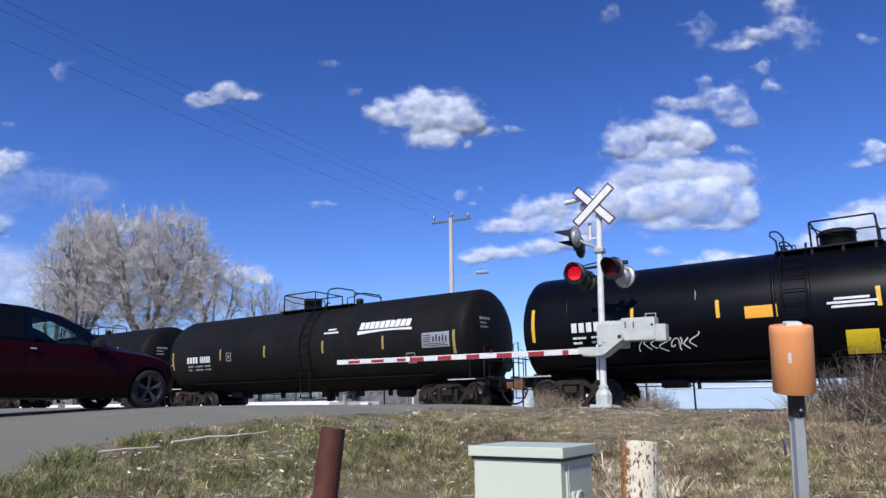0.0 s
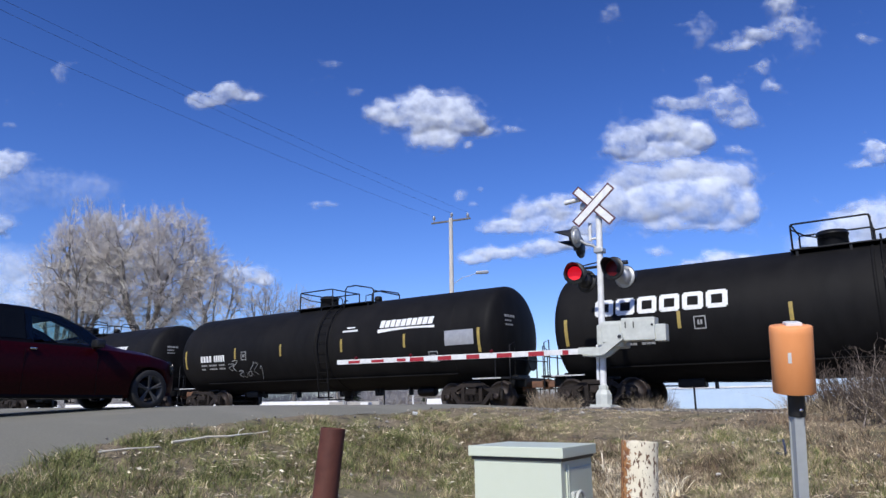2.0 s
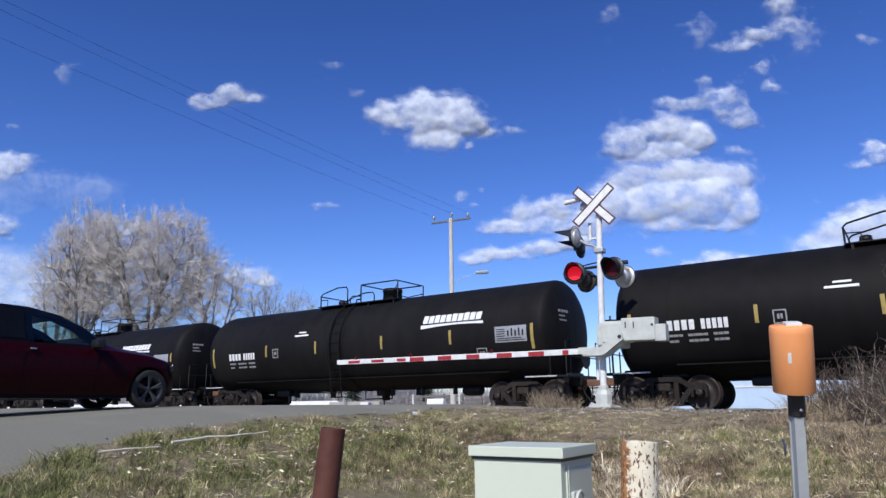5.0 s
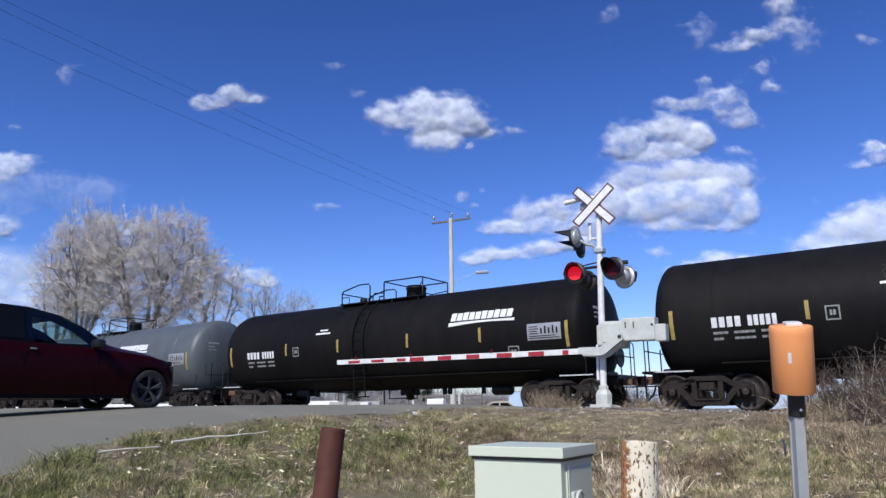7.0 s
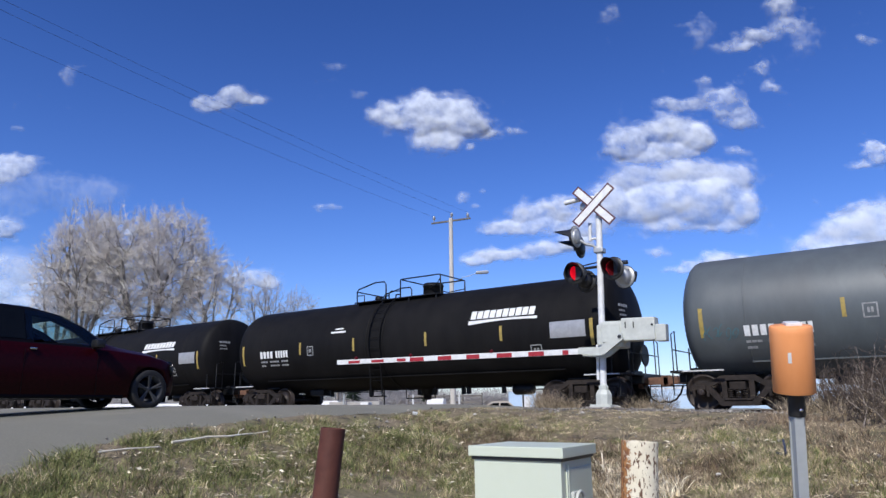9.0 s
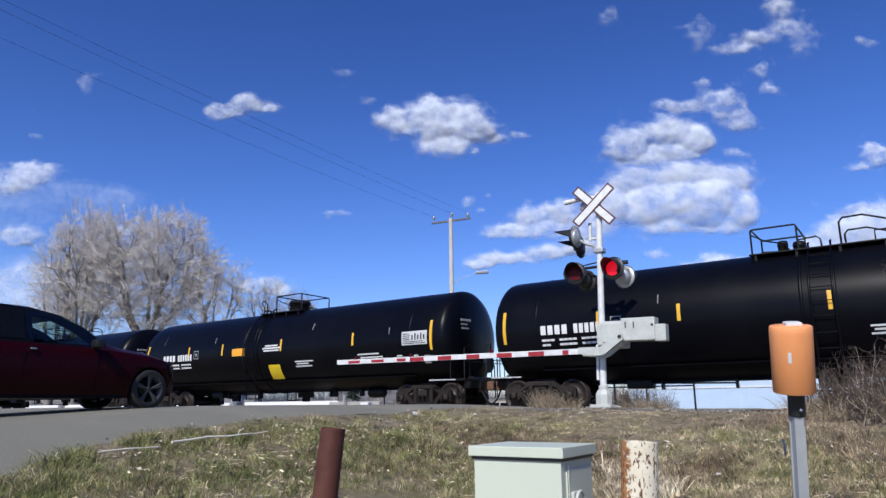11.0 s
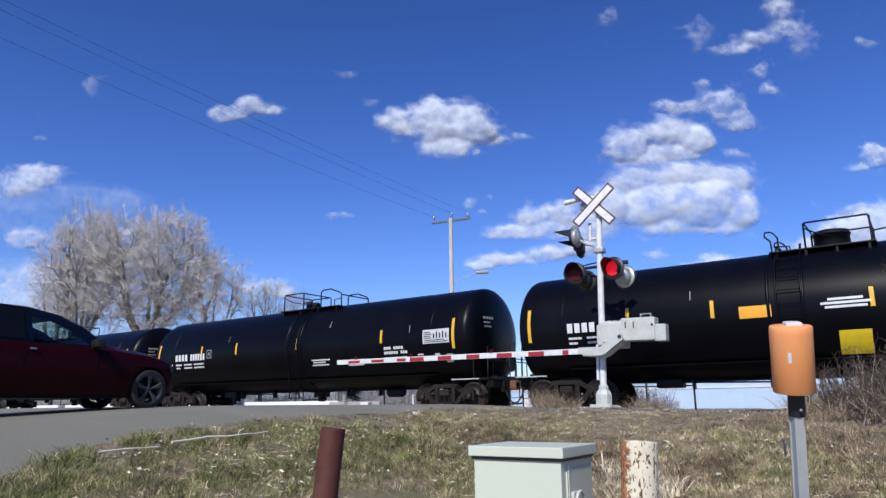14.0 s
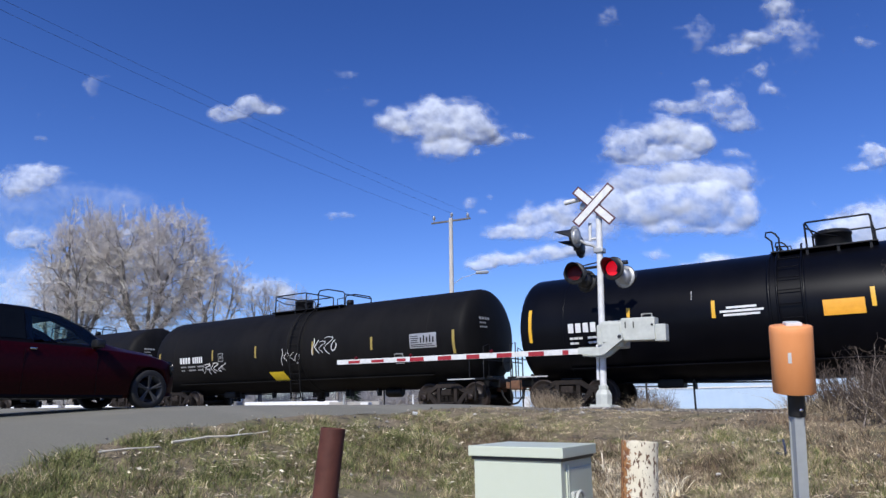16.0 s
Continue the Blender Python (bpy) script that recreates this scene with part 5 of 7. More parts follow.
def peeling_material():
    """White paint flaking off a rusty pipe."""
    m = material("flaking white paint over rust", (0.72, 0.66, 0.50), 0.75, 0, (0.60, 0.53, 0.38), 14, 0.1)
    n, l = m.node_tree.nodes, m.node_tree.links
    p = n["Principled BSDF"]
    old = p.inputs["Base Color"].links[0].from_socket
    co = n.new("ShaderNodeTexCoord")
    ns = n.new("ShaderNodeTexNoise")
    ns.inputs["Scale"].default_value = 38
    ns.inputs["Detail"].default_value = 6
    ns.inputs["Roughness"].default_value = 0.7
    l.new(co.outputs["Object"], ns.inputs["Vector"])
    sx = n.new("ShaderNodeSeparateXYZ")
    l.new(co.outputs["Object"], sx.inputs[0])
    ad = n.new("ShaderNodeMath")
    ad.operation = "MULTIPLY_ADD"
    l.new(sx.outputs["X"], ad.inputs[0])
    ad.inputs[1].default_value = -5.0
    l.new(ns.outputs[0], ad.inputs[2])
    r = n.new("ShaderNodeMapRange")
    r.inputs[1].default_value, r.inputs[2].default_value = 0.655, 0.69
    l.new(ad.outputs[0], r.inputs[0])
    mix = n.new("ShaderNodeMix")
    mix.data_type = "RGBA"
    mp = n.new("ShaderNodeMapping")
    mp.inputs["Scale"].default_value = (1, 1, 0.38)
    l.new(co.outputs["Object"], mp.inputs[0])
    fleck = n.new("ShaderNodeTexNoise")
    fleck.inputs["Scale"].default_value = 125
    fleck.inputs["Detail"].default_value = 4
    l.new(mp.outputs[0], fleck.inputs["Vector"])
    fr = n.new("ShaderNodeMapRange")
    fr.inputs[1].default_value, fr.inputs[2].default_value = 0.565, 0.60
    l.new(fleck.outputs[0], fr.inputs[0])
    spot = n.new("ShaderNodeMix")
    spot.data_type = "RGBA"
    l.new(fr.outputs[0], spot.inputs[0])
    l.new(old, spot.inputs[6])
    spot.inputs[7].default_value = (0.11, 0.055, 0.028, 1)
    l.new(r.outputs[0], mix.inputs[0])
    l.new(spot.outputs[2], mix.inputs[6])
    rust = n.new("ShaderNodeMix")
    rust.data_type = "RGBA"
    rr = n.new("ShaderNodeMapRange")
    rr.inputs[1].default_value, rr.inputs[2].default_value = 0.40, 0.62
    l.new(fleck.outputs[0], rr.inputs[0])
    l.new(rr.outputs[0], rust.inputs[0])
    rust.inputs[6].default_value = (0.15, 0.058, 0.026, 1)
    rust.inputs[7].default_value = (0.42, 0.20, 0.065, 1)
    l.new(rust.outputs[2], mix.inputs[7])
    l.new(mix.outputs[2], p.inputs["Base Color"])
    return m


pipe_post("rusty_bollard", (-0.80, -17.05, 0.08), (-0.809, -17.058, -0.095), 0.058, peeling_material(), "rusty steel pipe bollard with flaking white paint", (-0.33, 0.94))


def marker_post():
    gz = ground_z(-0.4, -16.6)
    d = (Vector((-0.350, -16.750, 0.460)) - Vector((-0.400, -16.630, -0.120))).normalized()
    f = Vector((-0.400, -16.630, -0.120))
    f = f + d * ((gz - 0.1 - f.z) / d.z)
    L = (0.447 - f.z) / d.z
    m = upright(f, d, (-0.147, 0.99)) @ pose(0, 0, 0, 0, 0, 14)
    post = thing("marker_post", m, "orange plastic marker sleeve on a galvanised channel post", "marker post")
    w = 0.0245
    front = [(-w, 0.012), (-w * 0.80, 0.012), (-w * 0.58, -0.016), (w * 0.58, -0.016), (w * 0.80, 0.012), (w, 0.012)]
    ch = front + [(x, y + 0.005) for x, y in front[::-1]]
    n = len(ch)
    part("channel", Shape().add([(x, y, z) for z in (0.0, L - 0.30) for x, y in ch], [tuple(range(n))[::-1], tuple(range(n, 2 * n))] + [(i, (i + 1) % n, n + (i + 1) % n, n + i) for i in range(n)]), GALVANISED, post, "galvanised channel post")
    part("black_stub", Shape().tube([(0, 0.006, L - 0.302), (0, 0.006, L - 0.20)], 0.027, 16), MARKER_BLACK, post, "black plastic stub", )
    part("bolt", Shape().lathe([(0.006, -0.034), (0.006, -0.038), (0.0, -0.039)], 10, "y", (0.004, 0.005, L - 0.275)), CHROME, post)
    part("sleeve", Shape().lathe([(0.0640, L - 0.220), (0.0660, L - 0.218), (0.0673, L - 0.02), (0.0665, L), (0.0632, L + 0.004), (0.0, L + 0.006)], 48, "z", (-0.006, 0.0, 0.0)), MARKER_ORANGE, post, "faded orange plastic sleeve")
    sl = Shape()
    n = 4
    vs = []
    for i in range(n + 1):
        a = math.radians(245 + 9 * i / n)
        for z in (L - 0.113, L - 0.078):
            vs.append((-0.006 + 0.0678 * math.cos(a), 0.0678 * math.sin(a), z))
    part("sticker", sl.add(vs, [(2 * i, 2 * i + 1, 2 * i + 3, 2 * i + 2) for i in range(n)]), WHITE_PAINT, post, "small white sticker")
    part("cap_label", Shape().box((0.0, 0, L + 0.010), (0.05, 0.05, 0.012), bev=0.003), WHITE_PAINT, post)


marker_post()


# ---- utility pole, wires, street lamp ----
def utility_pole():
    x, y = -21.0, 11.85
    pole = thing("utility_pole", pose(x, y, -0.2), "grey wooden utility pole with a crossarm and three insulators", "utility pole")
    part("pole", Shape().tube([(0, 0, 0), (0, 0, 5), (0.0, 0, 10.75)], 0.16, 14, r2=0.11), POLE_WOOD, pole)
    d = Vector((0.95, 0.30, 0.05)).normalized()
    part("crossarm", Shape().tube([-d * 1.15 + Vector((0, 0, 10.6)), d * 1.15 + Vector((0, 0, 10.6))], 0.06, 4), ARM_WOOD, pole)
    for k in (-1.0, 0.05, 1.0):
        z = 10.65 if abs(k) > 0.5 else 10.75
        p = d * k
        part("insulator", Shape().lathe([(0.03, z), (0.03, z + 0.1), (0.09, z + 0.12), (0.06, z + 0.2), (0.09, z + 0.22), (0.05, z + 0.32), (0.0, z + 0.34)], 12, "z", (p.x, p.y, 0)), PORCELAIN, pole)
    part("lamp_arm", Shape().tube([(0, 0, 6.9), (0.5, 0.3, 7.3), (1.2, 0.75, 7.55)], 0.018, 8), GALVANISED, pole)
    part("street_lamp_head", Shape().box((1.45, 0.9, 7.6), (0.7, 0.28, 0.16), pose(0, 0, 0, 0, -4, 40), bev=0.05), ALUMINIUM, pole, "grey street lamp head")
    # wires to the next pole
    wires = thing("overhead_wires", pose(x, y, -0.2), "dark overhead wires sagging from the pole", "wires")
    for k, z in ((-1.0, 10.95), (0.05, 11.05), (1.0, 10.95)):
        a = d * k + Vector((0, 0, z))
        b = a + Vector((5.4, -56.0, 0.1)) + d * {-1.0: 0.5, 0.05: 0.72, 1.0: 0.0}[k]
        pts = [a.lerp(b, i / 24) - Vector((0, 0, 0.7 * 4 * (i / 24) * (1 - i / 24))) for i in range(25)]
        part("wire", Shape().tube(pts, 0.0044, 5), WIRE, wires)


utility_pole()


# ---- trees and brush ----
def sticks(name, a, b, r0, r1, mat):
    """One mesh of many thin three-sided twigs from a to b."""
    a, b = np.asarray(a), np.asarray(b)
    d = b - a
    d /= np.linalg.norm(d, axis=1)[:, None] + 1e-9
    side = np.cross(d, np.array([0.31, 0.87, 0.38]))
    side /= np.linalg.norm(side, axis=1)[:, None] + 1e-9
    up = np.cross(d, side)
    n = len(a)
    vs = np.empty((n, 6, 3))
    for j in range(3):
        o = side * math.cos(2.0944 * j) + up * math.sin(2.0944 * j)
        vs[:, j] = a + o * np.asarray(r0)[:, None]
        vs[:, 3 + j] = b + o * np.asarray(r1)[:, None]
    base = np.arange(n)[:, None] * 6
    fs = np.concatenate([base + np.array([j, (j + 1) % 3, 3 + (j + 1) % 3, 3 + j]) for j in range(3)])
    me = bpy.data.meshes.new(name)
    me.from_pydata(vs.reshape(-1, 3).tolist(), [], fs.tolist())
    me.materials.append(mat)
    return me


def bare_tree(x, y, base, top, half, seed, label, count=1500, twigs=5, mat=None, stems=3, thick=1.0):
    """A leafless tree: limbs fan out from a short trunk, divide again and again towards a rounded crown, and end in fine twigs."""
    rnd = np.random.default_rng(seed)
    gz = ground_z(x, y) - 0.15
    tree = thing("tree", pose(x, y, gz), label, "tree")
    mid, hh = (top + base) / 2 - gz, (top - base) / 2
    pts = rnd.normal(size=(count, 3))
    pts *= (rnd.random((count, 1)) ** 0.36) / np.linalg.norm(pts, axis=1)[:, None]
    pts = pts[(pts[:, 2] > -0.1) | (rnd.random(count) < 0.65)]
    lump = np.array([1 + 0.5 * noise.noise((p[0] * 2.3 + seed, p[1] * 2.3, p[2] * 2.3)) for p in pts])
    pts = pts * lump[:, None] * np.array([half, half, hh]) + np.array([0, 0, mid])
    fork = np.array([0.0, 0.0, max(1.0, mid - hh * 1.25)])
    wood = Shape()
    ta, tb, tr = [], [], []
    unit = 0.0165 * hh / 7 * thick

    def limb(a, b, way, r0, r1):
        a, b = Vector(a), Vector(b)
        L = (b - a).length
        c = a + (Vector(way).normalized() * 0.45 + (b - a).normalized() * 0.55) * L * 0.4
        n = 5 if L > 1.5 else 3
        path = [(a * (1 - u) + c * u) * (1 - u) + (c * (1 - u) + b * u) * u for u in (k / n for k in range(n + 1))]
        wob = 0.012 * L
        path = [path[0]] + [p + Vector(rnd.normal(size=3)) * wob for p in path[1:-1]] + [path[-1]]
        if r0 > 0.022:
            wood.tube(path, r0, 7 if r0 > 0.07 else 5, False, r1)
        else:
            for p, q in zip(path, path[1:]):
                ta.append(p), tb.append(q), tr.append(r0)
        return (path[-1] - path[-2]).normalized()

    def spray(p, way):
        for _ in range(twigs):
            d = (Vector(way) * 0.9 + Vector(rnd.normal(size=3)) * 0.42 + Vector((0, 0, 0.35))).normalized()
            L = hh * rnd.uniform(0.05, 0.16)
            q = p + d * L * 0.55
            e = q + (d + Vector(rnd.normal(size=3)) * 0.16).normalized() * L * 0.45
            ta.extend((p, q)), tb.extend((q, e)), tr.extend((0.0085, 0.0065))

    def grow(group, p, way, depth):
        m = len(group)
        if m <= 2 or depth > 13:
            for t in group:
                w = limb(p, t, way, 0.016, 0.011)
                spray(Vector(t), w)
            return
        parts = stems if depth == 0 else 2
        c = group.mean(0)
        if depth == 0:
            ang = np.arctan2(group[:, 1] - p[1], group[:, 0] - p[0]) + rnd.uniform(0, 6.28)
            lab = (np.mod(ang, 6.28318) / 6.28319 * parts).astype(int) % parts
            core = np.hypot(group[:, 0], group[:, 1]) < half * 0.36
            lab[core & (group[:, 2] > mid)] = parts
        else:
            _, _, axes = np.linalg.svd(group - c, full_matrices=False)
            t = (group - c) @ axes[0]
            lab = (t > np.quantile(t, rnd.uniform(0.36, 0.64))).astype(int)
        for k in range(parts + 1):
            sub = group[lab == k]
            if not len(sub):
                continue
            cc = sub.mean(0)
            share = rnd.uniform(0.34, 0.44) if depth else rnd.uniform(0.40, 0.5)
            node = p + (cc - p) * share
            if depth == 0:
                node[2] -= hh * 0.06
            n_sub = len(sub)
            r0, r1 = unit * n_sub ** 0.5, unit * (n_sub * 0.72) ** 0.5
            w = limb(p, node, way, r0, r1)
            if r0 < 0.03:
                spray(Vector(node), w)
            grow(sub, node, w * 0.55 + Vector((0, 0, 0.45)), depth + 1)

    wood.tube([(0, 0, 0), (0.05, 0.02, fork[2] * 0.5), tuple(fork)], unit * count ** 0.5 * 1.15, 10, False, unit * count ** 0.5)
    grow(pts, fork, Vector((0, 0, 1)), 0)
    part("trunk", wood, BARK, tree, "grey trunk and limbs")
    crown = new("crown", sticks("crown", [tuple(v) for v in ta], [tuple(v) for v in tb], np.array(tr), np.array(tr) * 0.75, mat or TWIG))
    crown.parent = tree
    tagged(crown, "crown of fine leafless budding twigs")
    return tree


bare_tree(-69.4, 23.9, 7.6, 22.2, 7.6, 4, "large leafless deciduous tree with pale budding twigs", 2600, 11, None, 5, 0.85)
bare_tree(-74.6, 19.4, 7.0, 22.4, 4.5, 10, "tall leafless tree with thin upright limbs", 1400, 10, None, 4, 0.9)
bare_tree(-63.0, 27.6, 6.5, 16.8, 4.4, 12, "smaller leafless tree beside the larger one", 900, 8, None, 3, 1.0)
bare_tree(-64.0, 35.5, 7.0, 15.6, 3.0, 15, "distant leafless tree in grey haze", 500, 4, TWIG_FAR)
bare_tree(-61.5, 38.5, 6.0, 14.6, 2.8, 16, "distant leafless tree in grey haze", 500, 4, TWIG_FAR)
bare_tree(-57.0, 41.0, 4.5, 11.4, 2.6, 17, "distant leafless tree in grey haze", 400, 4, TWIG_FAR)
bare_tree(-78.0, 18.5, 6.0, 18.6, 3.4, 18, "slender leafless tree at the edge of the grove", 700, 4)
bare_tree(-3.4, 50.5, 1.5, 12.0, 2.7, 19, "distant leafless tree in grey haze", 1600, 7, TWIG_FAR)
bare_tree(0.2, 52.0, 1.5, 14.5, 3.6, 20, "distant leafless tree in grey haze", 1800, 7, TWIG_FAR)
bare_tree(-6.0, 54.0, 1.0, 7.8, 2.3, 21, "low leafless tree in grey haze", 900, 7, TWIG_FAR)
bare_tree(-2.0, 57.0, 0.5, 8.8, 4.0, 22, "low leafless tree in grey haze", 1200, 7, TWIG_FAR)


def spruce(x, y, h, seed):
    rnd = random.Random(seed)
    t = thing("spruce_tree", pose(x, y, -0.2), "distant dark narrow spruce", "tree")
    part("trunk", Shape().tube([(0, 0, 0), (0, 0, h)], 0.12, 8, r2=0.02), BARK, t)
    s = Shape()
    for i in range(420):
        z = h * (0.12 + 0.88 * rnd.random() ** 0.9)
        r = (1 - z / h) * h * 0.16 + 0.08
        a = rnd.uniform(0, 6.28)
        d = Vector((math.cos(a), math.sin(a), -0.25))
        s.tube([Vector((0, 0, z)), Vector((0, 0, z)) + d * r * rnd.uniform(0.6, 1.1)], 0.10, 3, False, 0.01)
    part("crown", s, SPRUCE, t)


spruce(-50, 36, 9.5, 3)
spruce(-36, 30, 5.6, 5)


def brush(x, y, seed, n, h, r, label, stout=1.0, lean=0.5, mat=None):
    rnd = random.Random(seed)
    b = thing("dry_bush", pose(x, y, ground_z(x, y) - 0.05), label, "bush")
    s, pale = Shape(), Shape()
    for i in range(n):
        a, q = rnd.uniform(0, 6.28), r * math.sqrt(rnd.random())
        p = Vector((q * math.cos(a), q * math.sin(a), 0))
        d = Vector((rnd.uniform(-lean, lean), rnd.uniform(-lean, lean), 1)).normalized()
        L = h * rnd.uniform(0.5, 1.05)
        pts = [p]
        for k in range(6):
            d = (d + Vector((rnd.uniform(-1, 1), rnd.uniform(-1, 1), rnd.uniform(-0.7, 0.7))) * 0.5 * min(1.0, lean * 2.2) + Vector((0, 0, 0.14))).normalized()
            pts.append(pts[-1] + d * L / 6)
        (pale if i % 6 == 0 else s).tube(pts, (0.010 if i % 6 == 0 else 0.008) * stout, 4, False, 0.003)
        for k in (1, 2, 2, 3, 3, 4, 5, 6):
            e = (d * 0.4 + Vector((rnd.uniform(-1, 1), rnd.uniform(-1, 1), rnd.uniform(-0.5, 0.8)))).normalized()
            s.tube([pts[k], pts[k] + e * L * 0.10, pts[k] + e * L * 0.15 + Vector((rnd.uniform(-1, 1), rnd.uniform(-1, 1), 0.6)) * L * 0.07], 0.0045 * stout, 3, False, 0.002)
    part("brushwood", s, mat or BRUSH, b)
    part("dead_stems", pale, PALE_STEM, b, "bleached dead stems")


for i, (x, y, n, h, r) in enumerate(((-1.75, -5.4, 60, 0.6, 0.42), (-1.15, -5.8, 110, 0.9, 0.5), (-0.5, -5.6, 140, 1.2, 0.55), (-0.9, -7.0, 80, 0.75, 0.5), (-0.2, -7.4, 100, 0.9, 0.55), (-0.6, -8.4, 60, 0.55, 0.45))):
    brush(x, y, 60 + i, n, h, r, "tangled dry brown bush by the track")
for i, (x, y, n, h, r) in enumerate(((-0.05, -4.5, 26, 2.5, 0.24), (0.35, -4.3, 40, 2.6, 0.3))):
    brush(x, y, 70 + i, n, h, r, "tall dark leafless shrub beside the track", 1.5, 0.16)
for i, (x, y, n, h, r) in enumerate(((-9.4, 5.5, 90, 0.9, 0.7), (-8.6, 5.8, 110, 1.15, 0.8), (-7.9, 5.6, 70, 0.7, 0.6))):
    brush(x, y, 80 + i, n, h, r, "grey-brown bush beyond the track")
for i, (x, y, n, h, r) in enumerate(((-7.75, -3.75, 170, 0.62, 0.30), (-7.25, -3.8, 110, 0.40, 0.28))):
    brush(x, y, 90 + i, n, h, r, "soft tan dry bush at the edge of the ballast", 0.7, 0.6, TAN_TWIG)


# ---- grass ----
def blades(count, seed, mat, name, label, place, h0, h1, clump=30, fine=1.0):
    """Grass in tussocks of uneven size, blades leaning outwards."""
    rnd = random.Random(seed)
    vs, fs = [], []
    while count > 0:
        spot = place(rnd)
        if spot is None:
            continue
        x0, y0, k = spot
        n = rnd.randint(4, clump)
        r, tall = 0.0045 * n ** 0.8 * rnd.uniform(0.7, 1.5), k * rnd.uniform(0.45, 1.1) * (0.7 + 0.6 * n / clump)
        lean, way = rnd.uniform(0.0, 0.7), rnd.uniform(0, 6.28)
        for _ in range(n):
            count -= 1
            u, v = rnd.gauss(0, 1), rnd.gauss(0, 1)
            x, y = x0 + u * r, y0 + v * r
            z = ground_z(x, y) - 0.01
            h = rnd.uniform(h0, h1) * tall
            a = rnd.uniform(0, 6.28)
            w = rnd.uniform(0.0016, 0.0042) * fine
            bx = (0.42 * u + rnd.gauss(0, 0.45) + lean * math.cos(way)) * h
            by = (0.42 * v + rnd.gauss(0, 0.45) + lean * math.sin(way)) * h
            cx, cy = math.cos(a) * w, math.sin(a) * w
            o = len(vs)
            vs += [(x - cx, y - cy, z), (x + cx, y + cy, z), (x + cx * 0.7 + bx * 0.4, y + cy * 0.7 + by * 0.4, z + h * 0.6), (x - cx * 0.7 + bx * 0.4, y - cy * 0.7 + by * 0.4, z + h * 0.6), (x + bx, y + by, z + h * 0.9)]
            fs += [(o, o + 1, o + 2, o + 3), (o + 3, o + 2, o + 4)]
    me = bpy.data.meshes.new(name)
    me.from_pydata(vs, [], fs)
    me.materials.append(mat)
    return tagged(new(name, me), label, "grass", kind="stuff")


def verge(rnd):
    """A spot on the verge in front of the track."""
    x, y = rnd.uniform(-9.5, 1.6), rnd.uniform(-17.7, -4.0)
    if x < road_edge(y) + 0.05 + 0.3 * ease(-15.6, -13.5, y) * ease(-8.0, -10.0, y) or x < -1.2 * (y + 19.3) - 0.6 and x < -8.5:
        return None
    if y < -13.5 and x > -0.45 * (y + 19.3) + 0.2:
        return None
    g = 0.6 * noise.noise((x * 0.9, y * 0.9, 5.0)) + 0.6 * noise.noise((x * 3.1, y * 3.1, 8.0))
    bare = ease(-7.2, -5.4, y) * ease(-4.6, -3.4, x)
    crest = ease(-10.5, -7.8, y)
    if rnd.random() > (0.55 + 1.6 * g) * (1 - 0.8 * bare) * (1 - 0.55 * crest):
        return None
    return x, y, (0.75 + 0.9 * max(0.0, g)) * (1 - 0.7 * crest)


def green_verge(rnd):
    spot = verge(rnd)
    if spot is None:
        return None
    g = noise.noise((spot[0] * 0.55, spot[1] * 0.55, 11.0))
    left = ease(-2.5, -6.0, spot[0])
    if rnd.random() < 0.8 * ease(-10.5, -7.5, spot[1]):
        return None
    return spot if rnd.random() < 0.20 + 1.3 * g + 1.0 * left + 0.4 * ease(-3.2, -1.8, spot[0]) else None


def dry_verge(rnd):
    spot = verge(rnd)
    return None if spot is None or rnd.random() < 0.6 * ease(-3.4, -6.0, spot[0]) * ease(-10.5, -13.0, spot[1]) + 0.2 * ease(-3.8, -6.5, spot[0]) else spot


blades(120000, 1, GRASS_DRY, "dry_grass", "tan dry grass covering the verge", dry_verge, 0.04, 0.14)
blades(100000, 2, GRASS_GREEN, "green_grass", "short green spring grass among the dry thatch", green_verge, 0.05, 0.16)


def weedy(rnd):
    spot = verge(rnd)
    if spot is None or noise.noise((spot[0] * 0.8, spot[1] * 0.8, 31.0)) < 0.05:
        return None
    return spot


blades(30000, 6, WEED_BROWN, "dead_weeds", "patches of dead brown weeds among the grass", weedy, 0.04, 0.15)


def tuft_spots(centres):
    def place(rnd):
        x, y, r = rnd.choice(centres)
        a, q = rnd.uniform(0, 6.28), r * rnd.random() ** 0.7
        return x + q * math.cos(a), y + q * math.sin(a), 1.0
    return place


blades(3000, 3, GRASS_TUFT, "tall_dry_grass", "tufts of tall dry grass at the track side", tuft_spots([(-7.5, -4.2, 0.35), (-7.05, -4.0, 0.2), (-5.3, -3.8, 0.26), (-5.0, -3.7, 0.22), (-1.6, -6.2, 0.6), (-0.8, -7.6, 0.7)]), 0.16, 0.46, fine=1.4)

blades(6000, 7, WEED_BROWN, "dead_weeds", "rank dead brown weeds below the bush", tuft_spots([(-0.9, -9.6, 0.8), (-0.3, -10.6, 0.8), (-0.6, -12.0, 0.7), (0.1, -9.4, 0.8), (-0.25, -13.2, 0.5), (-1.6, -8.6, 0.6)]), 0.05, 0.20)

blades(14000, 8, WEED_BROWN, "dead_weeds", "clumps of dark dead weeds behind the cabinet", tuft_spots([(-6.0, -9.9, 0.6), (-5.2, -10.2, 0.7), (-4.4, -10.4, 0.7), (-3.6, -10.6, 0.7), (-2.9, -11.0, 0.6), (-2.2, -10.4, 0.5)]), 0.05, 0.17)

blades(1300, 9, GRASS_STRAW, "bleached_straw", "flattened bleached straw beside the cabinet", tuft_spots([(-3.3, -10.9, 0.35), (-3.0, -11.4, 0.35), (-2.7, -11.3, 0.3), (-2.6, -12.0, 0.3)]), 0.08, 0.24, 9, 1.9)


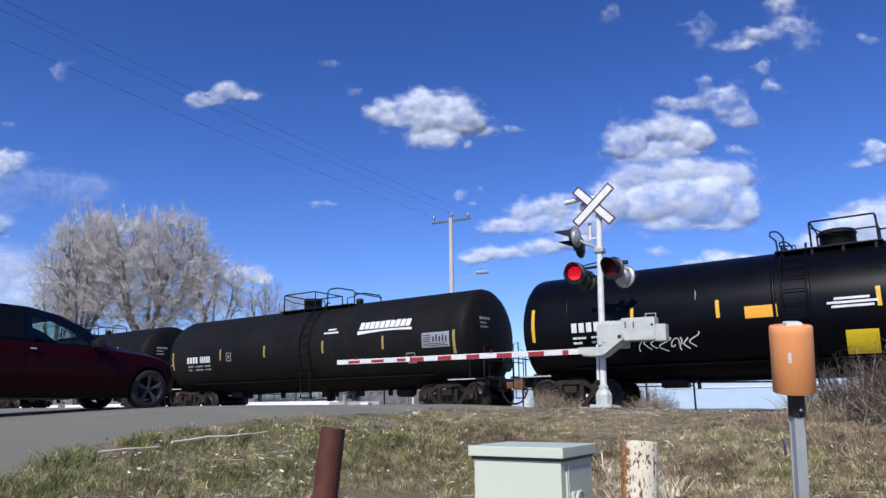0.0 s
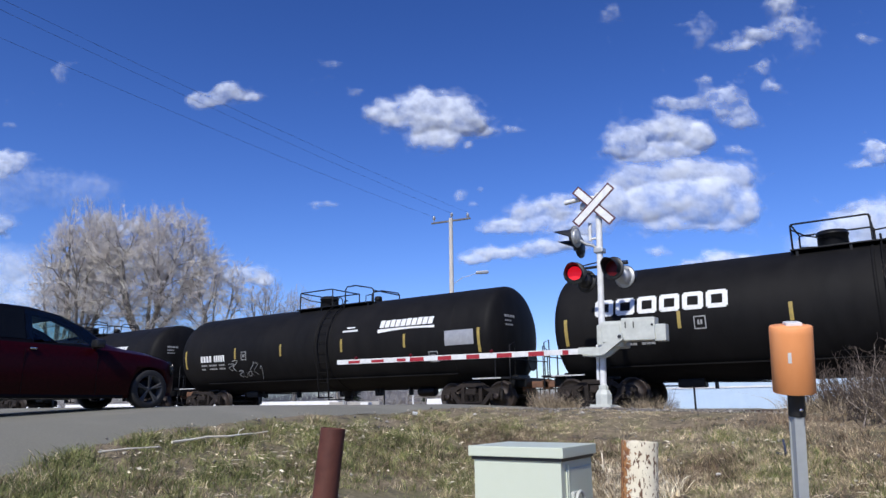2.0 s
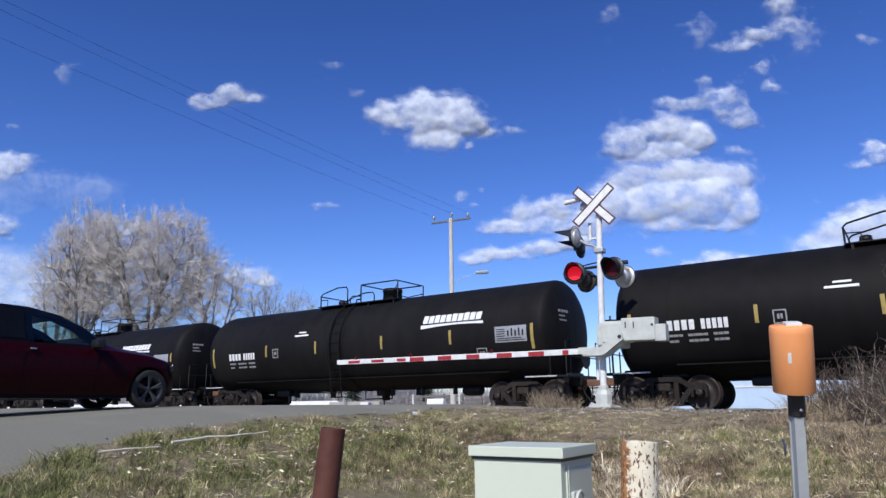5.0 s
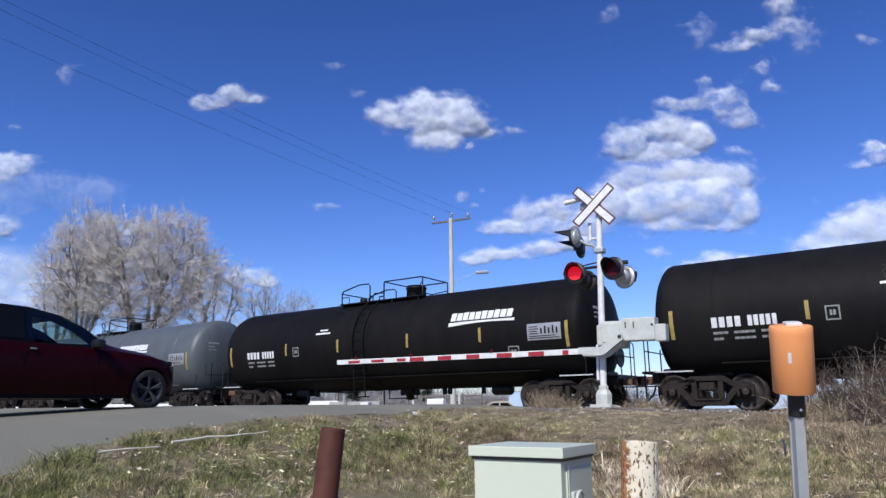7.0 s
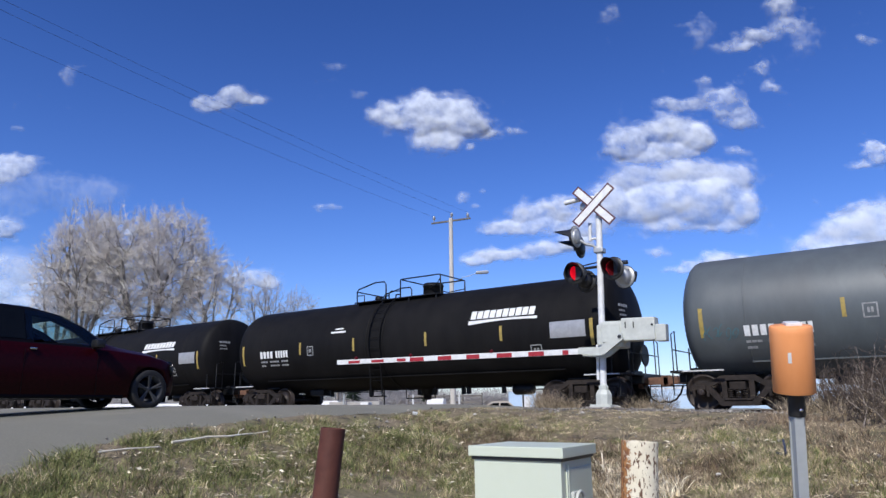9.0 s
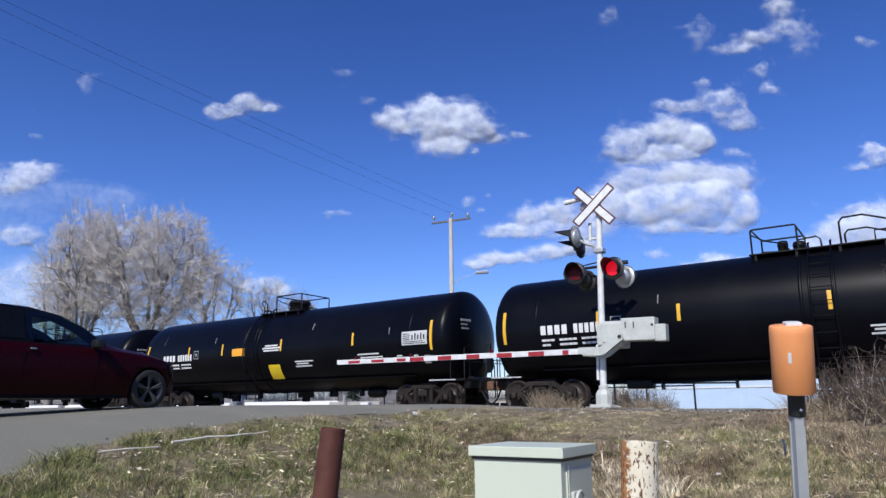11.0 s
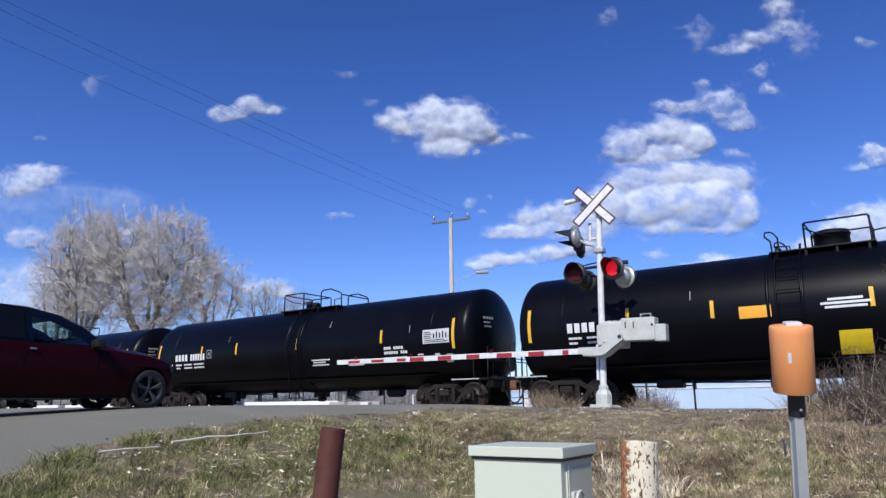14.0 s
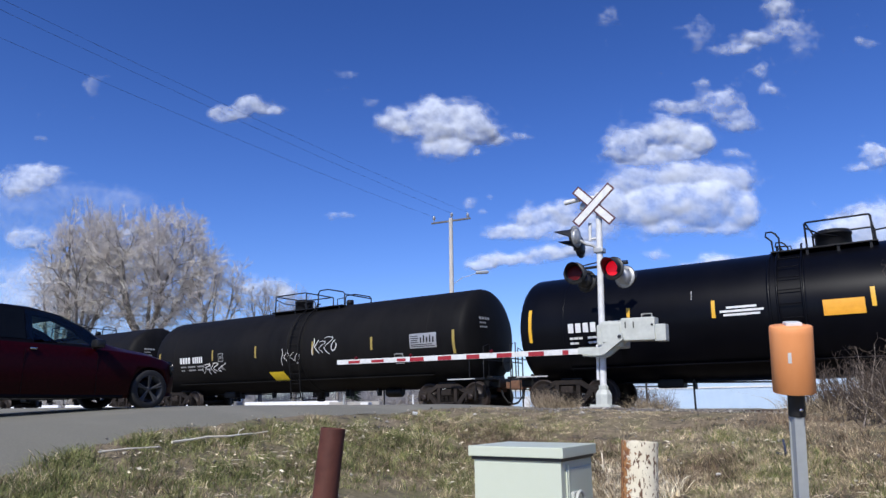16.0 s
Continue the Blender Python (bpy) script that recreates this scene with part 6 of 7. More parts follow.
def wide_verge(rnd):
    """The rest of the grassland round the camera and along the line."""
    x, y = rnd.uniform(-7.5, 12.0), rnd.uniform(-30.0, -5.0)
    if -9.5 < x < 1.6 and y > -17.2 and not (y < -13.5 and x > -0.45 * (y + 19.3) + 0.2):
        return None
    if x < road_edge(y) + 0.3:
        return None
    g = 0.6 * noise.noise((x * 0.9, y * 0.9, 5.0)) + 0.6 * noise.noise((x * 3.1, y * 3.1, 8.0))
    return (x, y, 0.9) if rnd.random() < 0.45 + 1.6 * g else None


blades(26000, 4, GRASS_DRY, "dry_grass", "tan dry grass of the wider roadside", wide_verge, 0.05, 0.16, fine=1.8)
blades(20000, 5, GRASS_GREEN, "green_grass", "short green grass of the wider roadside", wide_verge, 0.05, 0.15, fine=1.8)


def litter(count, seed):
    """Bleached straw and stalks lying on the ground."""
    rnd = random.Random(seed)
    s = Shape()
    while count:
        x, y = rnd.uniform(-8.0, 1.6), rnd.uniform(-16.0, -4.6)
        g = noise.noise((x * 0.7, y * 0.7, 21.0))
        if x < road_edge(y) or rnd.random() > (0.35 + 1.2 * g) * (1 - ease(-11.5, -8.5, y)):
            continue
        count -= 1
        a, L = rnd.uniform(0, 6.28), rnd.uniform(0.05, 0.20)
        z = ground_z(x, y) + rnd.uniform(0.005, 0.04)
        d = Vector((math.cos(a), math.sin(a), rnd.uniform(-0.12, 0.2))) * L
        p = Vector((x, y, z))
        s.tube([p - d / 2, p + d * 0.1 + Vector((0, 0, 0.01)), p + d / 2], rnd.uniform(0.0015, 0.0035), 3, False)
    tagged(part("straw_litter", s, GRASS_STRAW), "bleached straw lying scattered on the verge", "straw", kind="stuff")


litter(1300, 17)


def dead_leaves(count, seed):
    """Small curled scraps of bleached leaf and stalk caught in the grass."""
    rnd = random.Random(seed)
    vs, fs = [], []
    while count:
        x, y = rnd.uniform(-8.0, 1.0), rnd.uniform(-16.2, -7.0)
        g = noise.noise((x * 1.1, y * 1.1, 41.0))
        if x < road_edge(y) + 0.5 or y < -13.5 and x > -0.45 * (y + 19.3) + 0.1 or rnd.random() > (0.3 + 1.5 * g) * (1 - ease(-11.5, -9.0, y)):
            continue
        count -= 1
        a, L, w = rnd.uniform(0, 6.28), rnd.uniform(0.016, 0.042) * (1.5 if rnd.random() < 0.12 else 1), rnd.uniform(0.006, 0.018)
        z = ground_z(x, y) + rnd.uniform(0.03, 0.085)
        u, v = Vector((math.cos(a), math.sin(a), rnd.uniform(-0.4, 0.4))), Vector((-math.sin(a), math.cos(a), rnd.uniform(-0.7, 0.7)))
        c = Vector((x, y, z))
        o = len(vs)
        vs += [c - u * L, c + v * w - u * L * 0.2, c + u * L, c - v * w - u * L * 0.1, c + Vector((0, 0, w * 0.9))]
        fs += [(o, o + 3, o + 4), (o + 3, o + 2, o + 4), (o + 2, o + 1, o + 4), (o + 1, o, o + 4)]
    me = bpy.data.meshes.new("dead_leaves")
    me.from_pydata(vs, [], fs)
    me.materials.append(GRASS_STRAW)
    tagged(new("dead_leaves", me), "bleached dead leaves caught in the grass", "leaves", kind="stuff")


dead_leaves(750, 57)


def stones(count, seed):
    rnd = random.Random(seed)
    s = Shape()
    while count:
        x, y = rnd.uniform(-8.6, 1.6), rnd.uniform(-15.5, -3.4)
        k = ease(-8.0, -4.5, y) + 0.12 * ease(0.7, 0.0, abs(x - road_edge(y)))
        if rnd.random() > 0.06 + 0.7 * k or x < road_edge(y) - 0.15:
            continue
        count -= 1
        r = rnd.uniform(0.01, 0.028) * (1.9 if rnd.random() < 0.05 else 1)
        z = ground_z(x, y) + 0.02
        n = 5
        ring = [(x + r * math.cos(6.28 * i / n + r * 900) * rnd.uniform(0.7, 1.2), y + r * math.sin(6.28 * i / n + r * 900) * rnd.uniform(0.7, 1.2), z + r * rnd.uniform(-0.1, 0.25)) for i in range(n)]
        s.add(ring + [(x, y, z + r * 0.75), (x, y, z - r)], [(i, (i + 1) % n, n) for i in range(n)] + [((i + 1) % n, i, n + 1) for i in range(n)])
    tagged(part("loose_stones", s, STONE_MIX), "loose pebbles along the gravel edges", "stones", kind="stuff")


stones(1500, 23)

# clutter on the verge
def pale_stones(count, seed):
    """Single pale stones lying in the grass."""
    rnd = random.Random(seed)
    while count:
        x, y = rnd.uniform(-6.8, -0.4), rnd.uniform(-14.5, -8.0)
        if x < road_edge(y) + 0.5 or y < -13.2 and x > -0.45 * (y + 19.3):
            continue
        count -= 1
        r = rnd.uniform(0.016, 0.034)
        bm = bmesh.new()
        bmesh.ops.create_icosphere(bm, subdivisions=2, radius=r)
        for v in bm.verts:
            q = v.co * (14.0 / (r * 14 + 0.3))
            v.co *= 1 + 0.35 * noise.noise((q.x + count * 5.1, q.y, q.z))
            v.co.z *= 0.65
        s = Shape().add([v.co.copy() for v in bm.verts], [tuple(v.index for v in f.verts) for f in bm.faces])
        bm.free()
        tagged(part("stone", s, PALE_STONE, at=pose(x, y, ground_z(x, y) + 0.05 + r * 0.3, 0, 0, rnd.uniform(0, 360))), "single pale stone lying in the grass", "stone", "pale stones on the verge")


pale_stones(7, 41)
tagged(part("survey_stake", Shape().box((0, 0, 0.12), (0.025, 0.015, 0.17), bev=0.004).box((-0.06, 0, 0.04), (0.11, 0.02, 0.02), pose(0, 0, 0, 0, 24, 0), bev=0.005), STAKE_BLUE, at=pose(-1.5, -10.0, ground_z(-1.5, -10.0) - 0.02, 0, -6, 10)), "broken blue-grey wooden stake in the grass", "stake")
tagged(part("concrete_slab", Shape().box((0, 0, 0.04), (0.62, 0.5, 0.10), bev=0.02), CONCRETE, at=pose(-5.31, -4.20, 0.0, 0, 0, 8)), "flat pale concrete slab beside the signal", "slab")
tagged(part("paper_scrap", Shape().box((0, 0, 0.02), (0.09, 0.06, 0.04), bev=0.012), PAPER, at=pose(-7.35, -9.6, ground_z(-7.35, -9.6) + 0.02, 20, 10, 35)), "crumpled white paper scrap on the verge", "litter")
tagged(part("branch", Shape().tube([(-0.66, 0, 0), (-0.42, 0.03, 0.006), (-0.2, 0.02, 0.022), (0.05, -0.02, 0.010), (0.25, -0.01, 0.016), (0.46, 0.03, 0.010), (0.66, 0.02, 0.024)], 0.014, 6, True, 0.007).tube([(0.2, 0, 0.015), (0.26, 0.05, 0.06), (0.33, 0.06, 0.08)], 0.006, 5), STICK, at=pose(-6.83, -13.98, ground_z(-6.83, -13.98) + 0.10, 0, -2, 88)), "long bleached branch lying in the grass", "branch")
tagged(part("branch", Shape().tube([(-0.3, 0, 0), (0.0, 0.015, 0.008), (0.3, 0, 0)], 0.010, 6, True, 0.006), STICK, at=pose(-6.88, -15.12, ground_z(-6.88, -15.12) + 0.09, 0, -2, 80)), "short bleached stick lying at the road edge", "branch")


# ---- beyond the track ----
def barrier(x, y, L, h, turn, label="low white concrete barrier beyond the track"):
    s = Shape().add([(u * L / 2, v * w, z) for u in (-1, 1) for v, w, z in ((-1, 0.3, 0), (-1, 0.3, 0.1), (-1, 0.12, h), (1, 0.12, h), (1, 0.3, 0.1), (1, 0.3, 0))], [(0, 1, 7, 6), (1, 2, 8, 7), (2, 3, 9, 8), (3, 4, 10, 9), (4, 5, 11, 10), (0, 6, 11, 5), (0, 5, 4, 3, 2, 1), (6, 7, 8, 9, 10, 11)])
    tagged(part("barrier", s, BARRIER_WHITE, at=pose(x, y, ground_z(x, y) - 0.02, 0, 0, turn)), label, "barrier", "white barriers")


for x, y, L in ((-40.1, 18.0, 10.1), (-53.0, 18.0, 12.0), (-66.5, 18.0, 13.0), (-80.0, 18.0, 11.0), (-26.45, 18.0, 1.3)):
    barrier(x, y, L, 0.82, 0)

tagged(part("barrier", Shape().box((0, 0, 0.35), (4.6, 0.35, 0.7), bev=0.05), CONCRETE, at=pose(-32.6, 17.0, ground_z(-32.6, 17.0) - 0.02)), "low grey concrete barrier beyond the track", "barrier")
tagged(part("concrete_block", Shape().box((0, 0, 0.3), (0.6, 0.5, 0.62), bev=0.04), BARRIER_WHITE, at=pose(-30.4, 15.6, ground_z(-30.4, 15.6) - 0.02, 0, 0, 12)), "small white concrete block beside the track", "block")
for x, y, h, m in ((-29.2, 16.0, 1.5, BLACK_STEEL), (-27.6, 17.0, 1.1, WHITE_PAINT), (-24.0, 17.0, 1.2, WHITE_PAINT), (-33.2, 16.5, 1.2, GALVANISED)):
    tagged(part("marker_stake", Shape().tube([(0, 0, 0), (0, 0, h)], 0.06, 8), m, at=pose(x, y, ground_z(x, y) - 0.03)), "upright post beyond the track", "post", "posts beyond the track")

shed = thing("metal_shed", pose(-5.0, 27.0, -0.2), "long low pale blue metal-sided shed", "shed")
part("wall", Shape().box((0, 0, 1.0), (22.0, 5.0, 2.0)), PALE_BLUE, shed)
part("trim", Shape().box((0, -2.53, 1.3), (22.0, 0.03, 0.1)), WHITE_PAINT, shed)
part("roof", Shape().box((0, 0, 2.05), (22.3, 5.3, 0.1), bev=0.02), WHITE_PAINT, shed)
for i in range(12):
    part("siding_seam", Shape().box((-10.0 + i * 1.8, -2.52, 0.7), (0.06, 0.03, 1.3)), PALE_BLUE, shed)


def far_house(x, y, w, d, h, turn, mat):
    hs = thing("house", pose(x, y, ground_z(x, y) - 0.1, 0, 0, turn), "distant low house behind the railway", "house")
    part("wall", Shape().box((0, 0, h / 2), (w, d, h)), mat, hs)
    part("roof", Shape().prism([(-d / 2 - 0.3, h), (d / 2 + 0.3, h), (0, h + d * 0.28)], w + 0.5, pose(0, 0, 0, 0, 0, 90)), ROOF_DARK, hs)
    for i in range(3):
        win = part("window", Shape().box((-w / 3 + i * w / 3, -d / 2 - 0.02, h * 0.58), (1.0, 0.06, 0.8)), CAR_GLASS, hs)
        part("frame", Shape().box((-w / 3 + i * w / 3, -d / 2 - 0.01, h * 0.58), (1.16, 0.05, 0.96)), WHITE_PAINT, win)


far_house(-64, 58, 12, 8, 3.0, 35, HOUSE_GREY)
far_house(-70, 32, 12, 8, 2.6, 50, HOUSE_GREY)


def thicket(x0, x1, y, h, n, seed):
    """A far hedge of bare brush."""
    rnd = random.Random(seed)
    s = Shape()
    for i in range(n):
        x, yy = rnd.uniform(x0, x1), y + rnd.uniform(-2.5, 2.5)
        L = h * rnd.uniform(0.5, 1.1)
        p = Vector((x, yy, ground_z(x, yy) - 0.05))
        q = p + Vector((rnd.uniform(-0.3, 0.3), rnd.uniform(-0.3, 0.3), 0.6)) * L
        s.tube([p, q, q + Vector((rnd.uniform(-0.3, 0.3), rnd.uniform(-0.3, 0.3), 0.45)) * L], 0.035, 3, False, 0.012)
        for k in range(4):
            a = p.lerp(q, rnd.uniform(0.4, 1.0))
            s.tube([a, a + Vector((rnd.uniform(-0.5, 0.5), rnd.uniform(-0.5, 0.5), rnd.uniform(0.2, 0.6))) * L * 0.6], 0.018, 3, False, 0.008)
    tagged(part("far_thicket", s, TWIG_FAR), "far hedge of bare grey-brown brush behind the railway", "thicket", kind="stuff")


thicket(-84, -14, 70, 3.6, 3600, 8)
thicket(-150, -47, 46, 4.2, 2400, 9)


def parked_car(x, y, turn, mat, high, label):
    """A plain parked car far beyond the track."""
    c = thing("parked_car", pose(x, y, ground_z(x, y), 0, 0, turn), label, "car", "parked cars")
    up = (high - 1.42) * 0.5
    out = [(2.15, 0.30), (2.20, 0.55 + up), (2.05, 0.78 + up), (1.15, 0.90 + up), (0.55, high), (-1.1, high), (-1.9, 0.95 + up), (-2.15, 0.85 + up), (-2.2, 0.35)]
    part("body", Shape().prism(out, 1.7), mat, c)
    for k in (-1, 1):
        part("side_window", Shape().prism([(1.0, 0.92 + up), (0.48, high - 0.16), (-1.0, high - 0.16), (-1.7, 0.95 + up)], 0.01, pose(0, k * 0.853, 0)), CAR_GLASS, c)
        part("pillar", Shape().box((-0.35, k * 0.858, (high + 0.86) / 2), (0.12, 0.012, high - 0.86)), mat, c)
        for wx in (1.35, -1.35):
            part("wheel", Shape().lathe([(0.0, -0.1), (0.28, -0.1), (0.31, -0.07), (0.31, 0.07), (0.28, 0.1), (0.0, 0.1)], 20, "y", (wx, k * 0.8, 0.31)), TYRE, c)
    part("windscreen", Shape().add([(1.13, -0.72, 0.93 + up), (1.13, 0.72, 0.93 + up), (0.575, 0.62, high - 0.04), (0.575, -0.62, high - 0.04)], [(0, 1, 2, 3)], False), CAR_GLASS, c, at=pose(0.012, 0, 0.008))
    return c


parked_car(-37.0, 45.0, 30, WAGON_TAN, 1.42, "pale tan parked car far beyond the track")
parked_car(-27.6, 45.0, -112, BARRIER_WHITE, 2.05, "white parked van far beyond the track")
hut = thing("storage_hut", pose(-38.5, 52.0, ground_z(-38.5, 52.0) - 0.05, 0, 0, 30), "small pale blue storage hut far beyond the track", "hut")
part("wall", Shape().box((0, 0, 1.3), (3.1, 2.2, 2.6)), PALE_BLUE, hut)
part("door", Shape().box((0.4, -1.115, 1.05), (0.9, 0.03, 2.0)), WHITE_PAINT, hut)
part("roof", Shape().box((0, 0, 2.64), (3.3, 2.4, 0.08), bev=0.02), WHITE_PAINT, hut)


def fence(x0, x1, y, n):
    f = thing("fence", pose(0, 0, ground_z(-20, y)), "low grey-brown post and rail fence behind the track", "fence")
    for i in range(n):
        part("post", lambda: Shape().box((0, 0, 0.55), (0.1, 0.1, 1.1), bev=0.01), FENCE_WOOD, f, at=pose(x0 + (x1 - x0) * i / (n - 1), y, 0), key="fence_post")
    for z in (0.55, 0.95):
        part("rail", Shape().box(((x0 + x1) / 2, y - 0.06, z), (x1 - x0, 0.04, 0.12)), FENCE_WOOD, f)


fence(-29.5, -23.6, 19.0, 5)


def far_mast(x, y):
    m = thing("signal_mast", pose(x, y, ground_z(x, y)), "far white signal mast with a dark hooded head", "signal mast")
    part("mast", Shape().tube([(0, 0, 0), (0, 0, 7.9)], 0.11, 12), WHITE_PAINT, m)
    part("signal_head", Shape().box((0.1, -0.1, 8.1), (0.34, 0.3, 0.6), bev=0.1), LAMP_BLACK, m)
    part("relay_box", Shape().box((0.25, -0.15, 6.2), (0.22, 0.2, 0.4), bev=0.03), WHITE_PAINT, m)
    part("ladder", Shape().tube([(0.28, 0, 0.2), (0.28, 0, 5.4)], 0.03, 6), GALVANISED, m)


far_mast(-5.6, 32.4)


def far_pole(x, y, h, arm):
    p = thing("utility_pole", pose(x, y, ground_z(x, y)), "far thin wooden pole" + (" with a crossarm" if arm else " with a pale cap"), "utility pole")
    part("pole", Shape().tube([(0, 0, 0), (0, 0, h)], 0.13, 8, r2=0.10), BLACK_STEEL if arm else POLE_WOOD, p)
    if arm:
        part("crossarm", Shape().box((0, 0, h - 0.5), (1.9, 0.14, 0.16), pose(0, 0, 0, 0, 0, 20)), BLACK_STEEL, p)
    else:
        part("cap", Shape().lathe([(0.12, h), (0.22, h + 0.1), (0.22, h + 0.5), (0.0, h + 0.6)], 12), PORCELAIN, p)


far_pole(-45.9, 36.2, 10.8, False)
far_pole(-28.4, 54.6, 10.7, True)


def railing(x0, x1, y, n):
    r = thing("pipe_railing", pose(0, 0, ground_z((x0 + x1) / 2, y)), "dark pipe railing in front of the shed", "railing")
    for i in range(n):
        part("post", lambda: Shape().tube([(0, 0, 0), (0, 0, 1.75)], 0.05, 8), BLACK_STEEL, r, at=pose(x0 + (x1 - x0) * i / (n - 1), y, 0), key="railing_post")
    for z in (1.2, 1.65):
        part("rail", Shape().tube([(x0, y, z), (x1, y, z)], 0.035, 8), BLACK_STEEL, r)


railing(-19.0, -9.5, 16.0, 5)


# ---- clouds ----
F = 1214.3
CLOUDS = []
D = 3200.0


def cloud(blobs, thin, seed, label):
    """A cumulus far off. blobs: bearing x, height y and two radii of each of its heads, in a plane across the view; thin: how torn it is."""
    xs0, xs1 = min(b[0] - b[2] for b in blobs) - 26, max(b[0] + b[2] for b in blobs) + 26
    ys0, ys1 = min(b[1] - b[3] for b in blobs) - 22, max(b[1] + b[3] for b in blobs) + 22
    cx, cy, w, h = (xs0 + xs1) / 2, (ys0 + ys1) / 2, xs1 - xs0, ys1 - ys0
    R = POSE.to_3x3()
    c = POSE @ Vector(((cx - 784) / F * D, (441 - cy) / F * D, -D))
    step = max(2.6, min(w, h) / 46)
    nx, ny = int(w / step) + 2, int(h / step) + 2
    vs, dens = [], []
    unit = D / F
    for j in range(ny + 1):
        for i in range(nx + 1):
            x, y = xs0 + w * i / nx, ys0 + h * j / ny
            wx = x + 9 * noise.fractal((x * 0.024, y * 0.03, seed), 1.0, 2.0, 3)
            wy = y + 7 * noise.fractal((x * 0.024, y * 0.03, seed + 40), 1.0, 2.0, 3)
            f, tall = 0.0, 0.0
            for bx, by, rx, ry in blobs:
                q = ((wx - bx) / rx) ** 2 + ((wy - by) / ry) ** 2
                g = math.exp(-q * 1.5)
                f += g
                tall = max(tall, math.sqrt(max(0.0, 1.15 - q)) * min(rx, ry))
            n1 = noise.fractal((x * 0.045, y * 0.06, seed + 7), 0.9, 2.0, 6)
            n2 = noise.fractal((x * 0.016, y * 0.024, seed + 3), 1.0, 2.0, 4)
            edge = min(i, j, nx - i, ny - j)
            d = min(1.05, f * 1.35) + (0.08 if label == HAZE else 0.26 + 0.40 * thin) * n1 + 0.26 * n2 - 0.20 - 0.14 * thin
            d = d * (1 - 0.80 * thin) * min(1.0, edge / 4)
            n3 = noise.fractal((x * 0.07, y * 0.09, seed + 15), 0.8, 2.0, 5)
            vs.append(((x - cx) * unit, (cy - y) * unit, unit * (tall * 0.40 + 0.8 * n3 + 2.2 * n2)))
            dens.append(max(0.0, min(1.3, d)))
    fs = []
    for j in range(ny):
        for i in range(nx):
            q = (j * (nx + 1) + i, (j + 1) * (nx + 1) + i, (j + 1) * (nx + 1) + i + 1, j * (nx + 1) + i + 1)
            if max(dens[k] for k in q) > 0.01:
                fs.append(q)
    me = bpy.data.meshes.new("cloud")
    me.from_pydata(vs, [], fs)
    me.polygons.foreach_set("use_smooth", [True] * len(fs))
    me.materials.append(CLOUD)
    me.attributes.new("cover", "FLOAT", "POINT").data.foreach_set("value", dens)
    ob = new("cloud", me)
    ob.matrix_basis = Matrix.Translation(c) @ R.to_4x4()
    tagged(ob, label, "cloud", "clouds")
    k = max(-0.1, (1160 - cx) / 780)
    CLOUDS.append((ob, c, R, (41 * k / F, -(6 + 19 * min(1.0, max(0.0, k))) / F)))


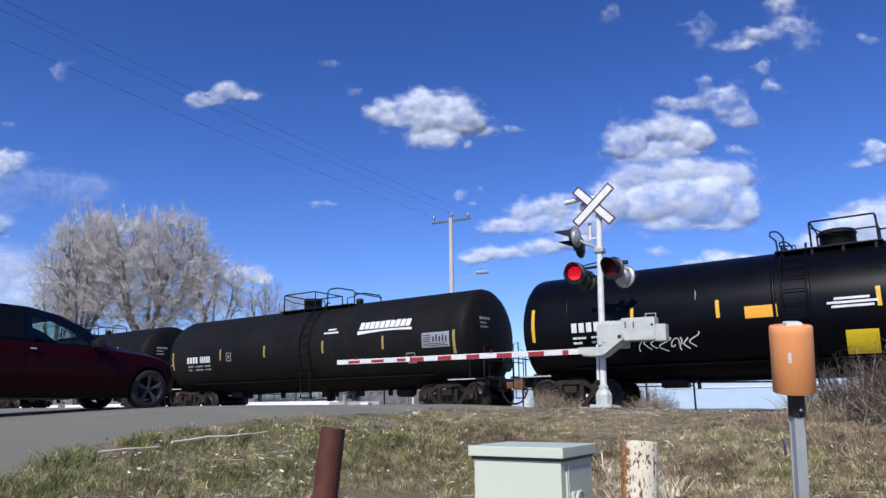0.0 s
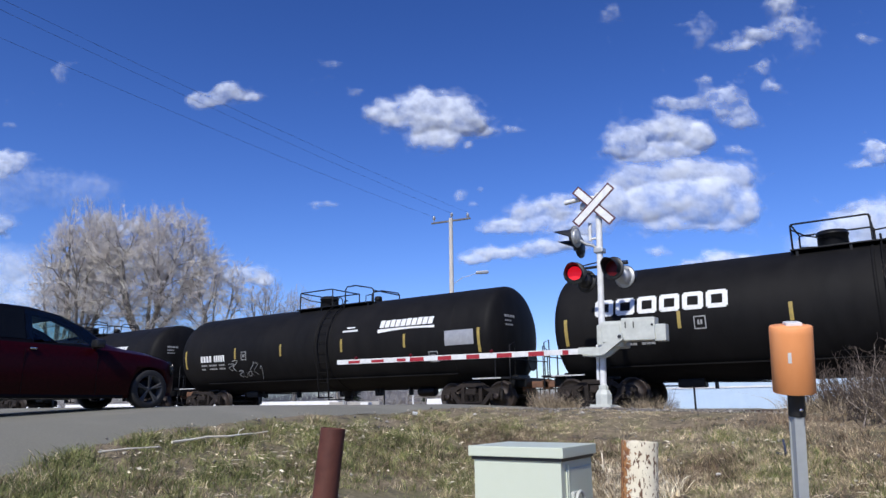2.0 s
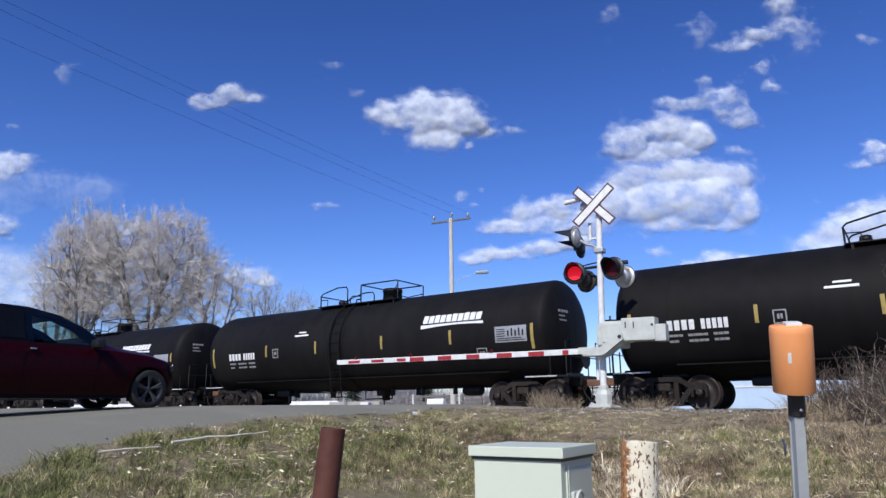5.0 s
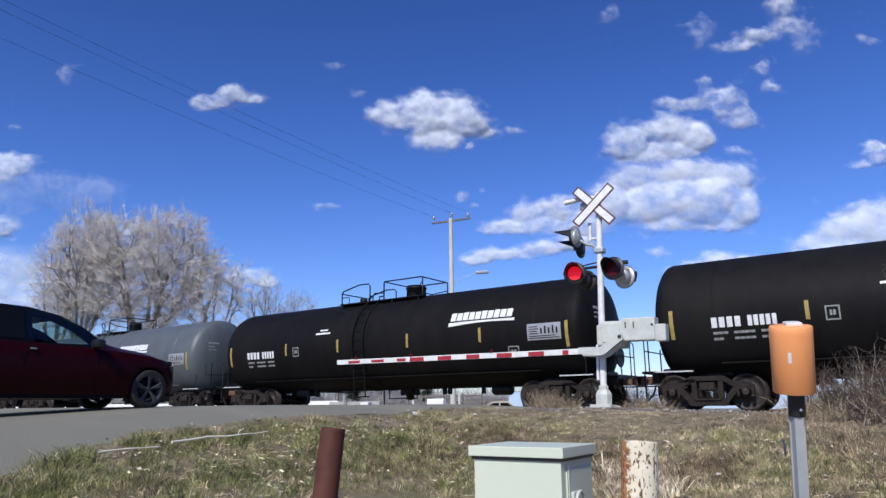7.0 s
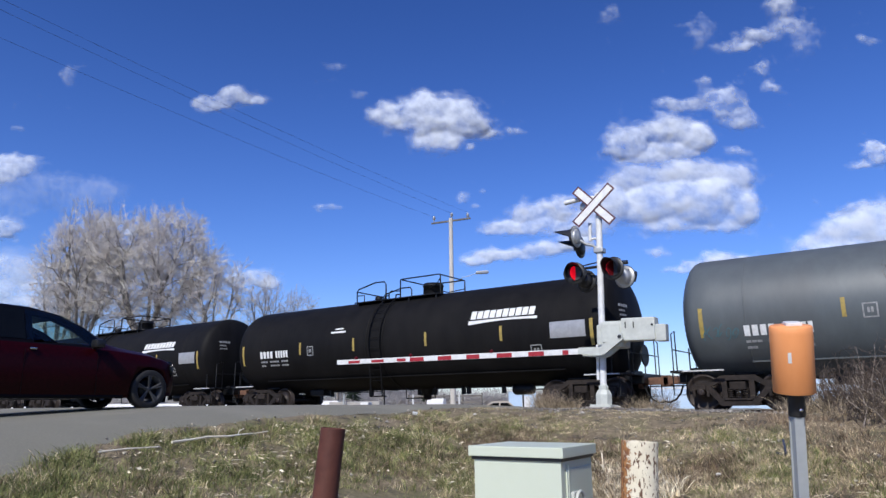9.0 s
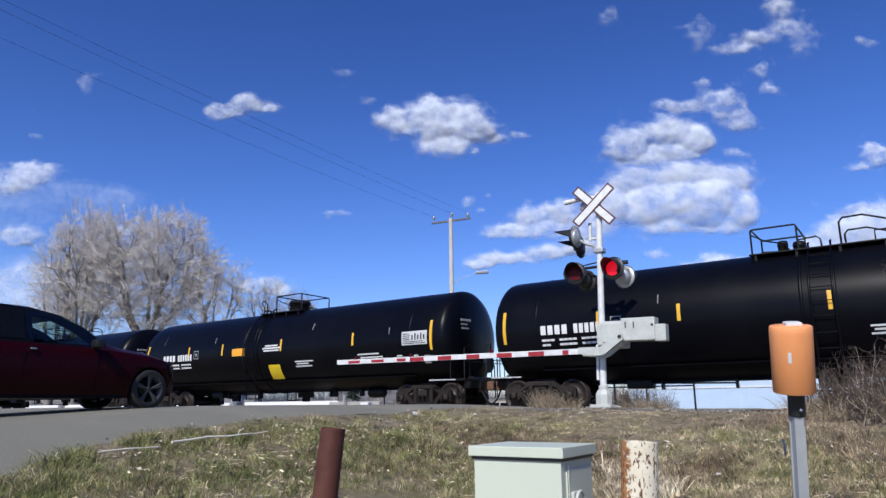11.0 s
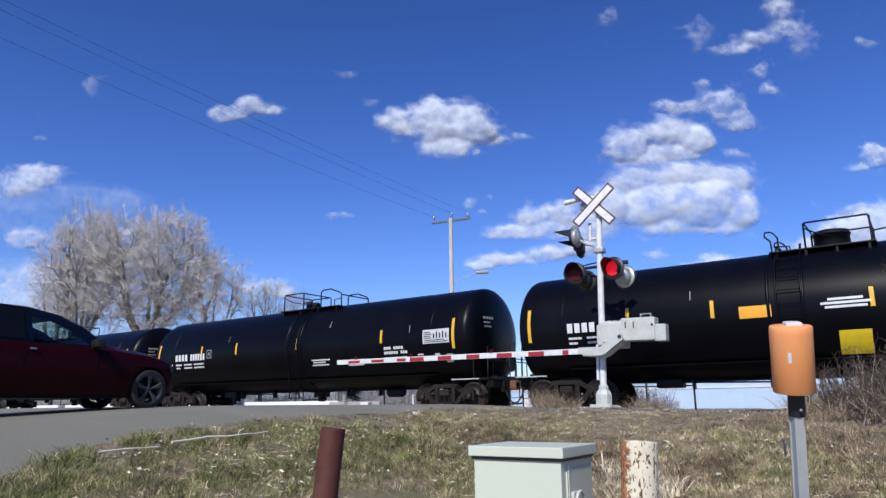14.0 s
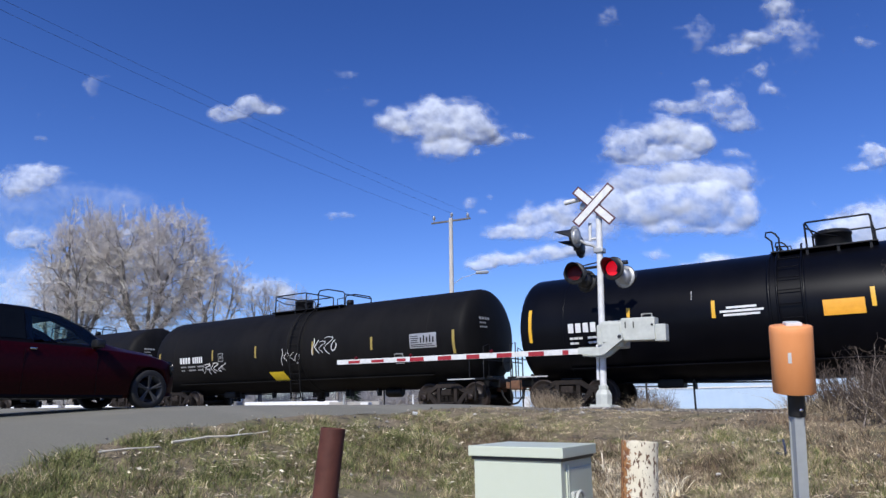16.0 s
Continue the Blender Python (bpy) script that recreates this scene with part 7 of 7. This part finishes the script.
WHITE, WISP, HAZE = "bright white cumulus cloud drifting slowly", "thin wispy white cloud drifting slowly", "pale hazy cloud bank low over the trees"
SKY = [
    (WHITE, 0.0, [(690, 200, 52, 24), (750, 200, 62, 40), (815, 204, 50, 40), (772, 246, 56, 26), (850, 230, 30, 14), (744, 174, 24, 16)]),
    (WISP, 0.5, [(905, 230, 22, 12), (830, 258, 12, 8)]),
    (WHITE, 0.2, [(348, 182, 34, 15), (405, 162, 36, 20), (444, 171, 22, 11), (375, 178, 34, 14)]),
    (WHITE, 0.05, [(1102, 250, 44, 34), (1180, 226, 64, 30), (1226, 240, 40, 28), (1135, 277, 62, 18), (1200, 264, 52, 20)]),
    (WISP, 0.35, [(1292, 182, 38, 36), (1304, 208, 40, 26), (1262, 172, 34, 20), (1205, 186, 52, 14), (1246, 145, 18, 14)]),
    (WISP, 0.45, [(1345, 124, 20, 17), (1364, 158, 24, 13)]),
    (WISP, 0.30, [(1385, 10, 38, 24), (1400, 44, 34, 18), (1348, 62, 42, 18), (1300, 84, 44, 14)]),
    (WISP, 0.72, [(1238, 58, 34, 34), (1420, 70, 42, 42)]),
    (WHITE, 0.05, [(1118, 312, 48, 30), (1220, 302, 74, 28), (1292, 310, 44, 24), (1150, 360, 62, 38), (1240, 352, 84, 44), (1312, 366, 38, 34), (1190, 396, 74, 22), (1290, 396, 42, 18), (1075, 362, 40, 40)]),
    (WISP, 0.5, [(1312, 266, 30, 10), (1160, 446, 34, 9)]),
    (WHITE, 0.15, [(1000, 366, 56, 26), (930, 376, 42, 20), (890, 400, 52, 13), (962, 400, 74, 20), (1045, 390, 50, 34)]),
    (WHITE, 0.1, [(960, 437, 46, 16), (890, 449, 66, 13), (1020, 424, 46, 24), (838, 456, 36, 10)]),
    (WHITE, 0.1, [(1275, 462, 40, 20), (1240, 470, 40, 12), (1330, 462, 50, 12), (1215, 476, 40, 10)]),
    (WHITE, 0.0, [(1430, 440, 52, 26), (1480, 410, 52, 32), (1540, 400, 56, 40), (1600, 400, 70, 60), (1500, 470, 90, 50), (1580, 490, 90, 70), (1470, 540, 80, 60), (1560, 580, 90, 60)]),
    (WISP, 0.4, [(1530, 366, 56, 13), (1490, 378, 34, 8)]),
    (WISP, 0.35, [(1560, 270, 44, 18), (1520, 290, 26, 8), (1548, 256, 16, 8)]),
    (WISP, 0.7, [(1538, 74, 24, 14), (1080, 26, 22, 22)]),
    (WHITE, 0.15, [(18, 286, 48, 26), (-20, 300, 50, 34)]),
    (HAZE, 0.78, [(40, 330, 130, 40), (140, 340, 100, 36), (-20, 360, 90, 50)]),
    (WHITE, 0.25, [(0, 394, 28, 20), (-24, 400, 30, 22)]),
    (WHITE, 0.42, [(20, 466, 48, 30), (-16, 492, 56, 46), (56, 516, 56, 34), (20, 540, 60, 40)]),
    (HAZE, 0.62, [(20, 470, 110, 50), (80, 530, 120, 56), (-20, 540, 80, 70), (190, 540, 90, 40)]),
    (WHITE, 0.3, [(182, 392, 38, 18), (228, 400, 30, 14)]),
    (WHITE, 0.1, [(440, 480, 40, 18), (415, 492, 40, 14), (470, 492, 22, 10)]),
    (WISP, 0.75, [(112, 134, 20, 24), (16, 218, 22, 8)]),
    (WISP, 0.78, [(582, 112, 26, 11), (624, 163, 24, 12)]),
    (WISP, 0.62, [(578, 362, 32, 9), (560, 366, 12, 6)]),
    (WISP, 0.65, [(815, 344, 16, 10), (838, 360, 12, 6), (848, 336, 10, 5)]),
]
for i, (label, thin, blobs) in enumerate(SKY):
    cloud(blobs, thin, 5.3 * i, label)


# ---- what moves ----
def motions():
    """The train rolls past, its wheels turn, the lamps flash, the clouds drift."""
    for car, x in CARS:
        walk(car, [(t, pose(x + s, 0, 0)) for t, s in RUN])
    ts, ss = [t for t, _ in RUN], [s for _, s in RUN]
    steps = [i / 30 for i in range(481)]
    for w in WHEELS:
        x = w.matrix_basis.translation.x
        walk(w, [(t, pose(x, 0, 0.457, 0, math.degrees(float(np.interp(t, ts, ss)) / 0.457) % 360, 0)) for t in steps])
    off_to_right = (0.05, 1.05, 2.05, 3.05, 4.05, 5.04, 6.03, 7.02, 8.02, 9.0, 9.97, 10.93, 11.9, 12.85, 13.85, 14.85, 15.85)
    off_to_left = (0.55, 1.55, 2.55, 3.55, 4.55, 5.53, 6.52, 7.5, 8.5, 9.48, 10.45, 11.36, 12.35, 13.35, 14.35, 15.35)
    turns = sorted([(t, 1) for t in off_to_right] + [(t, 0) for t in off_to_left])
    for bulb, is_left in LAMPS:
        angle = 0 if is_left else 180
        rows = [(0.0, pose(0, -0.02, 0, 0, 0, angle))]
        for t, _ in turns:
            k = max(1, round(t * 30) - 1)
            rows += [((k + i) / 30, pose(0, -0.02, 0, 0, 0, angle + 60 * i)) for i in range(4) if (k + i) / 30 > rows[-1][0] + 0.01]
            angle = (angle + 180) % 360
        rows.append((16.0, pose(0, -0.02, 0, 0, 0, angle)))
        walk(bulb, [r for r in rows if r[0] <= 16.0])
    share = [(0.0, 0.0), (4.0, 0.1), (7.0, 0.2), (9.0, 0.28), (11.5, 0.9), (16.0, 1.0)]
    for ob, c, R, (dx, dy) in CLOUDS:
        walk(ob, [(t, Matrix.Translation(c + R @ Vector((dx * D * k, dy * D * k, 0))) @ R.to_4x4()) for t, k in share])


motions()
